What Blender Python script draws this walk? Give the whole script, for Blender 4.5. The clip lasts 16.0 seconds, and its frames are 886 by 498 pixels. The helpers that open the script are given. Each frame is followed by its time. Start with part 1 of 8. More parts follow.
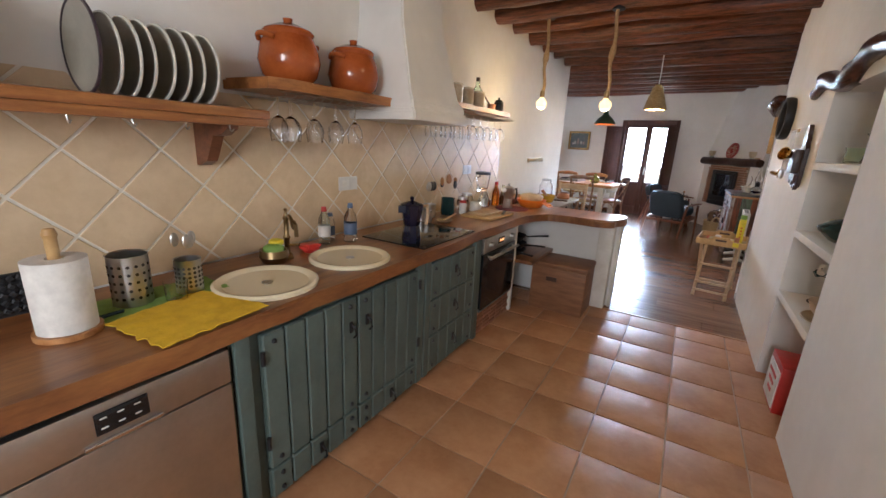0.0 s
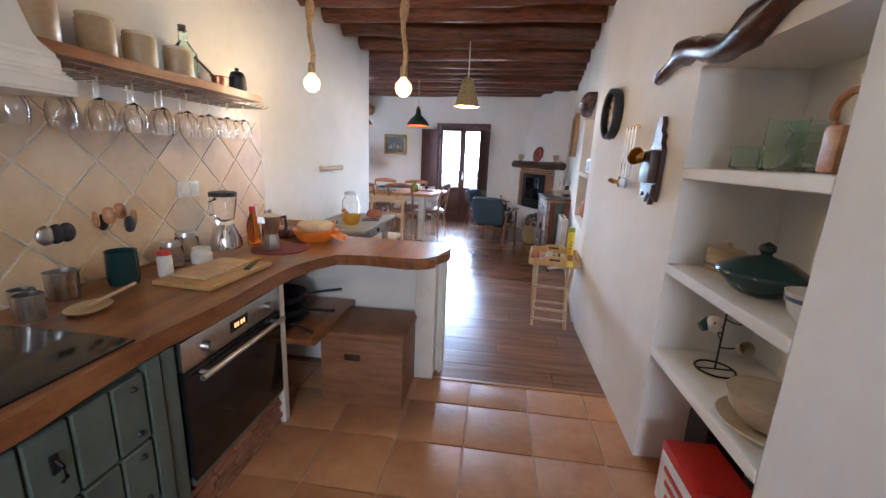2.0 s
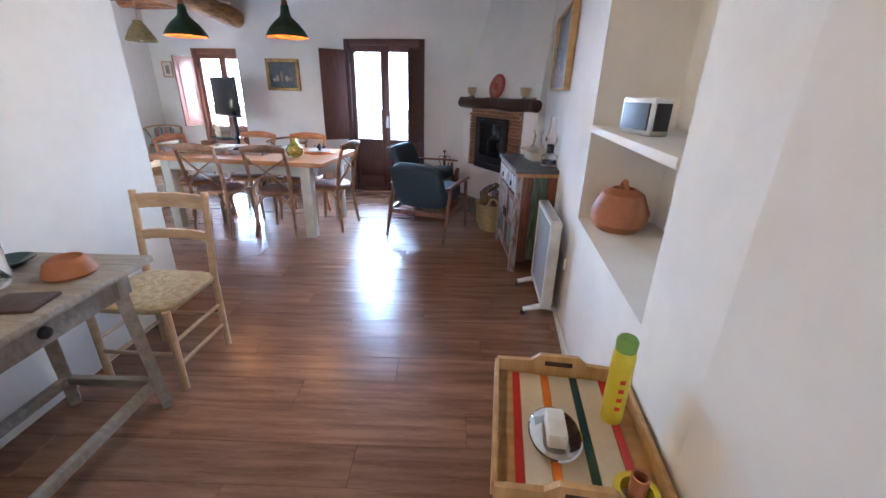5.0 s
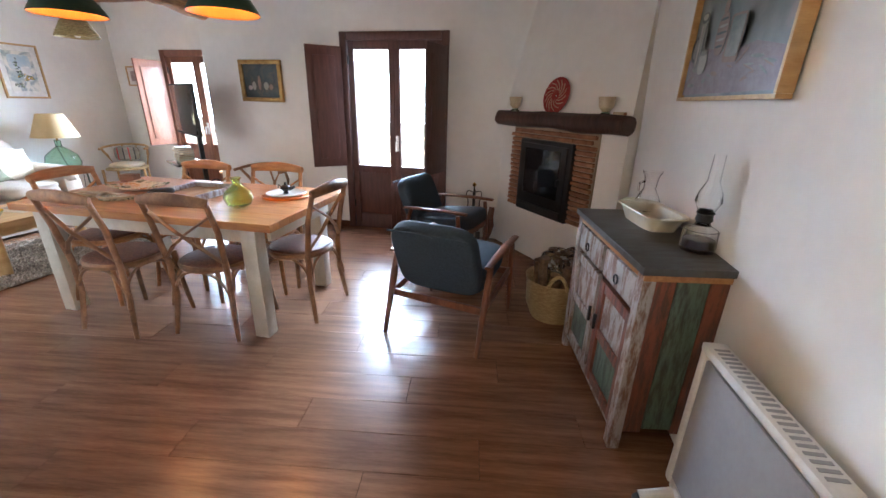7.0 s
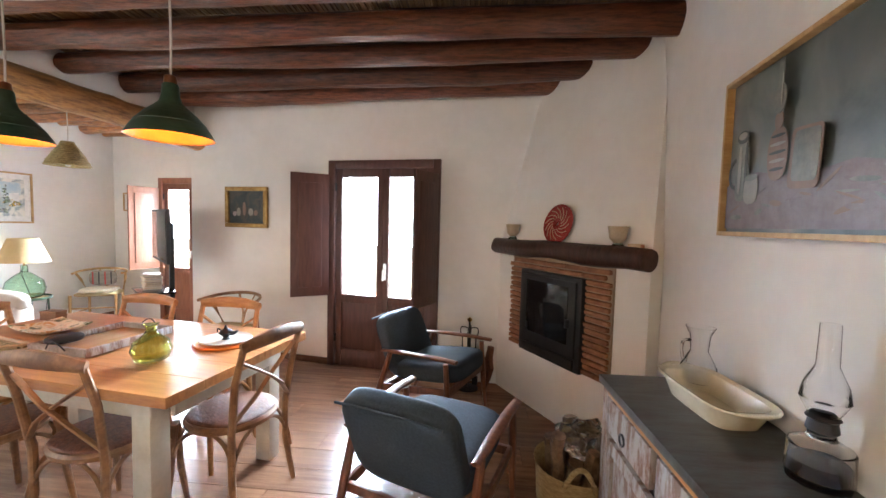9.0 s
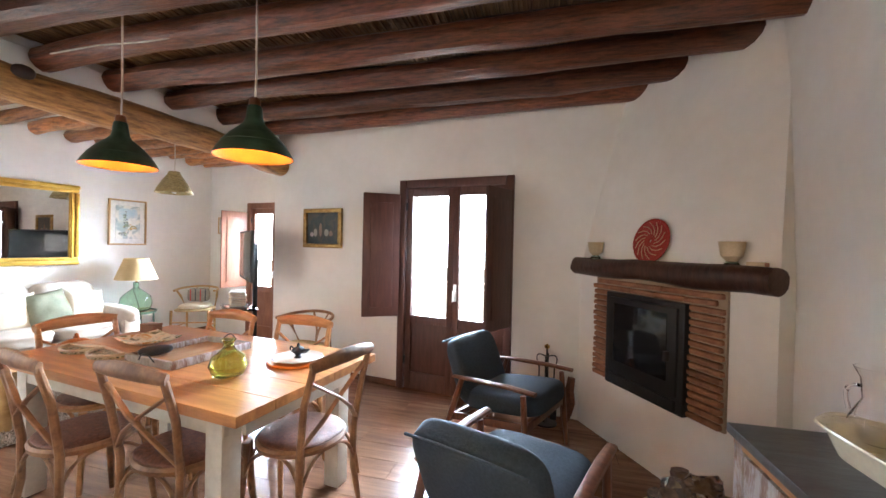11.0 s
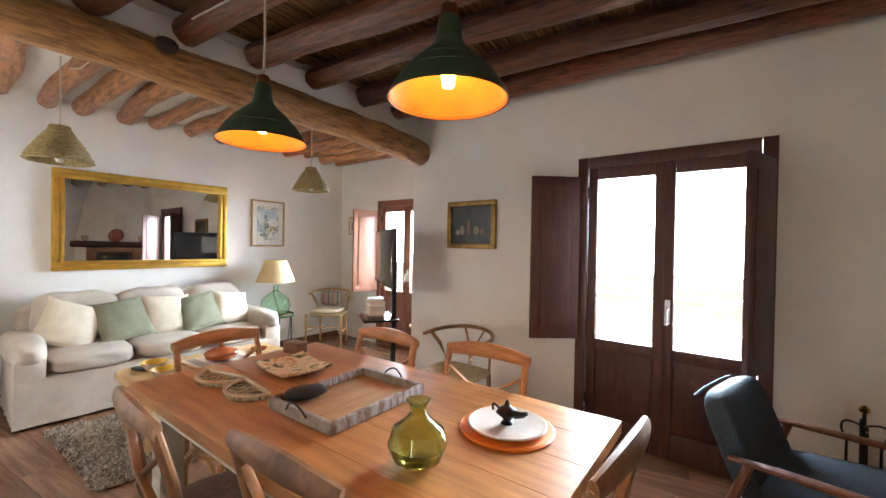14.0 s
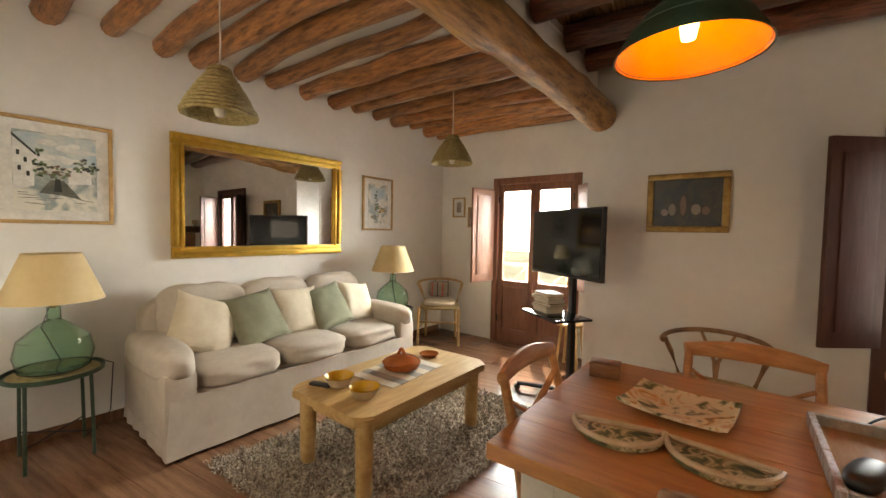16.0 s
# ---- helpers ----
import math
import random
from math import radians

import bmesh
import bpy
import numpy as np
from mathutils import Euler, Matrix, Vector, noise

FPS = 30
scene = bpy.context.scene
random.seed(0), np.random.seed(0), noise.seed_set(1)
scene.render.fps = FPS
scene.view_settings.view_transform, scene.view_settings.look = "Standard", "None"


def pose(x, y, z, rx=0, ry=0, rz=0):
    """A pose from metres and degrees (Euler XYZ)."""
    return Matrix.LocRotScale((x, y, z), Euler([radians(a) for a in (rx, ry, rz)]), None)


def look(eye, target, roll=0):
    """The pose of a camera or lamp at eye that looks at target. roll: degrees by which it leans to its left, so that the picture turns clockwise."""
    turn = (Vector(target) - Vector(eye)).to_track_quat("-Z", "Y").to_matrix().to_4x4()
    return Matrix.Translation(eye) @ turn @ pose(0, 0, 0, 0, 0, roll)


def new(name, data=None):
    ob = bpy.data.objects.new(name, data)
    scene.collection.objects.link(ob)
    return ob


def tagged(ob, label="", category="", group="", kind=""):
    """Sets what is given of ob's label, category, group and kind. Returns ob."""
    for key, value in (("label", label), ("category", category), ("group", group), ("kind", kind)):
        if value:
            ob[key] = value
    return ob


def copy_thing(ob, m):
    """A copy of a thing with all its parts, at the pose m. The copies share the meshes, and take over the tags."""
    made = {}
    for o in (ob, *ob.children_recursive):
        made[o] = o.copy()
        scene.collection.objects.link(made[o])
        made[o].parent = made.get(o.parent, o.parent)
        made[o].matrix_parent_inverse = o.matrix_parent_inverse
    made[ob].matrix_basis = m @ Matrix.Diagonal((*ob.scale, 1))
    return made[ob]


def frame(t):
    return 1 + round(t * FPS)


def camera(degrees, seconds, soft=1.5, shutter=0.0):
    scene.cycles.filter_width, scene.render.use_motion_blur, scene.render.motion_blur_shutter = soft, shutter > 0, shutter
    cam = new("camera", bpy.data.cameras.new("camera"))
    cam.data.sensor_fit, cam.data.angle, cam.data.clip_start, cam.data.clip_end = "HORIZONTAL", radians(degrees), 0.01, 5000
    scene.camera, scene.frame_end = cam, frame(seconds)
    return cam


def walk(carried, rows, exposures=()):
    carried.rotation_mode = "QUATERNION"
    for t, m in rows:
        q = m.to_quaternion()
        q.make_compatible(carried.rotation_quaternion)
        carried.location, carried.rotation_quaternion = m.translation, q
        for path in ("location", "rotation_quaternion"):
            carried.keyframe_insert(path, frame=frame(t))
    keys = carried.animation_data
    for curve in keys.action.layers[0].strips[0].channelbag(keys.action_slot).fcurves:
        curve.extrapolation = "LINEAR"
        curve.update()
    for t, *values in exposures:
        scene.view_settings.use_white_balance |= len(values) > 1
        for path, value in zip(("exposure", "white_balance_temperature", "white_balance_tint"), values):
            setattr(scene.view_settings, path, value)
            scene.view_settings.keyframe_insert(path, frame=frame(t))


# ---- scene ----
cam = camera(96.4, 16.0)
PATH = [
    (0, (0.721, 0.497, 1.379), (-0.51, 1.985, 0.861), 2.8),
    (0.5, (0.578, 0.656, 1.351), (-0.481, 2.273, 0.838), 2.8),
    (1, (0.483, 0.914, 1.346), (-0.403, 2.635, 0.845), 2.5),
    (1.5, (0.463, 1.371, 1.35), (-0.224, 3.189, 0.879), 2.6),
    (2, (0.372, 1.835, 1.376), (-0.16, 3.708, 0.92), 2.5),
    (2.5, (0.358, 2.318, 1.368), (-0.067, 4.217, 0.908), 2.2),
    (3, (0.333, 2.786, 1.36), (-0.026, 4.691, 0.865), 1.7),
    (3.5, (0.259, 3.155, 1.395), (-0.058, 5.049, 0.838), 1.1),
    (4, (0.218, 3.546, 1.431), (-0.062, 5.424, 0.803), 1.1),
    (6.5, (-0.059, 5.755, 1.387), (-0.435, 7.547, 0.582), 1.6),
    (7, (-0.214, 6.091, 1.412), (-0.615, 7.923, 0.717), 1.4),
    (7.5, (-0.305, 6.318, 1.452), (-0.722, 8.185, 0.87), 1.4),
    (8, (-0.238, 6.525, 1.451), (-0.679, 8.43, 1.031), 1.4),
    (8.5, (-0.191, 6.65, 1.465), (-0.638, 8.587, 1.248), 1.5),
    (9, (-0.197, 6.697, 1.46), (-0.675, 8.635, 1.335), 1.5),
    (9.5, (-0.224, 6.735, 1.434), (-0.767, 8.659, 1.376), 1.7),
    (10, (-0.224, 6.758, 1.428), (-0.916, 8.634, 1.398), 1.8),
    (12.5, (-0.642, 7.084, 1.41), (-1.543, 8.869, 1.391), 0.9),
    (13, (-0.815, 7.212, 1.415), (-1.854, 8.921, 1.397), 0.9),
    (13.5, (-0.967, 7.323, 1.415), (-2.133, 8.948, 1.398), 0.9),
    (14, (-1.225, 7.311, 1.396), (-2.459, 8.886, 1.377), 1.0),
    (14.5, (-1.586, 7.176, 1.368), (-2.833, 8.74, 1.355), 1.1),
    (15, (-2.006, 7.082, 1.348), (-3.274, 8.629, 1.331), 1.3),
    (15.5, (-2.4, 6.939, 1.358), (-3.673, 8.482, 1.316), 1.2),
    (16, (-2.798, 6.919, 1.345), (-4.049, 8.476, 1.255), 1.1),
]
EXPOSURES = [(0.0, 1.42, 5350, 10), (2.0, 1.62, 4900, 10), (3.5, 1.7, 4600, 10), (6.5, 1.42, 5300, 10), (9.0, 1.85, 5900, 10), (12.5, 1.65, 5750, 10), (14.5, 1.0, 6600, 10), (16.0, 0.6, 8000, 10)]
walk(cam, [(t, look(eye, target, roll)) for t, eye, target, roll in PATH], exposures=EXPOSURES)

# ---- world, sun and large lights ----
world = bpy.data.worlds.new("sky")
scene.world = world
world.use_nodes = True
wn = world.node_tree.nodes
sky = wn.new("ShaderNodeTexSky")
sky.sky_type, sky.sun_disc = "NISHITA", False
sky.sun_elevation, sky.sun_rotation = radians(51), radians(-30)
world.node_tree.links.new(sky.outputs[0], wn["Background"].inputs[0])
wn["Background"].inputs[1].default_value = 0.15
sun = new("sun", bpy.data.lights.new("sun", "SUN"))
sun.data.energy, sun.data.angle, sun.data.color = 5.0, radians(0.5), (1, 0.94, 0.84)
sun.matrix_world = look((-4.0, 19, 10), (0, 12, 0))


def area(name, eye, target, w, h, power, color):
    lamp = new(name, bpy.data.lights.new(name, "AREA"))
    lamp.data.shape, lamp.data.size, lamp.data.size_y = "RECTANGLE", w, h
    lamp.data.energy, lamp.data.color = power, color
    lamp.matrix_world = look(eye, target)
    return lamp


def point(name, at, power, color, r=0.03):
    lamp = new(name, bpy.data.lights.new(name, "POINT"))
    lamp.data.energy, lamp.data.color, lamp.data.shadow_soft_size = power, color, r
    lamp.location = at
    return lamp


SKY = (0.9, 0.96, 1.0)
area("skylight_over_valley", (-5.2, 15.5, 3.1), (-4.6, 8.0, 2.6), 10.0, 4.4, 5000, (0.80, 0.91, 1.0))
# added fill lamp in the back wall's opening; no source is known there
area("back_fill_light", (-4.7, 6.5, 1.5), (-4.7, 9.5, 1.3), 1.5, 1.2, 8, (1.0, 0.90, 0.78))
# added fill lamp hanging free behind the start; the kitchen has no window here
area("kitchen_fill_light", (1.25, -1.4, 1.7), (0.4, 3.0, 0.9), 1.0, 1.0, 25, (1.0, 0.93, 0.82))

# ---- materials ----


def mat(name, base, rough=0.6, metal=0.0, dark=None, scale=6.0, stretch=(1, 1, 1), bump=0.1, fine=60.0, vary=0.0, spread=(0.35, 0.65), coat=0.0, spec=0.5, island=False):
    """Two-scale noise between base and dark, fine relief, and a little change from piece to piece."""
    m = bpy.data.materials.new(name)
    m.use_nodes = True
    nt, b = m.node_tree, m.node_tree.nodes["Principled BSDF"]
    N, L = nt.nodes.new, nt.links.new
    b.inputs["Roughness"].default_value, b.inputs["Metallic"].default_value = rough, metal
    b.inputs["Coat Weight"].default_value, b.inputs["Specular IOR Level"].default_value = coat, spec
    dark = dark or tuple(c * 0.82 for c in base)
    tc, mp = N("ShaderNodeTexCoord"), N("ShaderNodeMapping")
    mp.inputs["Scale"].default_value = stretch
    L(tc.outputs["Object"], mp.inputs[0])
    oi = N("ShaderNodeObjectInfo")
    rnd = oi.outputs["Random"]
    if island:
        rnd = N("ShaderNodeNewGeometry").outputs["Random Per Island"]
    mul = N("ShaderNodeMath")
    mul.operation = "MULTIPLY"
    mul.inputs[1].default_value = 37.0
    L(rnd, mul.inputs[0])
    L(mul.outputs[0], mp.inputs["Location"])
    n1, n2, ramp = N("ShaderNodeTexNoise"), N("ShaderNodeTexNoise"), N("ShaderNodeValToRGB")
    n1.inputs["Scale"].default_value, n1.inputs["Detail"].default_value, n1.inputs["Roughness"].default_value = scale, 5, 0.62
    n2.inputs["Scale"].default_value, n2.inputs["Detail"].default_value = fine, 3
    L(mp.outputs[0], n1.inputs["Vector"]), L(mp.outputs[0], n2.inputs["Vector"])
    ramp.color_ramp.elements[0].position, ramp.color_ramp.elements[1].position = spread
    ramp.color_ramp.elements[0].color, ramp.color_ramp.elements[1].color = (*dark, 1), (*base, 1)
    mix = N("ShaderNodeMath")
    mix.operation = "MULTIPLY_ADD"
    mix.inputs[1].default_value, mix.inputs[2].default_value = 0.25, -0.125
    L(n2.outputs[0], mix.inputs[0])
    add = N("ShaderNodeMath")
    L(n1.outputs[0], add.inputs[0]), L(mix.outputs[0], add.inputs[1]), L(add.outputs[0], ramp.inputs[0])
    col = ramp.outputs[0]
    if vary:
        hsv, v = N("ShaderNodeHueSaturation"), N("ShaderNodeMapRange")
        v.inputs["To Min"].default_value, v.inputs["To Max"].default_value = 1 - vary, 1 + vary
        L(rnd, v.inputs[0]), L(v.outputs[0], hsv.inputs["Value"]), L(col, hsv.inputs["Color"])
        col = hsv.outputs[0]
    L(col, b.inputs["Base Color"])
    if bump:
        bp = N("ShaderNodeBump")
        bp.inputs["Strength"].default_value, bp.inputs["Distance"].default_value = bump, 0.01
        L(add.outputs[0], bp.inputs["Height"]), L(bp.outputs[0], b.inputs["Normal"])
    return m


def glass(name, color=(1, 1, 1), rough=0.0):
    m = bpy.data.materials.new(name)
    m.use_nodes = True
    b = m.node_tree.nodes["Principled BSDF"]
    b.inputs["Base Color"].default_value, b.inputs["Roughness"].default_value = (*color, 1), rough
    b.inputs["Transmission Weight"].default_value, b.inputs["IOR"].default_value = 1.0, 1.45
    return m


def glow(name, color, strength):
    m = bpy.data.materials.new(name)
    m.use_nodes = True
    b = m.node_tree.nodes["Principled BSDF"]
    b.inputs["Emission Color"].default_value, b.inputs["Emission Strength"].default_value = (*color, 1), strength
    return m


PLASTER = mat("plaster", (0.83, 0.81, 0.775), 0.9, dark=(0.76, 0.74, 0.70), scale=1.3, bump=0.35, fine=14, spec=0.2)
WOOD_FLOOR = mat("floor_planks", (0.27, 0.14, 0.078), 0.22, dark=(0.15, 0.07, 0.038), scale=3.2, stretch=(0.6, 7, 1), bump=0.05, fine=40, vary=0.15, spec=0.6)
JOINT_DARK = mat("joint_dark", (0.05, 0.035, 0.025), 0.8)
TERRA = mat("terracotta_tiles", (0.50, 0.27, 0.135), 0.50, dark=(0.40, 0.195, 0.09), scale=5, bump=0.16, fine=35, vary=0.09, spec=0.35)
GROUT = mat("grout", (0.50, 0.37, 0.27), 0.9, bump=0.2)
WALL_TILE = mat("wall_tiles", (0.70, 0.55, 0.36), 0.4, dark=(0.60, 0.45, 0.28), scale=6, bump=0.12, fine=30, vary=0.05)
WALL_GROUT = mat("wall_grout", (0.88, 0.84, 0.76), 0.9)
BEAM = mat("beam_wood", (0.17, 0.055, 0.024), 0.32, dark=(0.03, 0.012, 0.007), scale=7, stretch=(1.0, 8, 8), bump=0.7, fine=30, vary=0.3, spread=(0.3, 0.62))
BEAM_LIGHT = mat("beam_wood_light", (0.42, 0.175, 0.058), 0.4, dark=(0.085, 0.032, 0.014), scale=6, stretch=(1.0, 7, 7), bump=0.7, fine=28, vary=0.3, spread=(0.3, 0.62))
GIRDER = mat("girder_wood", (0.50, 0.26, 0.085), 0.4, dark=(0.13, 0.055, 0.022), scale=5, stretch=(6, 1.0, 6), bump=0.8, fine=28, spread=(0.3, 0.6))
REED = mat("reed_mat", (0.34, 0.20, 0.085), 0.55, dark=(0.15, 0.08, 0.035), scale=4, bump=0.2, vary=0.35, island=True)
CHESTNUT = mat("worktop_wood", (0.30, 0.13, 0.04), 0.28, dark=(0.15, 0.055, 0.02), scale=3.2, stretch=(5, 0.7, 3), bump=0.1, fine=40)
TRAY_BASE = mat("tray_wood", (0.52, 0.33, 0.17), 0.25, dark=(0.40, 0.24, 0.12), scale=5, stretch=(1, 6, 4), bump=0.05)
TABLETOP = mat("table_wood", (0.54, 0.25, 0.08), 0.3, dark=(0.37, 0.155, 0.05), scale=4, stretch=(0.8, 8, 5), bump=0.06, fine=40, vary=0.08)
SHELF_WOOD = mat("shelf_wood", (0.40, 0.17, 0.05), 0.32, dark=(0.22, 0.085, 0.026), scale=5, stretch=(8, 0.9, 8), bump=0.12)
GREEN = mat("green_paint", (0.105, 0.142, 0.128), 0.5, dark=(0.078, 0.108, 0.097), scale=5, stretch=(1, 6, 0.8), bump=0.25, fine=60, vary=0.07)
CHAIR_WOOD = mat("chair_wood", (0.36, 0.19, 0.085), 0.45, dark=(0.17, 0.085, 0.042), scale=9, bump=0.15, vary=0.1)
HONEY = mat("honey_wood", (0.47, 0.23, 0.085), 0.38, dark=(0.32, 0.14, 0.045), scale=8, stretch=(1, 5, 5), bump=0.1)
PALE_WOOD = mat("pale_wood", (0.60, 0.44, 0.27), 0.5, dark=(0.48, 0.33, 0.19), scale=8, stretch=(1, 5, 5), bump=0.1)
PINE = mat("pine_wood", (0.56, 0.36, 0.15), 0.42, dark=(0.42, 0.25, 0.09), scale=5, stretch=(6, 0.8, 4), bump=0.1)
TEAK = mat("teak_wood", (0.20, 0.075, 0.035), 0.35, dark=(0.11, 0.04, 0.02), scale=8, stretch=(5, 5, 1), bump=0.1)
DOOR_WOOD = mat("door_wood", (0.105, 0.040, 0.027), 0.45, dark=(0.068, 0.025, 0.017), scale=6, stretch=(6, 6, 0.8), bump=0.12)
# brighter, pinker door wood: daylight on the bay door put into its colour
SHUTTER_LIT = mat("lit_shutter_wood", (0.25, 0.105, 0.058), 0.42, dark=(0.18, 0.07, 0.038), scale=6, stretch=(6, 6, 0.8), bump=0.12)
GREY_WOOD = mat("grey_washed_wood", (0.36, 0.33, 0.28), 0.6, dark=(0.24, 0.21, 0.17), scale=7, stretch=(1, 6, 4), bump=0.25)
WHITE_PAINT = mat("white_paint", (0.76, 0.74, 0.68), 0.5, dark=(0.66, 0.63, 0.56), scale=8, bump=0.12)
TABLE_PAINT = mat("table_paint", (0.60, 0.56, 0.47), 0.5, dark=(0.50, 0.46, 0.37), scale=7, bump=0.15)
CANE = mat("woven_seat", (0.24, 0.10, 0.055), 0.5, dark=(0.11, 0.045, 0.028), scale=60, bump=0.6, fine=160)
STRAW = mat("straw", (0.52, 0.40, 0.20), 0.7, dark=(0.32, 0.22, 0.09), scale=30, stretch=(1, 1, 4), bump=0.6, fine=120)
RUSH = mat("rush_basketwork", (0.42, 0.33, 0.14), 0.7, dark=(0.22, 0.16, 0.06), scale=40, stretch=(1, 1, 3), bump=0.8, fine=120)
NAVY = mat("navy_fabric", (0.044, 0.066, 0.090), 0.85, dark=(0.028, 0.044, 0.064), scale=90, bump=0.25, fine=300)
SOFA = mat("sofa_linen", (0.55, 0.48, 0.40), 0.9, dark=(0.48, 0.41, 0.34), scale=6, bump=0.35, fine=26)
CREAM_CLOTH = mat("cream_cloth", (0.70, 0.62, 0.48), 0.9, dark=(0.62, 0.54, 0.41), scale=10, bump=0.3, fine=200)
SAGE = mat("sage_cloth", (0.235, 0.235, 0.155), 0.9, dark=(0.19, 0.19, 0.125), scale=10, bump=0.3, fine=200)
RUG = mat("rug_pile", (0.60, 0.53, 0.44), 0.95, dark=(0.20, 0.15, 0.11), scale=38, bump=0.8, fine=120, spread=(0.4, 0.6), island=True, vary=0.3)
BRICK = mat("brick", (0.34, 0.16, 0.08), 0.8, dark=(0.22, 0.095, 0.05), scale=12, bump=0.6, fine=60, vary=0.2)
MORTAR = mat("mortar", (0.36, 0.27, 0.19), 0.95, bump=0.5)
BLACK_IRON = mat("black_iron", (0.018, 0.018, 0.02), 0.45, scale=20, bump=0.15, metal=0.3)
BLACK_GLOSS = mat("black_gloss", (0.012, 0.013, 0.015), 0.1, bump=0.0)
BLACK_PLASTIC = mat("black_plastic", (0.022, 0.022, 0.025), 0.45, bump=0.05)
STEEL = mat("steel", (0.62, 0.61, 0.59), 0.28, metal=1.0, scale=20, bump=0.03)
DISH_STEEL = mat("brushed_steel", (0.55, 0.53, 0.50), 0.36, metal=1.0, scale=4, stretch=(1, 40, 1), bump=0.02)
CHROME = mat("chrome", (0.8, 0.8, 0.8), 0.08, metal=1.0, bump=0.0)
BRASS = mat("brass", (0.62, 0.40, 0.11), 0.22, metal=1.0, scale=15, bump=0.05)
AGED_BRASS = mat("aged_brass", (0.30, 0.21, 0.10), 0.3, metal=1.0, scale=20, bump=0.08)
GOLD = mat("gilt_frame", (0.74, 0.47, 0.09), 0.32, metal=0.75, dark=(0.58, 0.35, 0.06), scale=14, bump=0.2)
OLD_GOLD = mat("dull_gilt", (0.38, 0.24, 0.07), 0.4, metal=0.5, dark=(0.22, 0.12, 0.03), scale=18, bump=0.3)
CREAM_GLAZE = mat("cream_enamel", (0.74, 0.68, 0.52), 0.18, scale=5, bump=0.02)
SINK_ENAMEL = mat("sink_enamel", (0.80, 0.71, 0.50), 0.22, dark=(0.77, 0.68, 0.47), scale=3, bump=0.0)
CLAY = mat("glazed_clay", (0.40, 0.105, 0.022), 0.14, dark=(0.29, 0.065, 0.014), scale=6, bump=0.04)
RAW_CLAY = mat("raw_clay", (0.42, 0.17, 0.075), 0.6, dark=(0.31, 0.12, 0.05), scale=8, bump=0.2)
PLATE_GREY = mat("plate_back", (0.36, 0.34, 0.28), 0.3, scale=8, bump=0.03)
PLATE_RIM = mat("plate_rim", (0.06, 0.04, 0.05), 0.3)
LAMP_GREEN = mat("green_enamel", (0.045, 0.085, 0.05), 0.4, dark=(0.025, 0.05, 0.03), scale=12, bump=0.25)
LAMP_ORANGE = mat("orange_enamel", (0.85, 0.24, 0.02), 0.4, scale=12, bump=0.05)
COPPER = mat("copper", (0.45, 0.20, 0.11), 0.3, metal=1.0)
ROPE = mat("hemp_rope", (0.50, 0.34, 0.17), 0.85, dark=(0.34, 0.21, 0.09), scale=60, bump=0.8, fine=200)
CORD = mat("white_cord", (0.62, 0.56, 0.48), 0.8)
SHADE = mat("lampshade_cloth", (0.66, 0.50, 0.27), 0.85, dark=(0.58, 0.43, 0.22), scale=5, bump=0.15, fine=200)
DARK_WOOD = mat("dark_wood", (0.065, 0.028, 0.018), 0.4, dark=(0.03, 0.013, 0.009), scale=9, stretch=(4, 1, 1), bump=0.4)
DRIFT = mat("polished_root", (0.10, 0.04, 0.025), 0.22, dark=(0.04, 0.016, 0.011), scale=7, stretch=(5, 1, 5), bump=0.5)
YELLOW_CLOTH = mat("yellow_cloth", (0.80, 0.52, 0.01), 0.85, dark=(0.68, 0.42, 0.008), scale=20, bump=0.35, fine=180)
GREEN_CLOTH = mat("green_cloth", (0.22, 0.36, 0.07), 0.85, scale=20, bump=0.3)
PAPER = mat("paper", (0.80, 0.78, 0.73), 0.9, scale=20, bump=0.2)
TEAL_GLAZE = mat("teal_glaze", (0.02, 0.06, 0.065), 0.15, scale=6, bump=0.05)
STONEWARE = mat("stoneware", (0.55, 0.45, 0.30), 0.35, dark=(0.44, 0.34, 0.21), scale=10, bump=0.1)
BLUE_BAND = mat("blue_band", (0.10, 0.14, 0.22), 0.35)
WHITE_CERAMIC = mat("white_ceramic", (0.78, 0.74, 0.66), 0.2, scale=6, bump=0.03)
WHITE_METAL = mat("white_enamel", (0.76, 0.75, 0.72), 0.35, scale=8, bump=0.03)
PLASTIC_GREY = mat("grey_panel", (0.33, 0.33, 0.34), 0.4, scale=3, bump=0.02)
YELLOW_PLASTIC = mat("yellow_plastic", (0.75, 0.62, 0.02), 0.4)
YELLOW_GLAZE = mat("yellow_glaze", (0.62, 0.36, 0.03), 0.25, scale=8, bump=0.05)
RED = mat("red_plastic", (0.55, 0.03, 0.02), 0.35)
MAROON = mat("maroon_mat", (0.16, 0.025, 0.045), 0.7, scale=30, bump=0.3)
CARDBOARD = mat("box_wood", (0.28, 0.135, 0.06), 0.55, dark=(0.18, 0.08, 0.035), scale=5, stretch=(1, 1, 7), bump=0.2)
RED_WASH = mat("worn_red_paint", (0.20, 0.06, 0.03), 0.55, dark=(0.09, 0.04, 0.025), scale=7, stretch=(6, 6, 1), bump=0.5, spread=(0.4, 0.58))
GREEN_WASH = mat("worn_green_paint", (0.10, 0.15, 0.11), 0.55, dark=(0.05, 0.06, 0.045), scale=7, stretch=(6, 6, 1), bump=0.5, spread=(0.4, 0.58))
PALE_WASH = mat("worn_pale_paint", (0.36, 0.33, 0.31), 0.6, dark=(0.17, 0.09, 0.055), scale=8, stretch=(4, 4, 1), bump=0.5, spread=(0.4, 0.56))
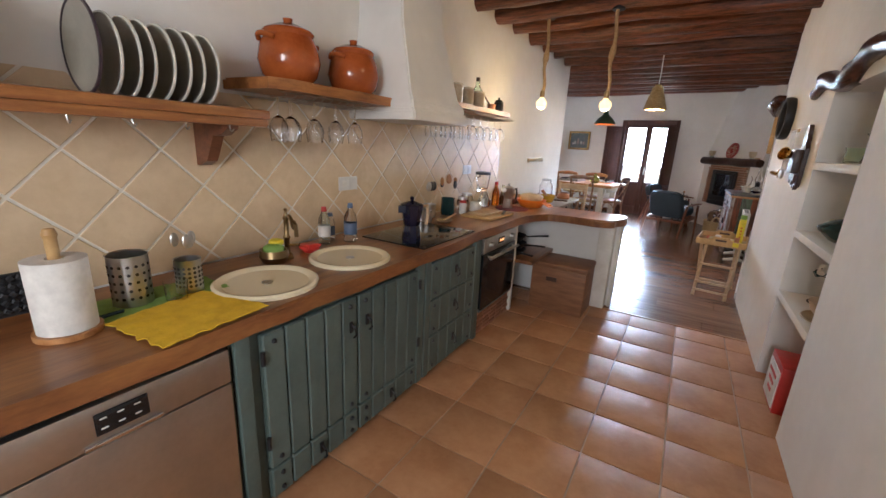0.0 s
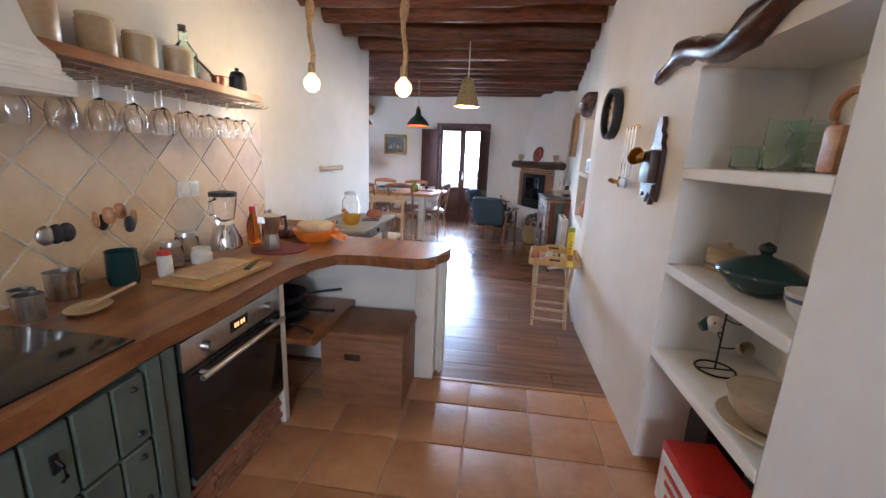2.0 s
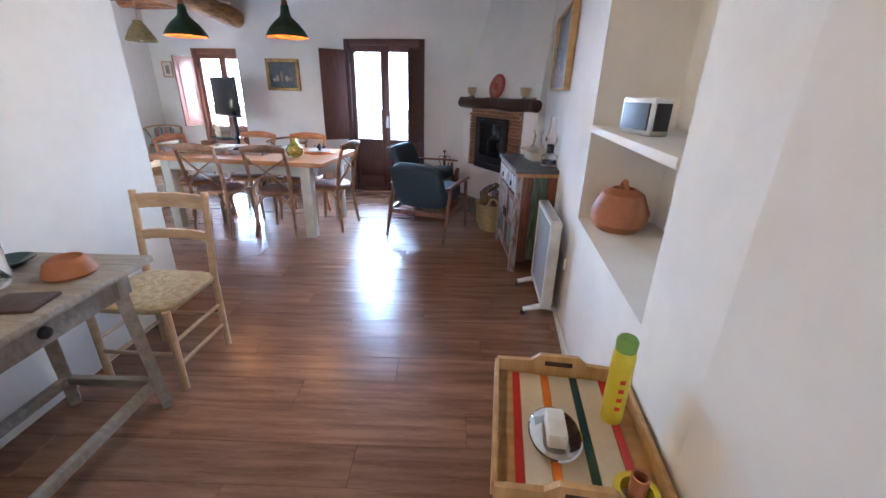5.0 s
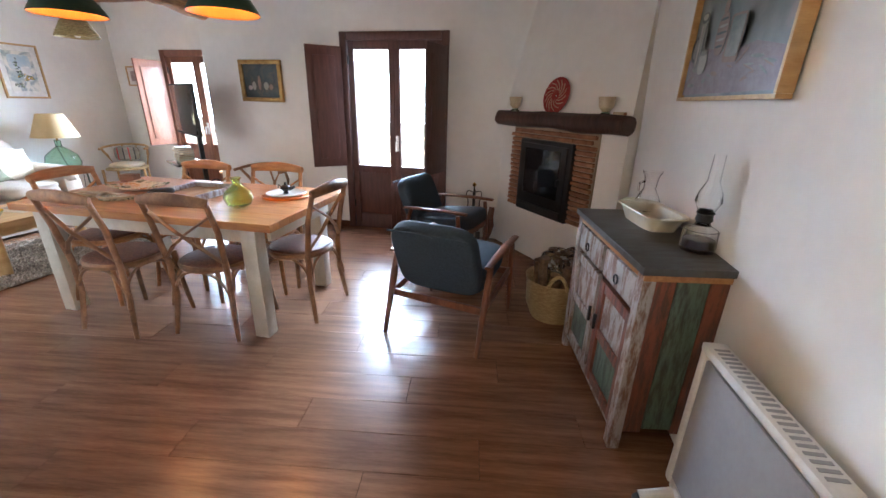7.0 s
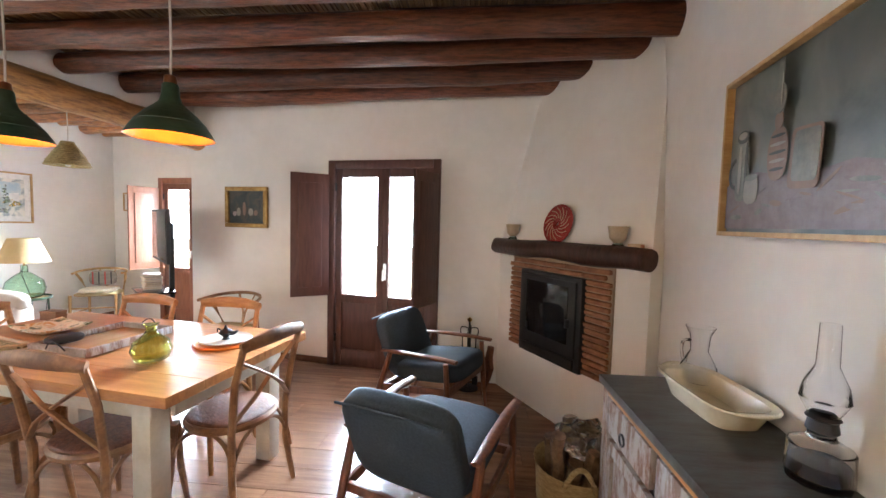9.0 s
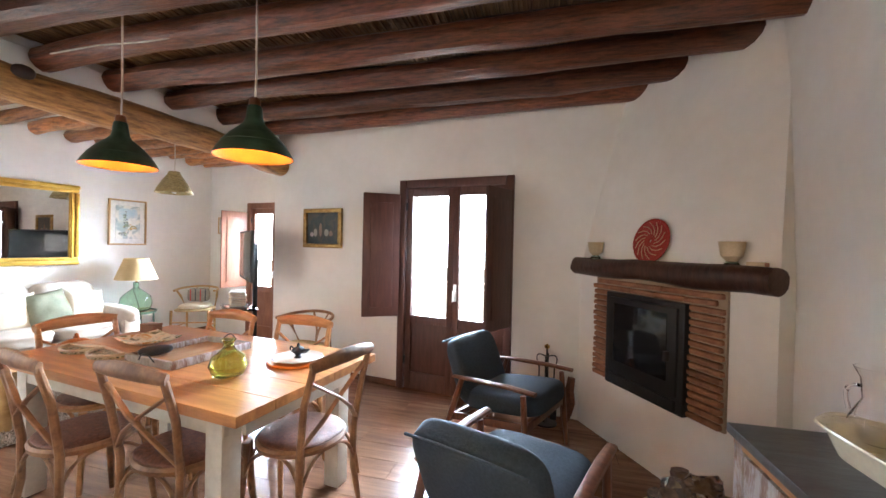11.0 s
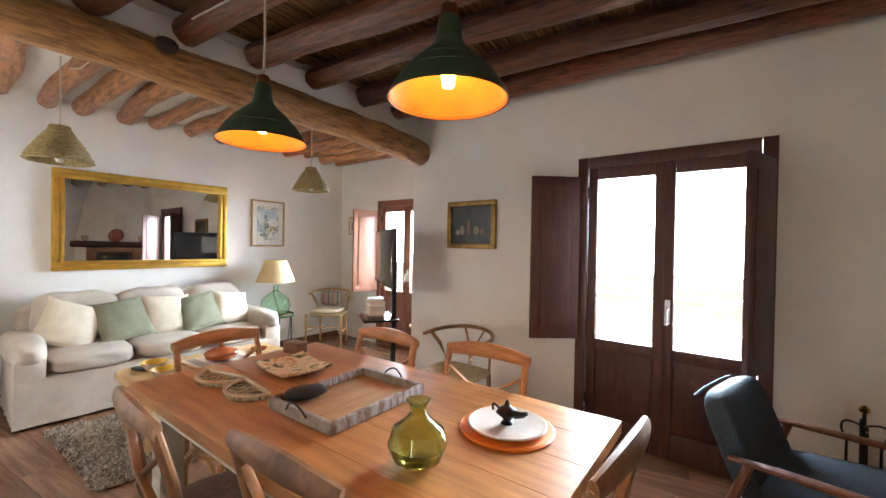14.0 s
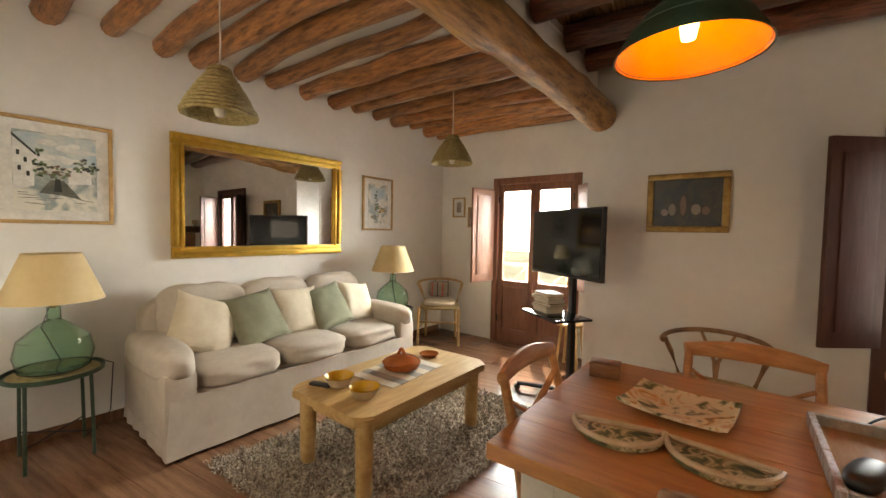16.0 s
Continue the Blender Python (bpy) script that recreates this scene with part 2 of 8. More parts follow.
GREY_TOP = mat("worn_grey_top", (0.075, 0.085, 0.085), 0.35, dark=(0.045, 0.035, 0.03), scale=4, stretch=(6, 1, 1), bump=0.2)
BARK = mat("firewood", (0.24, 0.15, 0.085), 0.9, dark=(0.06, 0.035, 0.02), scale=14, bump=0.8)
GLASS = glass("clear_glass")
PANE = glass("window_pane")
GREEN_GLASS = glass("green_glass", (0.74, 0.95, 0.80))
OLIVE_GLASS = glass("olive_glass", (0.70, 0.76, 0.36))
AQUA_GLASS = glass("recycled_glass", (0.84, 0.96, 0.90))
OIL = glass("oil", (0.85, 0.30, 0.02))
INK = mat("dark_lamp_oil", (0.012, 0.012, 0.03), 0.1, bump=0)
FILAMENT = glow("filament", (1.0, 0.62, 0.22), 90)
BULB_GLOW = glow("bulb_glow", (1.0, 0.60, 0.19), 0.8)
WARM_BULB = glow("warm_bulb", (1.0, 0.60, 0.18), 12)
DIAL_GLOW = glow("dial_glow", (1.0, 0.30, 0.04), 0.7)
MIRROR = mat("mirror", (0.86, 0.86, 0.85), 0.0, metal=1.0, bump=0)
PLASTIC_FILM = glass("plastic_film", (0.95, 0.95, 0.95), 0.12)
TERRACE = mat("terrace", (0.50, 0.42, 0.34), 0.85, scale=2, bump=0.3)
HILLS = mat("dry_hills", (0.44, 0.39, 0.29), 0.95, dark=(0.22, 0.23, 0.14), scale=0.02, bump=0.0, fine=0.3)


def picture(name, colors, scale):
    """A painted picture: soft patches of pigment, one colour running into the next."""
    m = bpy.data.materials.new(name)
    m.use_nodes = True
    nt, b = m.node_tree, m.node_tree.nodes["Principled BSDF"]
    N, L = nt.nodes.new, nt.links.new
    tc, n, r = N("ShaderNodeTexCoord"), N("ShaderNodeTexNoise"), N("ShaderNodeValToRGB")
    n.inputs["Scale"].default_value, n.inputs["Detail"].default_value, n.inputs["Distortion"].default_value = scale, 6, 0.8
    L(tc.outputs["Object"], n.inputs["Vector"]), L(n.outputs[0], r.inputs[0]), L(r.outputs[0], b.inputs["Base Color"])
    e = r.color_ramp.elements
    e[0].position, e[1].position = 0.3, 0.72
    e[0].color, e[1].color = (*colors[0], 1), (*colors[-1], 1)
    for i, c in enumerate(colors[1:-1]):
        e.new(0.3 + 0.42 * (i + 1) / (len(colors) - 1)).color = (*c, 1)
    b.inputs["Roughness"].default_value = 0.35
    return m


DARK_GLAZE = picture("dark_painted_glaze", [(0.02, 0.03, 0.015), (0.05, 0.07, 0.03), (0.20, 0.17, 0.06), (0.60, 0.50, 0.32), (0.10, 0.09, 0.03), (0.02, 0.035, 0.025)], 22)
DARK_STILL = picture("dark_painting", [(0.012, 0.018, 0.02), (0.02, 0.03, 0.03), (0.05, 0.045, 0.03), (0.02, 0.02, 0.025)], 9)
BIG_STILL = picture("grey_painting", [(0.05, 0.065, 0.06), (0.10, 0.115, 0.10), (0.14, 0.15, 0.13), (0.22, 0.19, 0.16)], 4)
WATERCOLOUR = picture("watercolour", [(0.72, 0.70, 0.62), (0.74, 0.71, 0.62), (0.30, 0.36, 0.36), (0.66, 0.62, 0.52)], 7)
GLAZED_PATTERN = picture("painted_glaze", [(0.03, 0.045, 0.02), (0.16, 0.17, 0.06), (0.72, 0.63, 0.44), (0.74, 0.66, 0.48), (0.60, 0.30, 0.06), (0.05, 0.08, 0.05)], 17)
INK_DARK = mat("painted_dark", (0.05, 0.06, 0.055), 0.5, scale=30)
INK_BROWN = mat("painted_brown", (0.22, 0.14, 0.10), 0.5, scale=20)
INK_MUTED = mat("painted_muted", (0.20, 0.20, 0.165), 0.5, dark=(0.11, 0.12, 0.105), scale=14)
INK_PALE = mat("painted_pale", (0.29, 0.27, 0.22), 0.5, scale=14)
CLOTH_PAINT = mat("painted_cloth", (0.16, 0.115, 0.115), 0.5, dark=(0.20, 0.165, 0.16), scale=22)
INK_GREEN = mat("painted_green", (0.16, 0.22, 0.10), 0.5, scale=30)
INK_MAUVE = mat("painted_mauve", (0.26, 0.19, 0.19), 0.5, dark=(0.42, 0.36, 0.34), scale=18)
INK_BLUE = mat("painted_sky", (0.40, 0.52, 0.58), 0.5, dark=(0.66, 0.66, 0.60), scale=9)

# ---- mesh tools ----


def bm_new():
    return bmesh.new()


def moved(bm, verts, m):
    bmesh.ops.transform(bm, matrix=m, verts=verts)


def box(bm, c, s, rz=0, bevel=0.0, rx=0, ry=0, seg=2):
    r = bmesh.ops.create_cube(bm, size=1)["verts"]
    bmesh.ops.scale(bm, vec=s, verts=r)
    if bevel:
        es = {e for v in r for e in v.link_edges}
        res = bmesh.ops.bevel(bm, geom=list(es), offset=bevel, segments=seg, affect="EDGES", profile=0.6)
        r = list({v for f in res["faces"] for v in f.verts} | {v for v in r if v.is_valid})
    moved(bm, r, pose(*c, rx, ry, rz))
    return bm


def cyl(bm, p0, p1, r0, r1=None, n=14):
    p0, p1 = Vector(p0), Vector(p1)
    r1 = r0 if r1 is None else r1
    d = p1 - p0
    v = bmesh.ops.create_cone(bm, cap_ends=True, segments=n, radius1=max(r0, 1e-4), radius2=max(r1, 1e-4), depth=d.length)["verts"]
    moved(bm, v, Matrix.Translation((p0 + p1) / 2) @ d.to_track_quat("Z", "Y").to_matrix().to_4x4())
    return bm


def tube(bm, pts, r, n=8, flat=1.0):
    """A rod along points; r one radius or one for each point; flat squeezes its height."""
    pts = [Vector(p) for p in pts]
    rs = r if isinstance(r, (list, tuple)) else [r] * len(pts)
    rings = []
    for i, p in enumerate(pts):
        d = (pts[min(i + 1, len(pts) - 1)] - pts[max(i - 1, 0)]).normalized()
        a = Vector((0, 0, 1)) if abs(d.z) < 0.9 else Vector((0, 1, 0))
        s = d.cross(a).normalized()
        t = s.cross(d).normalized()
        rings.append([bm.verts.new(p + s * (math.cos(k * math.tau / n) * rs[i]) + t * (math.sin(k * math.tau / n) * rs[i] * flat)) for k in range(n)])
    for a, b in zip(rings, rings[1:]):
        for k in range(n):
            bm.faces.new((a[k], a[(k + 1) % n], b[(k + 1) % n], b[k]))
    bm.faces.new(rings[0][::-1])
    bm.faces.new(rings[-1])
    return bm


def curve(a, b, c, n=8):
    a, b, c = Vector(a), Vector(b), Vector(c)
    return [a * (1 - t) ** 2 + b * 2 * t * (1 - t) + c * t * t for t in (i / n for i in range(n + 1))]


def lathe(bm, prof, n=24, at=(0, 0, 0), sy=1.0):
    rings = []
    for r, z in prof:
        rings.append([bm.verts.new((at[0] + r * math.cos(k * math.tau / n), at[1] + sy * r * math.sin(k * math.tau / n), at[2] + z)) for k in range(n)])
    for a, b in zip(rings, rings[1:]):
        for k in range(n):
            bm.faces.new((a[k], a[(k + 1) % n], b[(k + 1) % n], b[k]))
    zs = [z for _, z in prof]
    if prof[0] != prof[-1]:
        if prof[0][0] > 1e-3 and prof[0][1] <= min(zs) + 1e-6:
            bm.faces.new(rings[0][::-1])
        if prof[-1][0] > 1e-3 and prof[-1][1] >= max(zs) - 1e-6:
            bm.faces.new(rings[-1])
    return bm


def slab(bm, outline, z0, z1, bevel=0.0):
    """A plate with a free outline."""
    lo = [bm.verts.new((x, y, z0)) for x, y in outline]
    hi = [bm.verts.new((x, y, z1)) for x, y in outline]
    n = len(outline)
    for k in range(n):
        bm.faces.new((lo[k], lo[(k + 1) % n], hi[(k + 1) % n], hi[k]))
    bm.faces.new(lo[::-1])
    top = bm.faces.new(hi)
    if bevel:
        bmesh.ops.bevel(bm, geom=list(top.edges), offset=bevel, segments=2, affect="EDGES")
    bmesh.ops.recalc_face_normals(bm, faces=bm.faces)
    return bm


def pillow(bm, c, s, rz=0, rx=0, ry=0, power=3.0, n=10, lump=0.0, seed=0):
    """A soft rounded block: a cube drawn towards a superellipsoid."""
    v = bmesh.ops.create_cube(bm, size=2)["verts"]
    es = list({e for q in v for e in q.link_edges})
    before = set(bm.verts) - set(v)
    bmesh.ops.subdivide_edges(bm, edges=es, cuts=n, use_grid_fill=True)
    vs = [q for q in bm.verts if q not in before]
    for q in vs:
        p = q.co
        k = (abs(p.x) ** power + abs(p.y) ** power + abs(p.z) ** power) ** (1 / power)
        p = p / k
        if lump:
            p = p * (1 + lump * noise.noise(p * 1.7 + Vector((seed, 0, 0))))
        q.co = Vector((p.x * s[0] / 2, p.y * s[1] / 2, p.z * s[2] / 2))
    moved(bm, vs, pose(*c, rx, ry, rz))
    return bm


def scatter_cushion(bm, s, seed=0):
    """A square scatter cushion standing in x and z, thick in the middle and thin at its seams."""
    n, grid = 14, {}
    for side in (1, -1):
        for i in range(n + 1):
            for j in range(n + 1):
                if side == -1 and (i in (0, n) or j in (0, n)):
                    grid[side, i, j] = grid[1, i, j]
                    continue
                a, b = i / n * 2 - 1, j / n * 2 - 1
                t = max(0.0, (1 - a * a) * (1 - b * b)) ** 0.5
                pull = 1 - 0.10 * (1 - abs(a) ** 4) * abs(b) ** 4
                pull2 = 1 - 0.10 * (1 - abs(b) ** 4) * abs(a) ** 4
                w = 0.012 * noise.noise(Vector((a * 2 + seed, b * 2, side)))
                grid[side, i, j] = bm.verts.new((a * s / 2 * pull2, side * (t * s * 0.17 + w * t), b * s / 2 * pull))
    for side in (1, -1):
        for i in range(n):
            for j in range(n):
                q = (grid[side, i, j], grid[side, i + 1, j], grid[side, i + 1, j + 1], grid[side, i, j + 1])
                bm.faces.new(q if side == -1 else q[::-1])
    return bm


def log(bm, p0, p1, r, seed, n=12, segs=18, wob=0.03, sag=0.0):
    """A hewn, uneven trunk."""
    p0, p1 = Vector(p0), Vector(p1)
    d = (p1 - p0)
    u = d.normalized()
    s = u.cross(Vector((0, 0, 1))).normalized()
    t = s.cross(u)
    rings = []
    for i in range(segs + 1):
        f = i / segs
        o = p0 + d * f + s * wob * noise.noise(Vector((f * 3, seed, 0))) + t * (wob * noise.noise(Vector((f * 3, seed, 5))) + sag * 4 * f * (1 - f))
        ring = []
        for k in range(n):
            a = k * math.tau / n
            q = r * (1 + 0.16 * noise.noise(Vector((f * d.length * 2.2, math.cos(a) + seed * 3, math.sin(a)))) + 0.07 * noise.noise(Vector((f * d.length * 9, 2 * math.cos(a) + seed * 3, 2 * math.sin(a)))))
            ring.append(bm.verts.new(o + s * math.cos(a) * q + t * math.sin(a) * q))
        rings.append(ring)
    for a, b in zip(rings, rings[1:]):
        for k in range(n):
            bm.faces.new((a[k], a[(k + 1) % n], b[(k + 1) % n], b[k]))
    bm.faces.new(rings[0][::-1])
    bm.faces.new(rings[-1])
    return bm


def mesh_of(name, bm, material, smooth=True):
    bmesh.ops.recalc_face_normals(bm, faces=bm.faces)
    me = bpy.data.meshes.new(name)
    for f in bm.faces:
        f.smooth = smooth
    for e in bm.edges:
        if len(e.link_faces) == 2 and e.calc_face_angle(0) > 0.6:
            e.smooth = False
    bm.to_mesh(me)
    bm.free()
    me.materials.append(material)
    return me


def part(name, bm, material, parent=None, label="", m=None):
    ob = new(name, mesh_of(name, bm, material))
    if parent is not None:
        ob.parent = parent
    if m is not None:
        ob.matrix_basis = m
    return tagged(ob, label)


def thing(name, m, label, category, group=""):
    ob = new(name)
    ob.empty_display_size = 0.05
    ob.matrix_basis = m
    return tagged(ob, label, category, group)


def solid(name, bm, material, label, category, group="", m=None):
    return tagged(part(name, bm, material, None, label, m), "", category, group)


def setting(name, bm, material, label, m=None):
    return tagged(part(name, bm, material, None, label, m), "", "", "", "structure")


# the kitchen's own axes: u across, v along the walk, turned against the living room
K = pose(-0.87, 3.35, 0, 0, 0, 8.9)


def kp(u, v, z=0.0):
    return K @ Vector((u, v, z))


# ---- structure ----
floor = setting("floor", slab(bm_new(), [(-6.7, -3.5), (2.6, -3.5), (2.6, 11.5), (-6.7, 11.5)], -0.25, -0.012), JOINT_DARK, "dark wood plank floor of living and dining area")
VB = 0.55
floor_kitchen = setting("floor_kitchen", slab(bm_new(), [(-0.9, -6.2), (2.3, -6.2), (2.3, VB), (-0.9, VB)], -0.02, -0.004), GROUT, "terracotta tile floor of the kitchen", K)
setting("threshold_strip", box(bm_new(), (0.95, VB + 0.012, 0.001), (2.6, 0.03, 0.01), bevel=0.003), HONEY, "wooden strip between tiles and planks", K)
ground = setting("ground", slab(bm_new(), [(-900, 13.2), (900, 13.2), (900, 1500), (-900, 1500)], -6.3, -6.0), HILLS, "sunlit dry land beyond the terrace")
# unseen slab, added to stop a sun patch inside the balcony door
setting("roof_eave", box(bm_new(), (-1.1, 11.35, 3.0), (5.3, 1.3, 0.1), bevel=0.01), PLASTER, "unseen overhang added to keep the sun off the balcony door")
setting("terrace_floor", box(bm_new(), (-3, 12.2, -0.13), (12, 2.2, 0.2)), TERRACE, "sunlit terrace outside the doors")


def wall(name, pieces, label, m=None):
    bm = bm_new()
    for c, s in pieces:
        box(bm, c, s)
    return setting(name, bm, PLASTER, label, m)


H = 2.95
TOP = 2.2
# far wall with the balcony door, and the bay beside it
D1 = (-2.27, -1.12, 2.06)
wall("wall_north", [((-3.115, 10.5, H / 2), (1.69, 0.4, H)), ((0.24, 10.5, H / 2), (2.72, 0.4, H)), ((-1.695, 10.5, (H + D1[2]) / 2), (1.15, 0.4, H - D1[2]))], "white plaster far wall with balcony door")
D2 = (-5.40, -4.31, 2.0)
wall("wall_bay", [((-5.9, 11.25, H / 2), (1.0, 0.2, H)), ((-4.135, 11.25, H / 2), (0.35, 0.2, H)), ((-4.855, 11.25, (H + D2[2]) / 2), (1.09, 0.2, H - D2[2])), ((-3.86, 10.93, H / 2), (0.2, 0.44, H))], "white plaster wall of the bay with second door")
wall("wall_west", [((-6.42, 8.3, H / 2), (0.4, 6.1, H))], "white plaster wall behind the sofa")
wall("wall_south", [((-6.0, 6.4, H / 2), (0.9, 0.3, H)), ((-2.95, 6.4, H / 2), (1.8, 0.3, H)), ((-4.7, 6.4, 0.4), (1.7, 0.3, 0.8)), ((-4.7, 6.4, 2.55), (1.7, 0.3, 0.8))], "white plaster wall closing the dining room behind the walk")
# unseen board, added only to shut the opening that holds the fill lamp
setting("window_1", box(bm_new(), (-4.7, 6.28, 1.48), (1.7, 0.02, 1.36)), WHITE_PAINT, "unseen white board closing the opening behind the fill lamp")
# kitchen wall with the corner into the dining room
wall("wall_kitchen", [((-0.77, -1.35, H / 2), (0.3, 9.34, H))], "white plaster kitchen wall", K)
wall("wall_kitchen_end", [((0.7, -6.1, H / 2), (3.4, 0.3, H))], "plain wall closing the kitchen", K)
# right wall with the open shelves in its thickness
NV0, NV1 = -0.68, 0.07
bm = bm_new()
box(bm, (1.95, -3.34, H / 2), (0.4, 5.32, H))
box(bm, (1.95, 0.835, H / 2), (0.4, 1.53, H))
box(bm, (1.95, (NV0 + NV1) / 2, (H + 1.75) / 2), (0.4, NV1 - NV0, H - 1.75))
box(bm, (2.2, (NV0 + NV1) / 2, H / 2), (0.1, 1.0, H))
setting("wall_east_kitchen", bm, PLASTER, "white plaster wall with built-in open shelves", K)
for i, z in enumerate((1.35, 0.95, 0.562)):
    setting(f"niche_shelf_{i + 1}", box(bm_new(), (1.955, (NV0 + NV1) / 2, z), (0.42, NV1 - NV0 - 0.004, 0.045), bevel=0.012), PLASTER, "thick white plaster shelf in the wall", K)
# right wall of the living room, with its own niche
E0, E1 = kp(1.75, 1.6), Vector((0.48, 9.6, 0))
EA = math.degrees(math.atan2(E1.y - E0.y, E1.x - E0.x))
EL = (E1 - E0).length
E = pose(E0.x, E0.y, 0, 0, 0, EA)  # x runs along the wall, -y into it
EN0, EN1 = 0.36, 1.48
bm = bm_new()
box(bm, (EN0 / 2, -0.2, H / 2), (EN0, 0.4, H))
box(bm, ((EN1 + EL + 0.9) / 2, -0.2, H / 2), (EL + 0.9 - EN1, 0.4, H))
box(bm, ((EN0 + EN1) / 2, -0.2, 0.385), (EN1 - EN0, 0.4, 0.77))
box(bm, ((EN0 + EN1) / 2, -0.2, (H + 1.84) / 2), (EN1 - EN0, 0.4, H - 1.84))
box(bm, ((EN0 + EN1) / 2, -0.45, H / 2), (1.5, 0.1, H))
setting("wall_east", bm, PLASTER, "white plaster wall with a deep niche", E)
setting("niche_shelf_4", box(bm_new(), ((EN0 + EN1) / 2, -0.19, 1.255), (EN1 - EN0 - 0.004, 0.40, 0.035), bevel=0.01), PLASTER, "white plaster shelf inside the niche", E)
# chimney breast across the corner, leaning back towards the ceiling
F = pose(-0.085, 9.737, 0, 0, 0, -50.4)  # x along the face, y into the corner
bm = bm_new()
lo = [(-0.80, 0, 0), (0.78, 0, 0), (0.78, 0.9, 0), (-0.80, 0.9, 0)]
hi = [(-0.52, 0.30, H), (0.62, 0.30, H), (0.62, 0.9, H), (-0.52, 0.9, H)]
mid = [(x, y, 1.27) for x, y, z in lo]
rings = [[bm.verts.new(p) for p in ring] for ring in (lo, mid, hi)]
for a, b in zip(rings, rings[1:]):
    for k in range(4):
        bm.faces.new((a[k], a[(k + 1) % 4], b[(k + 1) % 4], b[k]))
bm.faces.new(rings[0]), bm.faces.new(rings[2])
setting("chimney_breast", bm, PLASTER, "white plaster corner chimney breast", F)

# ceilings and beams
bm = slab(bm_new(), [(-0.8, -6.4), (2.4, -6.4), (2.4, 7.9), (-3.1, 7.9), (-3.1, 2.0), (-0.8, 2.0)], 2.76, 2.95)
rng = random.Random(3)
u = -3.3
while u < 2.0:
    u += rng.uniform(0.013, 0.018)
    v0, v1 = (1.9 if u < -0.7 else -3.2), 7.8
    w = rng.uniform(-0.04, 0.04)
    tube(bm, [(u, v0, 2.738 + rng.uniform(-0.004, 0.006)), (u + w, (v0 + v1) / 2, 2.738), (u, v1, 2.738 + rng.uniform(-0.004, 0.006))], rng.uniform(0.006, 0.0085), 5)
ceiling = setting("ceiling", bm, REED, "ceiling of split reeds above the beams", K)
setting("ceiling_sofa", box(bm_new(), (-5.2, 8.4, 2.74), (2.6, 6.0, 0.12)), PLASTER, "white plaster ceiling over the sofa")
setting("wall_above_girder", box(bm_new(), (-3.96, 8.1, 2.72), (0.10, 5.6, 0.46)), PLASTER, "white plaster strip above the girder")
V_BEAMS = [-2.4, -1.95, -1.5, -1.06, -0.62, -0.18, 0.264, 0.68, 1.106, 1.6, 2.05, 2.52, 3.02, 3.5, 3.95, 4.40, 4.84, 5.27, 5.68, 6.11, 6.60, 7.0]
for i, v in enumerate(V_BEAMS):
    z = 2.535 + 0.018 * max(0, v)
    left = -0.7 if v < 3.4 else -3.05 + 0.157 * v
    right = 1.85 if v < 3 else 1.5 + 0.157 * v
    right = right if v < 6.5 else 2.7
    r = 0.083 + 0.012 * rng.uniform(-1, 1)
    bm = log(bm_new(), (left, v, z), (right, v - (0.42 if v > 6.8 else 0.26 if v > 6.5 else 0.16 if v > 5 else 0) + rng.uniform(-0.03, 0.03), z + rng.uniform(-0.01, 0.02)), r, i * 1.7)
    tagged(solid("ceiling_beam", bm, BEAM, "dark round log ceiling beam", "beam", "ceiling beams", K), kind="structure")
for i, y in enumerate([6.15, 6.44, 6.73, 7.02, 7.32, 7.61, 7.92, 8.15, 8.45, 8.74, 9.06, 9.36, 9.66, 9.94, 10.22, 10.51, 10.80, 11.05]):
    bm = log(bm_new(), (-6.3, y, 2.63), (-3.97, y + rng.uniform(-0.05, 0.05), 2.60), 0.068 + 0.012 * rng.uniform(-1, 1), 50 + i * 1.3, wob=0.04)
    tagged(solid("ceiling_beam", bm, BEAM_LIGHT, "brown round log beam over the sofa", "beam", "sofa ceiling beams"), kind="structure")
bm = bm_new()
gp = [(-3.98, 5.9, 2.50), (-3.98, 6.8, 2.47), (-3.97, 7.6, 2.45), (-3.95, 8.5, 2.42), (-3.93, 9.3, 2.40), (-3.90, 9.9, 2.36), (-3.87, 10.28, 2.31), (-3.86, 10.42, 2.29)]
pts = []
for a, b in zip(gp, gp[1:]):
    pts += [Vector(a).lerp(Vector(b), k / 5) for k in range(5)]
pts.append(Vector(gp[-1]))
tube(bm, pts, [0.125 + 0.015 * noise.noise(p * 1.6) for p in pts], 20)
for q in bm.verts:
    q.co += Vector((noise.noise(q.co * 5), noise.noise(q.co * 5 + Vector((9, 0, 0))), noise.noise(q.co * 5 + Vector((0, 9, 0))))) * 0.02
girder = solid("girder", bm, GIRDER, "thick crooked honey-brown log girder", "beam")
tagged(girder, kind="structure")
part("knot", pillow(bm_new(), (-3.835, 8.1, 2.49), (0.06, 0.12, 0.09), power=2.2, n=5), DARK_WOOD, girder, "dark branch stub")


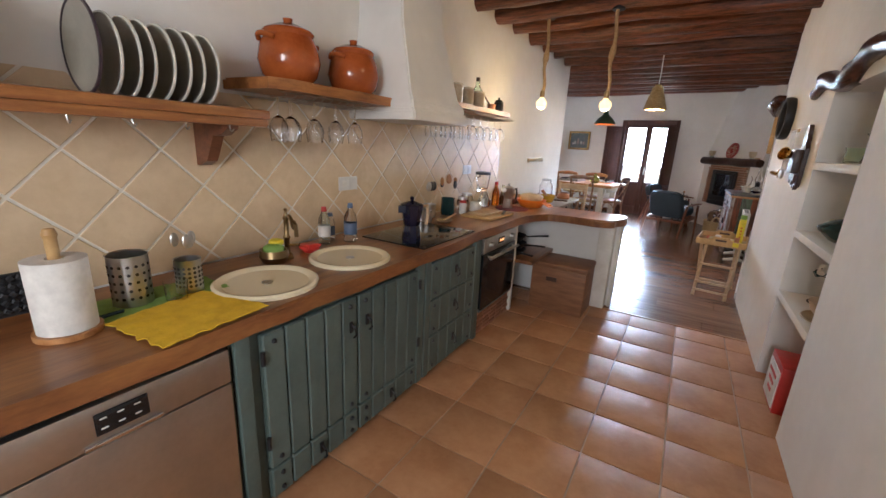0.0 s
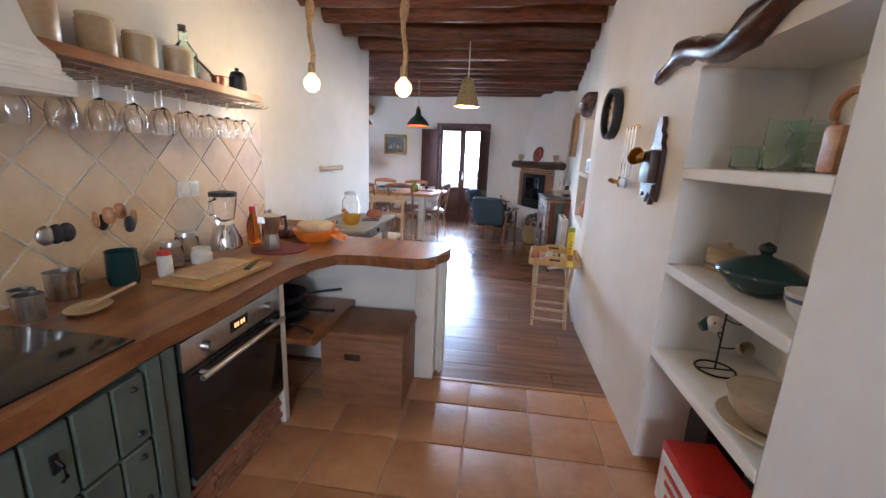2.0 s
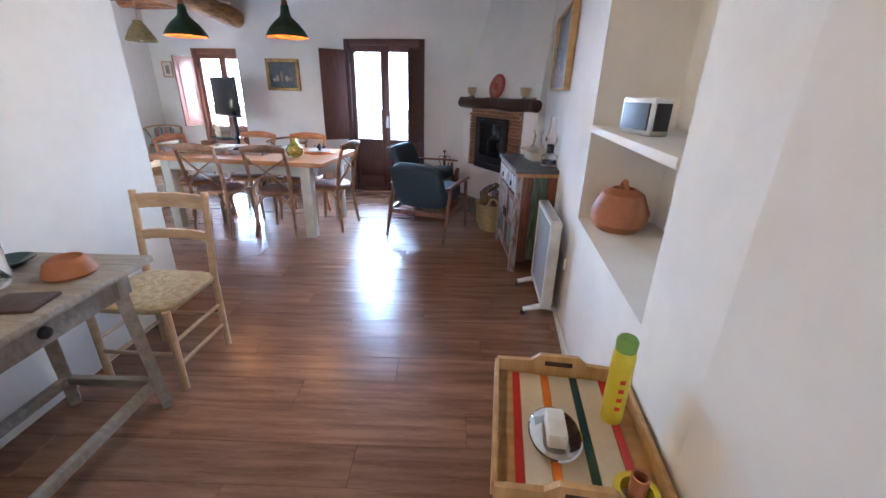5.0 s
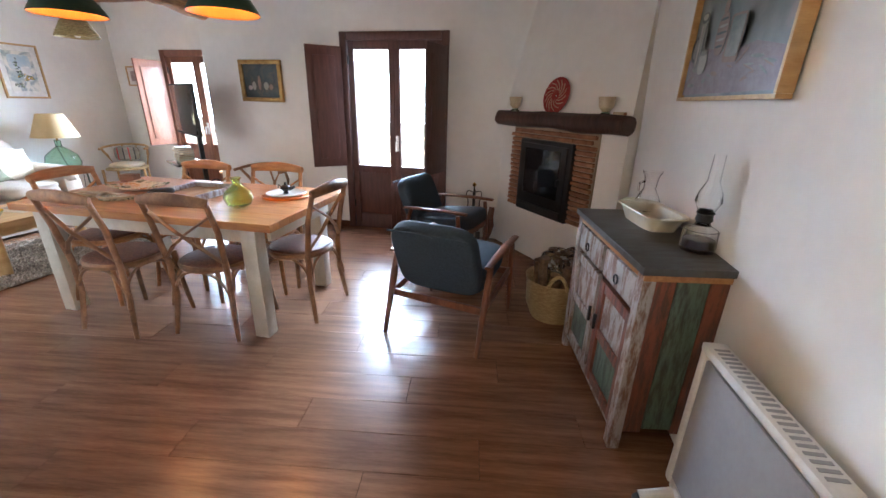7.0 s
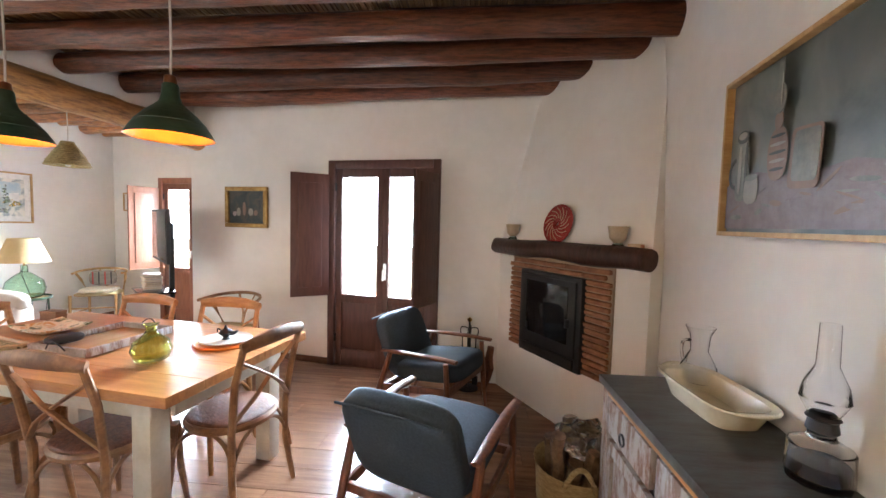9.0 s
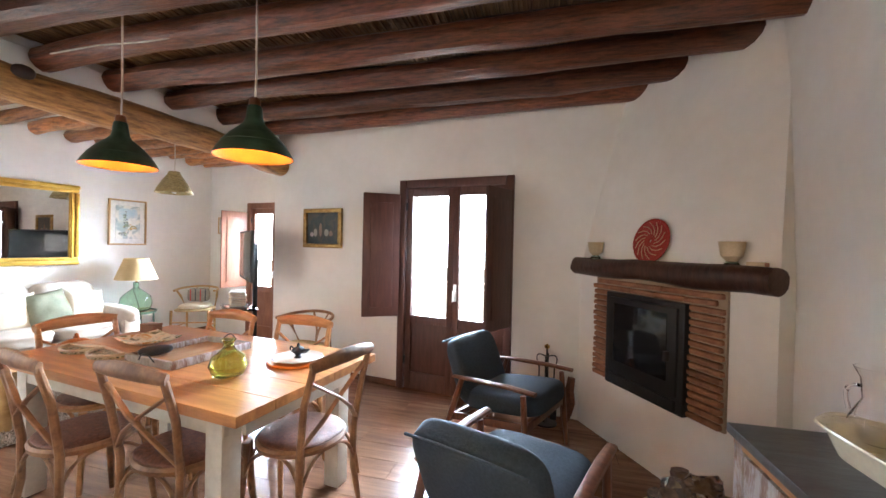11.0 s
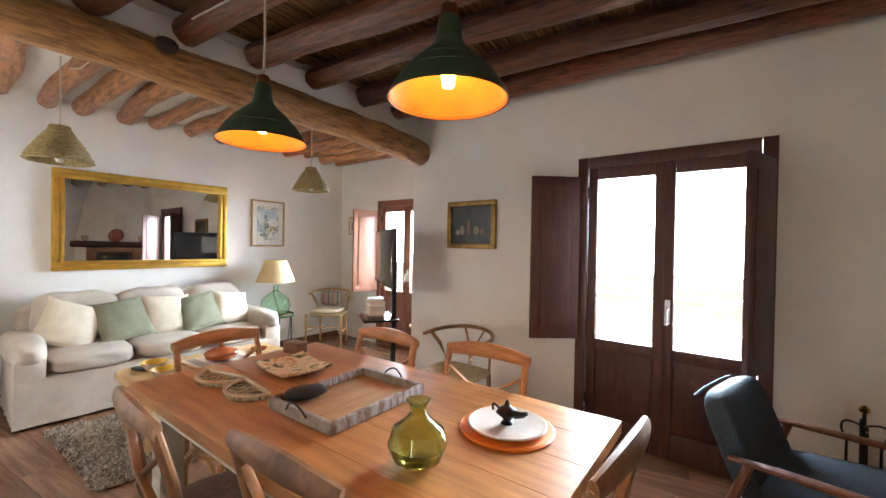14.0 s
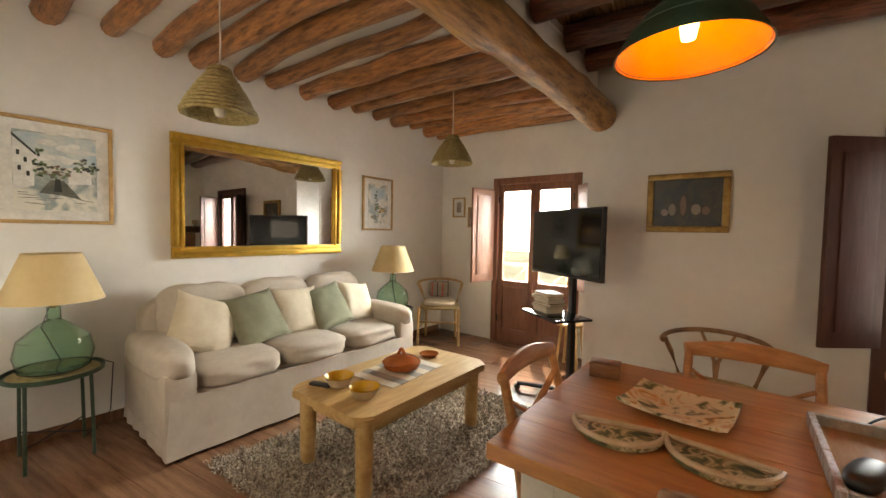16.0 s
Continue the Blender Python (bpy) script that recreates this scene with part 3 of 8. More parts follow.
def balcony_door(name, x0, x1, top, y, label, wood, left_open, right_open, glass_z=0.73, sw=0.36):
    """Two glazed leaves with panelled foot, inside shutters folded back."""
    w = x1 - x0
    d = thing(name, pose(x0, y, 0), label, "door")
    tagged(d, kind="structure")
    bm = bm_new()
    for cx in (0.035, w - 0.035):
        box(bm, (cx, 0.03, top / 2), (0.07, 0.10, top), bevel=0.006)
    box(bm, (w / 2, 0.03, top - 0.04), (w - 0.15, 0.09, 0.08), bevel=0.006)
    part("door_frame", bm, wood, d)
    lw = (w - 0.15) / 2
    for side, cx in ((0, 0.075 + lw / 2), (1, w - 0.075 - lw / 2)):
        bm = bm_new()
        st = 0.06
        for sx in (-1, 1):
            box(bm, (cx + sx * (lw / 2 - st / 2), 0.035, (top - 0.07) / 2), (st, 0.05, top - 0.07), bevel=0.005)
        for z, h in ((0.085, 0.17), (glass_z - 0.04, 0.08), (top - 0.115, 0.09)):
            box(bm, (cx, 0.036, z), (lw - 2 * st - 0.004, 0.045, h), bevel=0.004)
        leaf = part("door_leaf", bm, wood, d)
        part("panel", box(bm_new(), (cx, 0.04, (glass_z + 0.10) / 2), (lw - 2 * st, 0.02, glass_z - 0.2), bevel=0.012), wood, leaf)
        p = part("pane", box(bm_new(), (cx, 0.04, (glass_z + top - 0.16) / 2), (lw - 2 * st, 0.006, top - 0.17 - glass_z)), PANE, leaf)
        p.visible_shadow = False
        hx = cx + (-1 if side == 0 else 1) * (lw / 2 - 0.005)
        for z in (0.25, top - 0.3):
            part("hinge", cyl(bm_new(), (hx, -0.005, z), (hx, -0.005, z + 0.08), 0.009), BLACK_IRON, leaf)
    bm = bm_new()
    box(bm, (w / 2 + 0.03, 0.0, 0.98), (0.03, 0.012, 0.16), bevel=0.004)
    tube(bm, [(w / 2 + 0.03, -0.01, 1.0), (w / 2 + 0.03, -0.045, 1.0), (w / 2 + 0.03, -0.055, 0.90)], 0.009)
    part("door_handle", bm, STEEL, d, "metal lever handle")
    sh = top - 0.15 - glass_z + 0.02
    for angle, hx, sgn in ((left_open, 0.02, -1), (right_open, w - 0.02, 1)):
        if angle is None:
            continue
        bm = bm_new()
        box(bm, (sgn * sw / 2, 0, 0), (sw, 0.028, sh), bevel=0.004)
        sm = pose(hx, -0.035, glass_z + sh / 2 - 0.01, 0, 0, angle)
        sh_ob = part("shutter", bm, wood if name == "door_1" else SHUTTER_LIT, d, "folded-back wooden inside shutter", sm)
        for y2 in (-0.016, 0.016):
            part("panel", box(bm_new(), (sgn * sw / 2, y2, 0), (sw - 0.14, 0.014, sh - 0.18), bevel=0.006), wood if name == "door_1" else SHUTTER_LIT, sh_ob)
    return d


balcony_door("door_1", D1[0], D1[1], D1[2], 10.29, "dark brown glazed balcony door with open inside shutters", DOOR_WOOD, 41, -108)
balcony_door("door_2", D2[0], D2[1], D2[2], 11.15, "glazed bay door in daylit brown with open inside shutters", SHUTTER_LIT, 81, -48, 0.76, 0.38)

# terrace railing of crossed laths
rail = thing("terrace_railing", pose(0, 12.9, 0), "wooden terrace railing with crossed laths", "railing")
part("top_rail", box(bm_new(), (-3, 0, 0.80), (9, 0.07, 0.05), bevel=0.01), PALE_WOOD, rail)
part("bottom_rail", box(bm_new(), (-3, 0, 0.10), (9, 0.06, 0.05), bevel=0.01), PALE_WOOD, rail)
for i in range(13):
    x = -7.2 + i * 0.7
    part("post", box(bm_new(), (x, 0, 0.42), (0.06, 0.06, 0.86), bevel=0.008), PALE_WOOD, rail)
    for sg in (-1, 1):
        part("lath", box(bm_new(), (x + 0.35, 0.006 * sg, 0.45), (0.92, 0.022, 0.035), ry=sg * 44), PALE_WOOD, rail)

setting("baseboard_west", box(bm_new(), (-6.212, 8.4, 0.035), (0.014, 5.4, 0.07), bevel=0.003), WOOD_FLOOR, "low brown wooden baseboard")
setting("baseboard_north", box(bm_new(), (-3.12, 10.292, 0.03), (1.68, 0.014, 0.06), bevel=0.003), WOOD_FLOOR, "low brown wooden baseboard")
setting("baseboard_east", box(bm_new(), (2.0, 0.008, 0.03), (3.8, 0.014, 0.06), bevel=0.003), PLASTER, "low white skirting", E)

# ---- kitchen ----
CZ = 0.82


def wavy(u0, u1, v0, v1, wave, seed, n=40):
    """The front of a live-edge board, from v0 to v1."""
    return [(u1 + wave * noise.noise(Vector((seed, (v0 + (v1 - v0) * i / n) * 2.1, 0))) + 0.4 * wave * noise.noise(Vector((seed, (v0 + (v1 - v0) * i / n) * 6, 3))), v0 + (v1 - v0) * i / n) for i in range(n + 1)]


front = wavy(0, 0.035, -4.6, 0.10, 0.035, 2.0)
pen = [(0.08, 0.24), (0.15, 0.36), (0.30, 0.39), (0.44, 0.38), (0.54, 0.37), (0.60, 0.38), (0.66, 0.41), (0.69, 0.45), (0.69, 0.50), (0.71, 0.55), (0.745, 0.61), (0.755, 0.67), (0.735, 0.73), (0.745, 0.78), (0.72, 0.825), (0.65, 0.85), (0.3, 0.84), (-0.1, 0.85), (-0.6, 0.85)]
solid("worktop", slab(bm_new(), [(-0.6, -4.6)] + front + pen, CZ - 0.062, CZ, 0.012), CHESTNUT, "thick live-edge chestnut worktop running on as a bar", "worktop", m=K)


def plank_front(name, parent, x0, x1, z0, z1, n):
    """A cabinet front: a backing board with upright planks laid on it."""
    w = (x1 - x0) / n
    front_ = part(name, box(bm_new(), ((x0 + x1) / 2, 0.008, (z0 + z1) / 2), (x1 - x0 - 0.004, 0.012, z1 - z0 - 0.004)), GREEN, parent)
    for i in range(n):
        part("plank", box(bm_new(), (x0 + w * (i + 0.5), -0.0045, (z0 + z1) / 2), (w - 0.006, 0.017, z1 - z0), bevel=0.005, seg=1), GREEN, front_)
    return front_


CM = K @ pose(0, 0, 0, 0, 0, 90)  # x along v, -y out of the fronts


def handle_drop(parent, x, z):
    bm = bm_new()
    box(bm, (x, -0.022, z), (0.018, 0.008, 0.05), bevel=0.003)
    tube(bm, [(x, -0.028, z + 0.012), (x, -0.045, z + 0.0), (x, -0.05, z - 0.03), (x, -0.036, z - 0.045)], 0.005, 6)
    part("handle", bm, BLACK_IRON, parent, "black iron drop handle")


def studs(parent, spots):
    for x, z in spots:
        part("stud", cyl(bm_new(), (x, -0.012, z), (x, -0.022, z), 0.011, 0.006, 8), BLACK_IRON, parent)


def cabinet(x0, x1, label):
    c = thing("base_cabinet", CM, label, "cabinet", "green base cabinets")
    part("body", box(bm_new(), ((x0 + x1) / 2, 0.28, 0.395), (x1 - x0 - 0.004, 0.52, 0.71), bevel=0.003), GREEN, c)
    for x in (x0 + 0.03, x1 - 0.03):
        part("stile", box(bm_new(), (x, 0.0, 0.395), (0.05, 0.03, 0.71), bevel=0.004), GREEN, c)
    part("plinth", box(bm_new(), ((x0 + x1) / 2, 0.06, 0.02), (x1 - x0 - 0.01, 0.04, 0.04)), GREEN, c)
    return c


sink_unit = cabinet(-2.44, -1.36, "green plank-front sink cabinet with iron studs")
for a, b, hx in ((-2.34, -1.882, -1.93), (-1.876, -1.42, -1.83)):
    d = plank_front("door", sink_unit, a, b, 0.18, 0.725, 5)
    handle_drop(d, hx, 0.60)
    studs(d, [(a + 0.045, 0.69), (a + 0.045, 0.215), (b - 0.045, 0.69), (b - 0.045, 0.215)])
    d = plank_front("drawer_front", sink_unit, a, b, 0.045, 0.17, 5)
    handle_drop(d, (a + b) / 2, 0.12)
    studs(d, [(a + 0.045, 0.14), (a + 0.045, 0.075), (b - 0.045, 0.14), (b - 0.045, 0.075)])
    for z in (0.62, 0.28):
        hx = a - 0.006 if a < -2 else b + 0.006
        part("hinge", cyl(bm_new(), (hx, -0.02, z), (hx, -0.02, z + 0.05), 0.008), BLACK_IRON, sink_unit)
drawers = cabinet(-1.352, -0.70, "green three-drawer plank cabinet with iron studs")
for z0, z1 in ((0.51, 0.725), (0.285, 0.50), (0.045, 0.275)):
    d = plank_front("drawer_front", drawers, -1.29, -0.76, z0, z1, 5)
    handle_drop(d, -1.025, (z0 + z1) / 2 + 0.02)
    studs(d, [(-1.25, z1 - 0.035), (-0.80, z1 - 0.035), (-1.25, z0 + 0.035), (-0.80, z0 + 0.035)])

dw = thing("dishwasher", CM, "stainless steel dishwasher under the worktop", "dishwasher")
part("body", box(bm_new(), (-2.75, 0.28, 0.40), (0.60, 0.52, 0.72), bevel=0.004), BLACK_PLASTIC, dw)
part("door", box(bm_new(), (-2.75, 0.005, 0.34), (0.596, 0.03, 0.54), bevel=0.006), DISH_STEEL, dw)
part("control_strip", box(bm_new(), (-2.75, 0.003, 0.672), (0.596, 0.03, 0.115), bevel=0.008), DISH_STEEL, dw)
disp = part("display", box(bm_new(), (-2.735, -0.0135, 0.675), (0.115, 0.004, 0.06), bevel=0.0015), BLACK_GLOSS, dw)
bm = bm_new()
for i in range(6):
    box(bm, (-2.775 + 0.036 * (i % 3), -0.0165, 0.662 + 0.027 * (i // 3)), (0.014, 0.002, 0.003))
part("marking", bm, WHITE_PAINT, disp)
bm = bm_new()
box(bm, (-2.735, -0.014, 0.624), (0.17, 0.012, 0.012), bevel=0.003)
part("handle", bm, CHROME, dw, "bright recessed handle lip")
part("badge", box(bm_new(), (-2.96, -0.0115, 0.57), (0.03, 0.004, 0.022)), PLASTIC_GREY, dw)
solid("base_cabinet", box(bm_new(), (-3.85, 0.28, 0.38), (1.58, 0.52, 0.74), bevel=0.005), GREEN, "plain green base cabinet beyond the dishwasher", "cabinet", "green base cabinets", CM)

oven = thing("oven", CM, "built-in black glass oven with steel controls", "oven")
part("body", box(bm_new(), (-0.325, 0.28, 0.48), (0.60, 0.5, 0.54)), BLACK_PLASTIC, oven)
part("control_panel", box(bm_new(), (-0.325, 0.0, 0.69), (0.595, 0.03, 0.11), bevel=0.004), STEEL, oven)
for x in (-0.52, -0.13):
    bm = bm_new()
    cyl(bm, (x, -0.014, 0.69), (x, -0.045, 0.69), 0.021, 0.018, 18)
    part("knob", bm, STEEL, oven)
part("clock_display", box(bm_new(), (-0.325, -0.016, 0.692), (0.11, 0.004, 0.045), bevel=0.001), BLACK_GLOSS, oven)
bm = bm_new()
for i, x in enumerate((-0.352, -0.336, -0.314, -0.298)):
    box(bm, (x, -0.019, 0.692), (0.009, 0.002, 0.018))
part("clock_digits", bm, DIAL_GLOW, oven, "glowing orange digits")
odoor = part("door", box(bm_new(), (-0.325, 0.0, 0.42), (0.595, 0.034, 0.42), bevel=0.005), BLACK_GLOSS, oven)
part("frame", box(bm_new(), (-0.325, 0.004, 0.21), (0.595, 0.03, 0.035), bevel=0.003), GREEN, oven)
bm = bm_new()
cyl(bm, (-0.59, -0.055, 0.605), (-0.06, -0.055, 0.605), 0.011)
for x in (-0.55, -0.10):
    cyl(bm, (x, -0.015, 0.605), (x, -0.055, 0.605), 0.008)
part("handle", bm, STEEL, odoor, "long steel bar handle")
solid("cabinet_post", box(bm_new(), (-0.665, 0.02, 0.375), (0.055, 0.05, 0.74), bevel=0.004), GREEN, "green post beside the oven", "post", m=CM)
solid("oven_post", box(bm_new(), (0.01, 0.02, 0.375), (0.045, 0.06, 0.75), bevel=0.005), WHITE_PAINT, "white painted post beside the oven", "post", m=CM)
plinth = thing("brick_plinth", CM, "low brick plinth beneath the oven", "plinth")
part("mortar_bed", box(bm_new(), (-0.325, 0.1, 0.095), (0.61, 0.14, 0.19)), MORTAR, plinth)
brick_me = mesh_of("brick", box(bm_new(), (0, 0, 0), (0.115, 0.03, 0.027), bevel=0.004, seg=1), BRICK)
for r in range(6):
    for i in range(5):
        b = new("brick", brick_me)
        b.parent = plinth
        b.matrix_basis = pose(-0.57 + 0.122 * i + 0.02 * (r % 2), 0.02 + 0.004 * rng.random(), 0.016 + r * 0.032)

# wall of the bar
bar = thing("bar_wall", K, "white plastered low wall carrying the bar top", "low wall")
part("panel", box(bm_new(), (0.09, 0.70, 0.378), (1.28, 0.10, 0.756), bevel=0.006), PLASTER, bar)
part("end_post", box(bm_new(), (0.625, 0.64, 0.378), (0.125, 0.20, 0.756), bevel=0.012), WHITE_PAINT, bar)
part("shelf_board", box(bm_new(), (-0.10, 0.33, 0.44), (0.52, 0.60, 0.03), bevel=0.006), CHESTNUT, bar, "dark wooden shelf under the bar")
crate = thing("wooden_chest", K @ pose(0.34, 0.38, 0), "brown wooden chest on the tiles under the bar", "chest")
part("body", box(bm_new(), (0, 0, 0.195), (0.46, 0.36, 0.39), bevel=0.008), CARDBOARD, crate)
part("lid", box(bm_new(), (0, 0, 0.41), (0.475, 0.375, 0.035), bevel=0.008), CARDBOARD, crate)
part("handle_plate", box(bm_new(), (-0.05, -0.184, 0.29), (0.09, 0.008, 0.035), bevel=0.003), DARK_WOOD, crate)
for i, (u, v, r, z) in enumerate(((-0.12, 0.20, 0.15, 0.455), (-0.10, 0.20, 0.13, 0.515), (-0.13, 0.24, 0.14, 0.57))):
    pan = thing("frying_pan", K @ pose(u, v, z, 0, 0, -35 + 25 * i), "black non-stick pan stacked on the shelf", "pan", "stacked pans")
    part("bowl", lathe(bm_new(), [(r * 0.75, 0), (r, 0.045), (r - 0.004, 0.045), (r * 0.74, 0.004), (0.0, 0.004)], 28), BLACK_PLASTIC, pan)
    bm = bm_new()
    tube(bm, [(r, 0, 0.035), (r + 0.09, 0, 0.05), (r + 0.19, 0, 0.06)], [0.009, 0.011, 0.012], 8, 0.7)
    part("handle", bm, BLACK_PLASTIC, pan)
rack = thing("bottle_rack", K @ pose(0.715, 0.70, 0), "small white lattice rack at the bar's end", "rack")
for y in (-0.06, 0.06):
    part("upright", box(bm_new(), (0, y, 0.375), (0.02, 0.02, 0.75), bevel=0.003), WHITE_PAINT, rack)
for i in range(7):
    part("rung", box(bm_new(), (0, 0, 0.08 + i * 0.1), (0.012, 0.1, 0.016), rx=18 * (-1) ** i), WHITE_PAINT, rack)

# wall shelves
for u0, v0, v1, z, lab in ((-0.38, -3.6, -2.0, 1.473, "thick honey-brown plate shelf on brackets"), ):
    s1 = thing("plate_shelf", K, lab, "shelf")
    part("board", box(bm_new(), (-0.47, (v0 + v1) / 2, 1.452), (0.27, v1 - v0, 0.035), bevel=0.008), SHELF_WOOD, s1)
    part("fascia", box(bm_new(), (-0.365, (v0 + v1) / 2, 1.438), (0.028, v1 - v0, 0.068), bevel=0.01), SHELF_WOOD, s1)
    for v in (-2.14, -3.3):
        bm = bm_new()
        slab(bm, [(0, 0), (0.24, 0), (0.24, -0.04), (0.19, -0.065), (0.14, -0.07), (0.11, -0.12), (0.08, -0.17), (0.03, -0.19), (0, -0.19)], -0.022, 0.022)
        part("bracket", bm, TEAK, s1, "dark curved wooden bracket", pose(-0.612, v, 1.433, 90, 0, 0))
    for i in range(9):
        bm = bm_new()
        tube(bm, curve((-0.36, -2.16 - 0.155 * i, 1.408), (-0.36, -2.16 - 0.155 * i, 1.37), (-0.335, -2.16 - 0.155 * i, 1.39), 6), 0.0025, 6)
        part("hook", bm, STEEL, s1)
for i, v in enumerate((-2.51, -2.455, -2.405, -2.365, -2.31, -2.26, -2.215, -2.165, -2.80)):
    r = 0.135 if i == 0 or i == 8 else 0.122
    pl = thing("plate", K @ pose(-0.47, v, 1.470 + r, 0, 9, 0) @ pose(0, 0, 0, 90, 0, 0), "grey stoneware plate with cream rim set on edge", "plate", "plates on the shelf")
    part("dish", lathe(bm_new(), [(0.0, 0.0), (r * 0.62, 0.0), (r * 0.97, 0.016), (r, 0.019), (r * 0.96, 0.021), (r * 0.62, 0.006), (0.0, 0.006)], 40), PLATE_GREY, pl)
    part("rim", lathe(bm_new(), [(r * 0.955, 0.0205), (r * 0.985, 0.016), (r * 1.006, 0.0185), (r * 1.0, 0.024), (r * 0.955, 0.0245), (r * 0.955, 0.0205)], 40), WHITE_CERAMIC if i else PLATE_RIM, pl)
board = [(-0.61, -2.02), (-0.34, -2.0), (-0.30, -1.9), (-0.315, -1.7), (-0.30, -1.5), (-0.32, -1.3), (-0.30, -1.16), (-0.34, -1.10), (-0.61, -1.10)]
pot_shelf = thing("pot_shelf", K, "live-edge wooden shelf with a glass rack beneath", "shelf")
part("board", slab(bm_new(), board, 1.555, 1.60, 0.008), SHELF_WOOD, pot_shelf)


def glass_rack(parent, v0, v1, z, u0=-0.58, u1=-0.34):
    bm = bm_new()
    n = int((v1 - v0) / 0.05)
    for i in range(n + 1):
        v = v0 + (v1 - v0) * i / n
        tube(bm, [(u0, v, z), (u1, v, z), (u1 + 0.02, v, z + 0.012)], 0.0022, 5)
    for u in (u0 + 0.02, u1 - 0.02):
        tube(bm, [(u, v0, z + 0.02), (u, v1, z + 0.02)], 0.0022, 5)
    part("wire_rack", bm, STEEL, parent, "steel wire rack for stemware")


glass_rack(pot_shelf, -1.93, -1.38, 1.53)


def wineglass(m, k=1.0):
    g = thing("wine_glass", m, "clear wine glass hung upside down", "wine glass", "hanging wine glasses")
    part("bowl", lathe(bm_new(), [(0.033 * k, 0), (0.001, 0.002), (0.004, -0.006), (0.004, -0.075), (0.02, -0.085), (0.037 * k, -0.115), (0.04 * k, -0.14), (0.034 * k, -0.185), (0.0325 * k, -0.185), (0.0385 * k, -0.14), (0.0355 * k, -0.116), (0.018, -0.087), (0.0, -0.082)], 18), GLASS, g)
    return g


first = wineglass(K @ pose(-0.42, -1.90, 1.535))
for i in range(7):
    copy_thing(first, K @ pose(-0.42 - 0.07 * (i % 2), -1.84 + 0.068 * i, 1.535, 0, 0, 40 * i))
for i in range(18):
    copy_thing(first, K @ pose(-0.40 - 0.09 * (i % 2), -0.66 + 0.068 * i, 1.60, 0, 0, 33 * i))
for v, k in ((-1.80, 1.0), (-1.40, 1.0)):
    pt = thing("clay_pot", K @ pose(-0.455, v, 1.60), "orange glazed clay pot with lid and lugs", "pot", "clay pots on the shelf")
    part("body", lathe(bm_new(), [(0.085 * k, 0), (0.115 * k, 0.03), (0.132 * k, 0.09), (0.12 * k, 0.155), (0.102 * k, 0.19), (0.108 * k, 0.205), (0.098 * k, 0.205), (0.09 * k, 0.19)], 32), CLAY, pt)
    part("lid", lathe(bm_new(), [(0.104 * k, 0.203), (0.10 * k, 0.214), (0.05 * k, 0.236), (0.012, 0.242), (0.018, 0.25), (0.02, 0.262), (0.0, 0.268)], 32), CLAY, pt)
    for s in (-1, 1):
        bm = bm_new()
        tube(bm, curve((0.05, s * 0.112 * k, 0.165), (0.0, s * 0.165 * k, 0.19), (-0.05, s * 0.112 * k, 0.165), 8), 0.011, 8)
        part("handle", bm, CLAY, pt)

# plastered hood
bm = bm_new()
rings = []
for u1, v0, v1, z in ((-0.14, -1.28, -0.68, 1.49), (-0.14, -1.28, -0.68, 1.535), (-0.165, -1.265, -0.695, 1.545), (-0.165, -1.265, -0.695, 1.585), (-0.20, -1.24, -0.72, 1.63), (-0.30, -1.19, -0.76, 2.0), (-0.36, -1.15, -0.80, 2.6)):
    rings.append([bm.verts.new(p) for p in ((-0.62, v0, z), (u1, v0, z), (u1, v1, z), (-0.62, v1, z))])
for a, b in zip(rings, rings[1:]):
    for k in range(4):
        bm.faces.new((a[k], a[(k + 1) % 4], b[(k + 1) % 4], b[k]))
bm.faces.new(rings[0]), bm.faces.new(rings[-1])
bmesh.ops.bevel(bm, geom=[e for e in bm.edges if len(e.link_faces) == 2], offset=0.008, segments=2, affect="EDGES")
setting("cooker_hood", bm, PLASTER, "white plastered cooker hood tapering to the ceiling", K)

s3 = thing("jar_shelf", K, "live-edge wooden shelf with jars and a glass rack", "shelf")
part("board", slab(bm_new(), [(-0.61, -0.67)] + wavy(0, -0.38, -0.67, 0.60, 0.02, 7.0, 16) + [(-0.61, 0.62)], 1.635, 1.672, 0.007), SHELF_WOOD, s3)
glass_rack(s3, -0.62, 0.55, 1.595)
for i, (v, h) in enumerate(((-0.50, 0.14), (-0.30, 0.13), (-0.12, 0.12), (0.08, 0.115))):
    j = thing("storage_jar", K @ pose(-0.47, v, 1.672), "cream stoneware storage jar with dark lid", "jar", "jars on the shelf")
    part("body", lathe(bm_new(), [(0.052, 0), (0.058, 0.01), (0.058, h - 0.01), (0.052, h)], 22), STONEWARE, j)
    part("lid", lathe(bm_new(), [(0.054, h), (0.054, h + 0.012), (0.02, h + 0.02), (0.0, h + 0.02)], 22), CREAM_GLAZE, j)
j = thing("glass_bottle", K @ pose(-0.55, 0.22, 1.672), "clear glass bottle with cork stopper", "bottle")
part("bottle", lathe(bm_new(), [(0.05, 0), (0.055, 0.02), (0.055, 0.14), (0.02, 0.19), (0.018, 0.235), (0.022, 0.24), (0.016, 0.24), (0.014, 0.19), (0.05, 0.14), (0.05, 0.02), (0, 0.01)], 20), AQUA_GLASS, j)
part("stopper", cyl(bm_new(), (0, 0, 0.23), (0, 0, 0.262), 0.014, 0.018), DARK_WOOD, j)
j = thing("copper_ladle_pot", K @ pose(-0.46, 0.335, 1.672), "small copper pot with long handle", "pot")
part("bowl", lathe(bm_new(), [(0.032, 0), (0.036, 0.05), (0.045, 0.055), (0.033, 0.05), (0.03, 0.004), (0, 0.004)], 20), COPPER, j)
bm = bm_new()
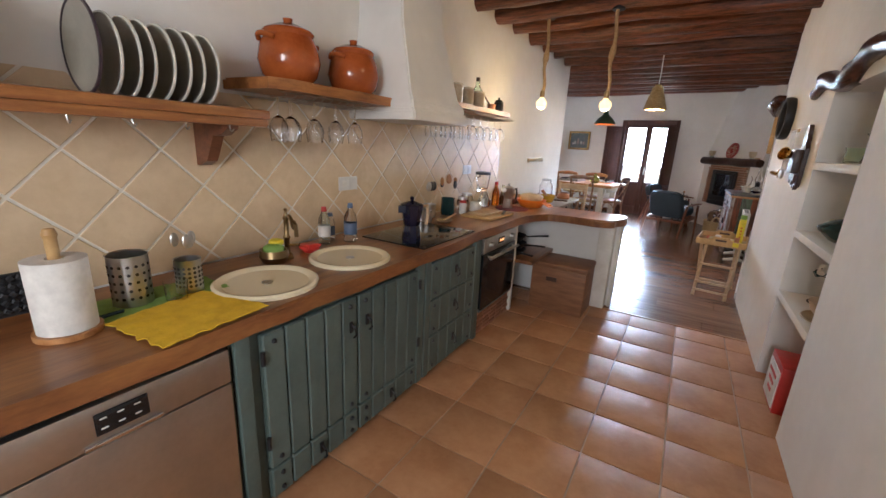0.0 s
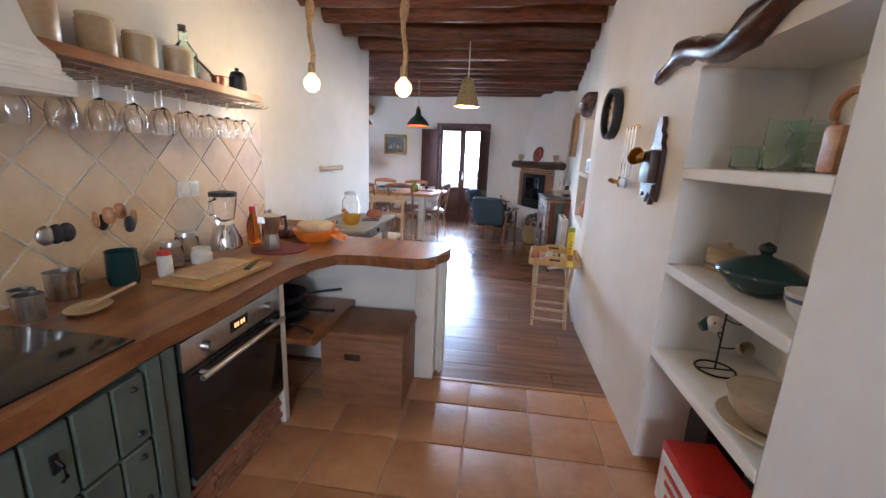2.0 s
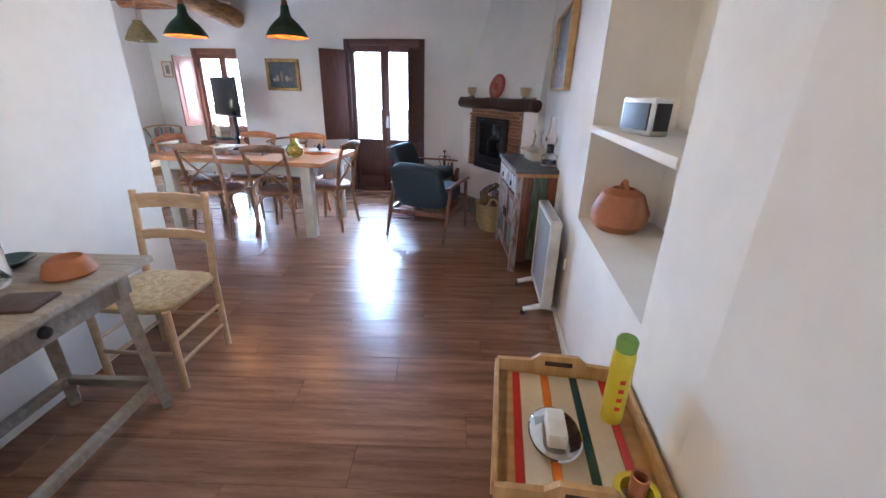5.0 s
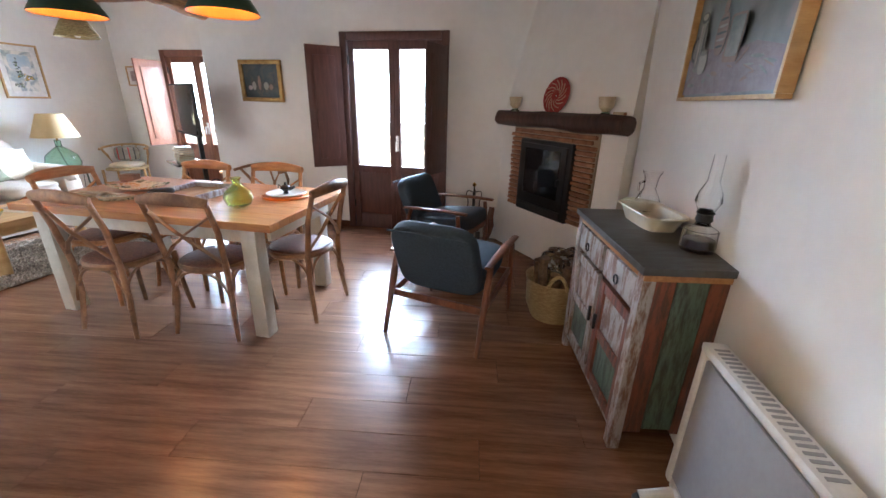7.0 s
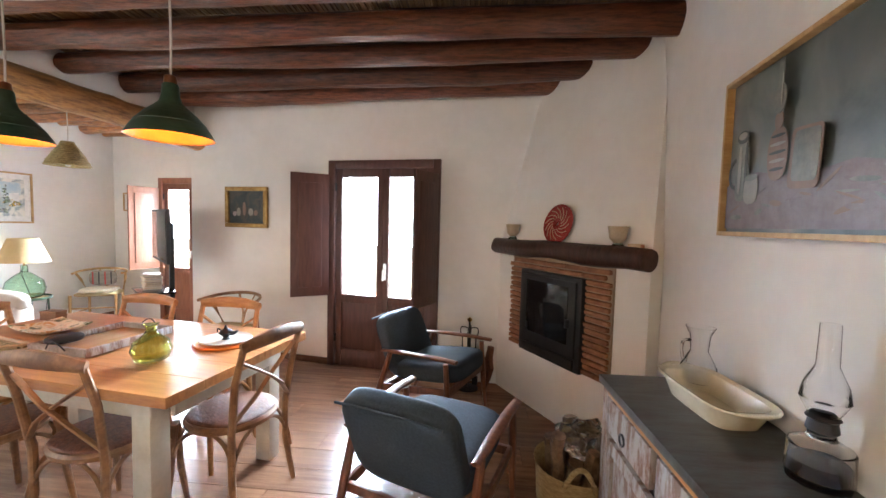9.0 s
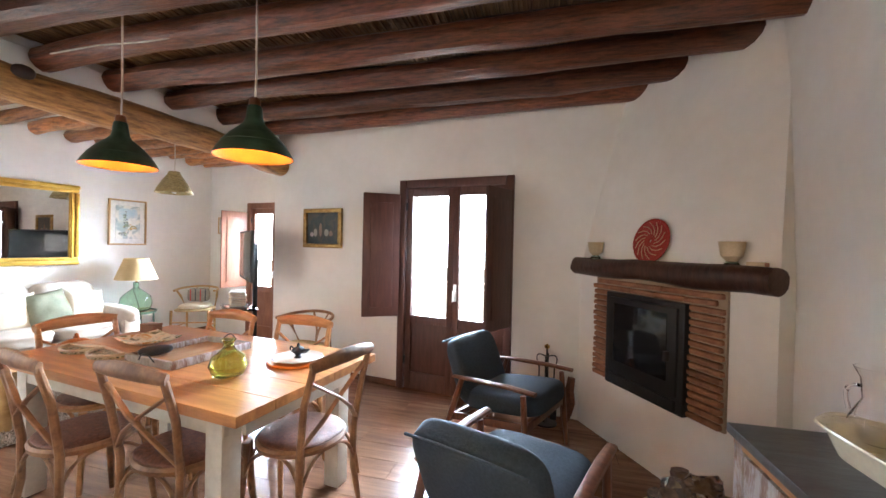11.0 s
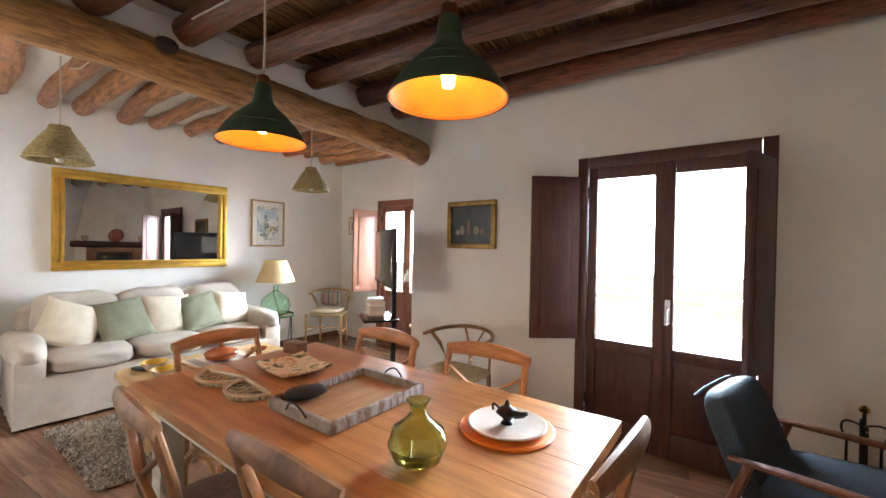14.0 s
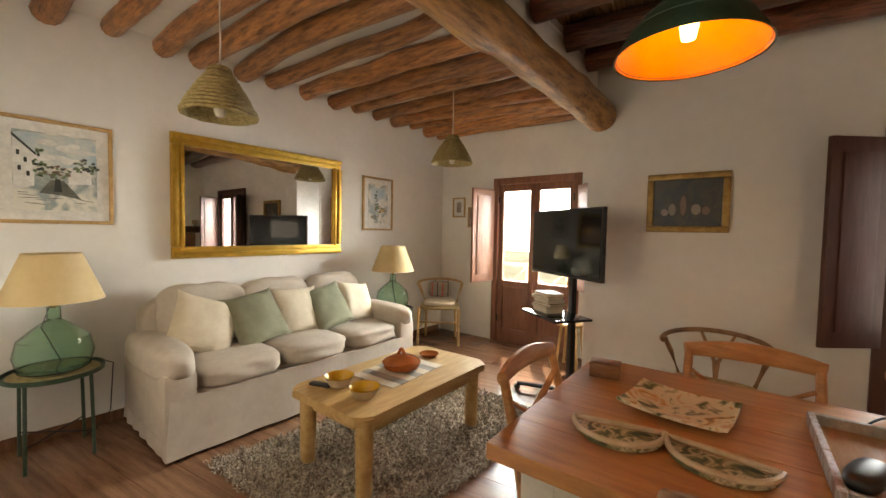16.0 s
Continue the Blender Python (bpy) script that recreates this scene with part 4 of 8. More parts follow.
tube(bm, [(0.0, -0.04, 0.05), (0, -0.16, 0.11)], 0.006)
part("handle", bm, DARK_WOOD, j)
j = thing("sugar_tin", K @ pose(-0.46, 0.49, 1.672), "dark pewter lidded tin", "tin")
part("body", lathe(bm_new(), [(0.035, 0), (0.045, 0.02), (0.042, 0.08), (0.036, 0.085)], 20), BLACK_IRON, j)
part("lid", lathe(bm_new(), [(0.04, 0.085), (0.03, 0.105), (0.008, 0.112), (0.012, 0.125), (0, 0.13)], 20), BLACK_IRON, j)

# wall fittings
for v, z in ((-1.30, 1.115), (0.22, 1.15)):
    s = thing("wall_socket", K @ pose(-0.606, v, z), "white double wall socket on the tiles", "socket", "sockets")
    part("plate", box(bm_new(), (0, 0, 0), (0.012, 0.15, 0.08), bevel=0.004), WHITE_METAL, s)
    bm = bm_new()
    cyl(bm, (0.004, -0.037, 0), (0.0085, -0.037, 0), 0.021)
    part("outlet", bm, PAPER, s)
    part("switch", box(bm_new(), (0.007, 0.037, 0), (0.006, 0.06, 0.06), bevel=0.002), WHITE_METAL, s)
peg = thing("wall_peg", K @ pose(-0.62, 1.86, 1.214), "short cream wooden peg on the hallway wall", "wall peg")
part("plate", box(bm_new(), (0.008, 0.02, 0), (0.016, 0.05, 0.05), bevel=0.004), STONEWARE, peg)
part("arm", tube(bm_new(), [(0.012, 0.02, 0), (0.035, 0.05, 0.004), (0.042, 0.4 * 0.6, 0.006), (0.045, 0.4, 0.006)], [0.016, 0.018, 0.02, 0.022], 12), STONEWARE, peg)
part("knob", lathe(bm_new(), [(0.012, 0), (0.022, 0.006), (0.024, 0.02), (0.014, 0.03), (0, 0.032)], 16), WHITE_CERAMIC, peg, "white knob", pose(0.045, 0.4, 0.006, -90, 0, 0))

# sinks and worktop things
for v, lab in ((-2.155, "round cream enamel sink set in the worktop"), (-1.705, "second round cream enamel sink in the worktop")):
    s = thing("sink", K @ pose(-0.185, v - 0.015, CZ) @ Matrix.Diagonal((0.93, 0.93, 1, 1)), lab, "sink", "round sinks")
    part("bowl", lathe(bm_new(), [(0.205, 0.0), (0.205, 0.012), (0.195, 0.018), (0.175, 0.014), (0.165, 0.006), (0.10, 0.0035), (0.0, 0.0030)], 44), SINK_ENAMEL, s)
    bm = lathe(bm_new(), [(0.022, 0.004), (0.022, 0.007), (0.01, 0.0065), (0, 0.0065)], 16)
    part("drain", bm, STEEL, s)
tap = thing("kitchen_tap", K @ pose(-0.41, -1.90, CZ), "aged brass swan-neck tap behind the sinks", "tap")
part("column", lathe(bm_new(), [(0.028, 0), (0.024, 0.02), (0.013, 0.03), (0.012, 0.09), (0.018, 0.10), (0.012, 0.11), (0.011, 0.18), (0.016, 0.19), (0.01, 0.20), (0.006, 0.22), (0.009, 0.23), (0, 0.238)], 16), AGED_BRASS, tap)
bm = bm_new()
tube(bm, curve((0, 0, 0.165), (0.03, -0.01, 0.235), (0.08, -0.03, 0.19), 8) + curve((0.08, -0.03, 0.19), (0.13, -0.06, 0.145), (0.14, -0.065, 0.20), 8)[1:] + [Vector((0.155, -0.07, 0.19)), Vector((0.16, -0.072, 0.14))], 0.009, 8)
part("spout", bm, AGED_BRASS, tap)
bm = bm_new()
tube(bm, [(0, 0, 0.06), (0.05, 0.03, 0.07)], 0.007)
part("lever", bm, AGED_BRASS, tap)
sp = thing("scourer_dish", K @ pose(-0.40, -1.98, CZ), "clay dish holding scourers and sponges", "dish")
part("dish", lathe(bm_new(), [(0.05, 0), (0.065, 0.03), (0.06, 0.06), (0.052, 0.058), (0.05, 0.01), (0, 0.01)], 20), AGED_BRASS, sp)
part("sponge", pillow(bm_new(), (0, 0, 0.06), (0.09, 0.06, 0.045), n=4, rz=30), GREEN_CLOTH, sp)
part("scrubber", pillow(bm_new(), (-0.02, 0.03, 0.085), (0.06, 0.06, 0.03), n=4), YELLOW_PLASTIC, sp)
solid("red_scourer", pillow(bm_new(), (0, 0, 0.022), (0.10, 0.08, 0.045), n=6, lump=0.3), RED, "red crumpled scouring pad behind the sink", "scourer", m=K @ pose(-0.42, -1.76, CZ))
for u, v, h, r, cap, liq, lab in ((-0.49, -1.60, 0.20, 0.032, RED, AQUA_GLASS, "washing-up liquid bottle with red cap"), (-0.52, -1.53, 0.155, 0.026, BLUE_BAND, GLASS, "small clear soap bottle with pump"), (-0.42, -1.475, 0.215, 0.036, BLUE_BAND, GLASS, "clear plastic water bottle with blue cap")):
    b = thing("bottle", K @ pose(u, v, CZ), lab, "bottle", "bottles by the sink")
    part("body", lathe(bm_new(), [(r * 0.95, 0), (r, 0.01), (r, h * 0.55), (r * 0.9, h * 0.68), (0.013, h * 0.86), (0.013, h * 0.9), (0.0, h * 0.9)], 20), liq, b)
    part("cap", cyl(bm_new(), (0, 0, h * 0.88), (0, 0, h), 0.016, 0.013), cap, b)
    part("paper_label", lathe(bm_new(), [(r * 1.01, h * 0.2), (r * 1.02, h * 0.5), (r * 1.0, h * 0.5), (r * 1.0, h * 0.2), (r * 1.01, h * 0.2)], 20), WHITE_METAL if cap is RED else BLUE_BAND, b)
hob = thing("induction_hob", K @ pose(-0.22, -1.06, CZ), "black glass hob set in the worktop", "hob")
part("glass_plate", box(bm_new(), (0, 0, 0.004), (0.44, 0.60, 0.007), bevel=0.002), BLACK_GLOSS, hob)


def moka(m, body, lab):
    k = thing("moka_pot", m, lab, "moka pot", "moka pots")
    part("base", lathe(bm_new(), [(0.044, 0), (0.046, 0.01), (0.040, 0.075), (0.036, 0.085)], 8), body, k)
    part("upper", lathe(bm_new(), [(0.036, 0.086), (0.04, 0.095), (0.055, 0.185), (0.0, 0.19)], 8), body, k)
    part("lid", lathe(bm_new(), [(0.055, 0.187), (0.02, 0.20), (0.007, 0.203), (0.011, 0.22), (0, 0.225)], 8), body, k)
    bm = bm_new()
    tube(bm, [(0.045, 0.0, 0.17), (0.09, 0, 0.175), (0.095, 0, 0.12), (0.085, 0, 0.08)], 0.009, 8)
    part("handle", bm, PALE_WOOD if body is INK else BLACK_PLASTIC, k)
    bm = slab(bm_new(), [(-0.045, -0.02), (-0.075, 0), (-0.045, 0.02)], 0.15, 0.185)
    part("spout", bm, body, k)


moka(K @ pose(-0.14, -1.285, CZ + 0.008, 0, 0, 70) @ Matrix.Diagonal((1.18, 1.18, 1.15, 1)), INK, "large dark moka pot on the hob")
moka(K @ pose(-0.235, 0.36, CZ + 0.006, 0, 0, 60), STEEL, "silver moka pot on a maroon mat")
solid("place_mat", lathe(bm_new(), [(0.15, 0.0), (0.15, 0.005), (0.0, 0.006)], 40), MAROON, "round maroon place mat on the worktop", "mat", m=K @ pose(-0.20, 0.38, CZ))
roll = thing("paper_towel_holder", K @ pose(-0.26, -2.735, CZ), "kitchen roll on a wooden upright holder", "kitchen roll")
part("base", cyl(bm_new(), (0, 0, 0), (0, 0, 0.016), 0.075, n=28), HONEY, roll)
part("paper_roll", lathe(bm_new(), [(0.02, 0.017), (0.066, 0.017), (0.067, 0.215), (0.02, 0.216), (0.02, 0.017)], 32), PAPER, roll)
part("rod", lathe(bm_new(), [(0.014, 0.016), (0.014, 0.27), (0.017, 0.28), (0.012, 0.295), (0, 0.297)], 16), PINE, roll)
bm = bm_new()
for i in range(5):
    for k in range(14):
        box(bm, (0, -0.14 + 0.02 * k, 0.02 + 0.024 * i), (0.012, 0.018, 0.016), rx=35 if (k + i) % 2 else -35, bevel=0.003, seg=1)
box(bm, (-0.01, 0, 0.065), (0.008, 0.30, 0.13))
solid("black_basket", bm, BLACK_PLASTIC, "black woven basket against the tiles", "basket", m=K @ pose(-0.50, -2.86, CZ))


def caddy(m, r, h, lab):
    c = thing("cutlery_holder", m, lab, "cutlery holder", "steel cutlery holders")
    part("cup", lathe(bm_new(), [(r, 0), (r, h), (r * 1.04, h + 0.003), (r * 0.97, h), (r * 0.96, 0.004), (0, 0.004)], 32), STEEL, c)
    bm = bm_new()
    for i in range(5):
        for k in range(16):
            a = k * math.tau / 16
            cyl(bm, (math.cos(a) * r * 0.99, math.sin(a) * r * 0.99, 0.03 + i * (h - 0.05) / 4.4), (math.cos(a) * r * 1.008, math.sin(a) * r * 1.008, 0.03 + i * (h - 0.05) / 4.4), 0.0055, n=6)
    part("holes", bm, BLACK_PLASTIC, c, "rows of dark punched holes")
    return c


caddy(K @ pose(-0.35, -2.545, CZ + 0.003), 0.055, 0.165, "tall perforated steel cutlery holder on a cloth")
c2 = caddy(K @ pose(-0.315, -2.385, CZ + 0.003), 0.042, 0.12, "small perforated steel cutlery holder with spoons")
for i in range(4):
    bm = bm_new()
    tube(bm, [(0.015 * math.cos(i * 2), 0.015 * math.sin(i * 2), 0.02), (0.028 * math.cos(i * 2), 0.028 * math.sin(i * 2), 0.17)], 0.004, 6)
    pillow(bm, (0.031 * math.cos(i * 2), 0.031 * math.sin(i * 2), 0.19), (0.012, 0.028, 0.05), n=4, power=2)
    part("spoon", bm, STEEL, c2)
solid("tumbler", lathe(bm_new(), [(0.03, 0), (0.036, 0.07), (0.034, 0.07), (0.028, 0.004), (0, 0.004)], 22), GLASS, "clear glass tumbler on the drying cloth", "glass", m=K @ pose(-0.262, -2.455, CZ + 0.003))


def cloth(name, pts, mtl, lab, m):
    """A thin cloth with ragged hem and creases, spread between four corners."""
    bm, n = bm_new(), 26
    a, b, c, d = [Vector(p) for p in pts]
    g = {}
    for i in range(n + 1):
        for j in range(n + 1):
            s, t = i / n, j / n
            p = (a * (1 - s) + b * s) * (1 - t) + (d * (1 - s) + c * s) * t
            e = min(s, t, 1 - s, 1 - t)
            w = 0.012 * max(0, 1 - e * 12)
            p = Vector((p.x + w * noise.noise(Vector((s * 9, t * 9, 1))), p.y + w * noise.noise(Vector((s * 9, t * 9, 4))), 0.004 + 0.006 * abs(noise.noise(Vector((s * 5, t * 5, 0))))))
            g[i, j] = bm.verts.new(p)
    for i in range(n):
        for j in range(n):
            bm.faces.new((g[i, j], g[i + 1, j], g[i + 1, j + 1], g[i, j + 1]))
    r = bmesh.ops.extrude_face_region(bm, geom=list(bm.faces))
    bmesh.ops.translate(bm, verts=[v for v in r["geom"] if isinstance(v, bmesh.types.BMVert)], vec=(0, 0, 0.003))
    return solid(name, bm, mtl, lab, "cloth", m=m)


cloth("drying_cloth", [(-0.44, -2.66, 0), (-0.24, -2.66, 0), (-0.25, -2.28, 0), (-0.44, -2.28, 0)], GREEN_CLOTH, "green cloth spread under the cutlery holders", K @ pose(0, 0, CZ - 0.002))
cloth("yellow_cloth", [(-0.22, -2.67, 0), (0.05, -2.64, 0), (0.02, -2.31, 0), (-0.27, -2.37, 0)], YELLOW_CLOTH, "bright yellow cloth spread on the worktop", K @ pose(0, 0, CZ + 0.004))
solid("teal_knife", tube(bm_new(), [(0, 0, 0.01), (0.0, 0.09, 0.012)], [0.008, 0.005]), TEAL_GLAZE, "teal handled knife beside the cloth", "knife", m=K @ pose(-0.28, -2.69, CZ))

ut = thing("utensil_jar", K @ pose(-0.47, -0.33, CZ), "dark green jar full of wooden spoons", "utensil jar")
part("jar", lathe(bm_new(), [(0.05, 0), (0.056, 0.03), (0.052, 0.13), (0.055, 0.135), (0.048, 0.13), (0.045, 0.01), (0, 0.01)], 24), TEAL_GLAZE, ut)
for i in range(6):
    a = i * 1.05
    bm = bm_new()
    tip = Vector((0.06 * math.cos(a), 0.06 * math.sin(a), 0.22 + 0.02 * (i % 3)))
    tube(bm, [(0.01 * math.cos(a), 0.01 * math.sin(a), 0.02), tip], 0.006, 6)
    pillow(bm, tuple(tip + Vector((0, 0, 0.025))), (0.02, 0.045, 0.065), n=4, power=2.2, rz=math.degrees(a))
    part("spoon", bm, HONEY if i % 3 else BLACK_PLASTIC, ut)
lt = thing("ladle_stand", K @ pose(-0.52, -0.52, CZ), "steel pot holding ladles by the tiles", "utensil pot")
part("pot", lathe(bm_new(), [(0.045, 0), (0.05, 0.10), (0.047, 0.10), (0.04, 0.006), (0, 0.006)], 22), STEEL, lt)
for i in range(3):
    bm = bm_new()
    tube(bm, [(0, 0.01 * i, 0.02), (0.01, 0.03 * i - 0.03, 0.2)], 0.005, 6)
    pillow(bm, (0.012, 0.035 * i - 0.035, 0.235), (0.03, 0.06, 0.07), n=5, power=2)
    part("ladle", bm, BLACK_PLASTIC if i else STEEL, lt)
for i, (u, v, r, h) in enumerate(((-0.42, -0.70, 0.035, 0.085), (-0.50, -0.66, 0.032, 0.08))):
    s = solid("steel_cup", lathe(bm_new(), [(r, 0), (r * 1.05, h), (r, h), (r * 0.93, 0.005), (0, 0.005)], 22), STEEL, "small steel cup on the worktop", "cup", "steel cups", K @ pose(u, v, CZ))
sr = thing("spoon_rest", K @ pose(-0.33, -0.60, CZ, 0, 0, 15), "cream spoon rest with a pale wooden spoon", "spoon rest")
part("dish", lathe(bm_new(), [(0.04, 0), (0.06, 0.015), (0.055, 0.015), (0.035, 0.004), (0, 0.004)], 22, sy=1.3), STONEWARE, sr)
bm = bm_new()
tube(bm, [(0.0, -0.02, 0.018), (0.03, 0.2, 0.03)], 0.007)
part("spoon", bm, PALE_WOOD, sr)
cb = thing("chopping_board", K @ pose(-0.20, -0.14, CZ, 0, 0, -4), "two light wooden chopping boards on the worktop", "chopping board")
part("board", box(bm_new(), (0, 0, 0.011), (0.27, 0.40, 0.02), bevel=0.005), PINE, cb)
part("small_board", box(bm_new(), (-0.02, 0.0, 0.029), (0.17, 0.28, 0.014), bevel=0.005), PALE_WOOD, cb)
part("knife", box(bm_new(), (0.085, 0.12, 0.026), (0.025, 0.17, 0.006), rz=20, bevel=0.002), BLACK_PLASTIC, cb)
for i, (u, v, r, h, mt, cp, lab) in enumerate(((-0.40, -0.20, 0.028, 0.09, PAPER, RED, "white jar with red lid"), (-0.47, -0.08, 0.045, 0.10, GLASS, STEEL, "clip-top glass jar"), (-0.50, 0.05, 0.05, 0.12, GLASS, STEEL, "glass storage jar with steel lid"), (-0.40, 0.02, 0.045, 0.055, PAPER, PAPER, "white ceramic pot"))):
    j = thing("worktop_jar", K @ pose(u, v, CZ), lab + " on the worktop", "jar", "worktop jars")
    part("body", lathe(bm_new(), [(r, 0), (r * 1.05, 0.01), (r * 1.05, h * 0.85), (r * 0.9, h), (0, h)], 20), mt, j)
    part("lid", cyl(bm_new(), (0, 0, h), (0, 0, h + 0.02), r * 0.95, r * 0.9, 20), cp, j)
bl = thing("blender", K @ pose(-0.49, 0.33, CZ), "chrome based blender with glass jug", "blender")
part("base", lathe(bm_new(), [(0.085, 0), (0.08, 0.05), (0.055, 0.12), (0.05, 0.135), (0, 0.135)], 12), CHROME, bl)
part("jug", lathe(bm_new(), [(0.045, 0.136), (0.05, 0.16), (0.07, 0.29), (0.067, 0.29), (0.046, 0.165), (0, 0.15)], 24), GLASS, bl)
part("lid", lathe(bm_new(), [(0.071, 0.29), (0.071, 0.312), (0.03, 0.318), (0, 0.318)], 24), BLACK_PLASTIC, bl)
bm = bm_new()
tube(bm, [(0, -0.065, 0.28), (0, -0.105, 0.27), (0, -0.10, 0.2), (0, -0.055, 0.17)], 0.009)
part("handle", bm, GLASS, bl)
oil = thing("oil_bottle", K @ pose(-0.40, 0.45, CZ), "orange oil bottle with red cap", "bottle")
part("body", lathe(bm_new(), [(0.034, 0), (0.036, 0.01), (0.036, 0.11), (0.028, 0.15), (0.014, 0.18), (0.014, 0.20), (0, 0.20)], 20), OIL, oil)
part("cap", cyl(bm_new(), (0, 0, 0.195), (0, 0, 0.225), 0.017), RED, oil)
for i, (u, v, h, lab) in enumerate(((-0.36, 0.53, 0.19, "green vinegar bottle"), (-0.44, 0.56, 0.22, "tall clear cruet bottle"))):
    solid("cruet", lathe(bm_new(), [(0.03, 0), (0.032, 0.01), (0.03, 0.09), (0.012, h * 0.8), (0.012, h), (0.0, h)], 18), GREEN_GLASS if not i else GLASS, lab + " on the worktop", "bottle", "", K @ pose(u, v, CZ))
ob_ = thing("bread_basket", K @ pose(-0.12, 0.68, CZ), "orange basket with wrapped bread", "basket")
part("basket", lathe(bm_new(), [(0.10, 0), (0.135, 0.05), (0.14, 0.07), (0.13, 0.065), (0.095, 0.006), (0, 0.006)], 28), LAMP_ORANGE, ob_)
part("bread", pillow(bm_new(), (0, 0, 0.085), (0.22, 0.17, 0.085), n=8, lump=0.1, power=2.6), STONEWARE, ob_)
bm = bm_new()
for s in range(3):
    tube(bm, [(0.12, -0.05 + 0.04 * s, 0.05), (0.18, -0.06 + 0.05 * s, 0.03), (0.2, -0.05 + 0.05 * s, 0.012)], [0.012, 0.02, 0.006], 7, 0.4)
part("napkin", bm, LAMP_ORANGE, ob_)
bk = solid("napkin_basket", box(bm_new(), (0, 0, 0.03), (0.16, 0.14, 0.055), bevel=0.012), CANE, "low brown wicker basket on the worktop", "basket", m=K @ pose(-0.36, 0.72, CZ))

# hanging bulbs on rope, woven lamp; third bulb unseen, added to light the kitchen
for (x, y, z), lab in (((-1.12, 4.05, 1.78), "globe bulb on knotted rope"), ((-0.55, 4.10, 1.76), "globe bulb hanging on knotted hemp rope"), (tuple(kp(0.55, -1.5, 1.98)), "unseen globe bulb on rope, added to light the kitchen")):
    l = thing("rope_lamp", pose(x, y, z), lab, "pendant lamp", "rope pendant lamps")
    bm = bm_new()
    pts = [Vector((0.012 * math.sin(k * 0.9), 0.012 * math.cos(k * 1.1), 0.10 + (2.5 - z - 0.10) * k / 14)) for k in range(15)]
    tube(bm, pts, [0.014 if k not in (6, 7) else 0.026 for k in range(15)], 10)
    part("rope", bm, ROPE, l)
    part("ceiling_rose", cyl(bm_new(), (0, 0, 2.475 - z), (0, 0, 2.51 - z), 0.05, n=24), BLACK_IRON, l)
    part("socket", lathe(bm_new(), [(0.012, 0.105), (0.02, 0.10), (0.021, 0.055), (0.017, 0.045)], 16), AGED_BRASS, l)
    bulb = part("bulb", lathe(bm_new(), [(0.014, 0.05), (0.022, 0.035), (0.044, 0.012), (0.05, -0.012), (0.042, -0.04), (0.02, -0.058), (0.0, -0.062)], 24), BULB_GLOW, l)
    bulb.visible_shadow = False
    part("filament", lathe(bm_new(), [(0.0, -0.03), (0.016, -0.022), (0.018, 0.0), (0.012, 0.018), (0, 0.022)], 12), FILAMENT, l, "glowing filament")
    lamp = point("bulb_light", (x, y, z - 0.085), 1.5 if y > 3 else 0.35, (1.0, 0.62, 0.26), 0.045)


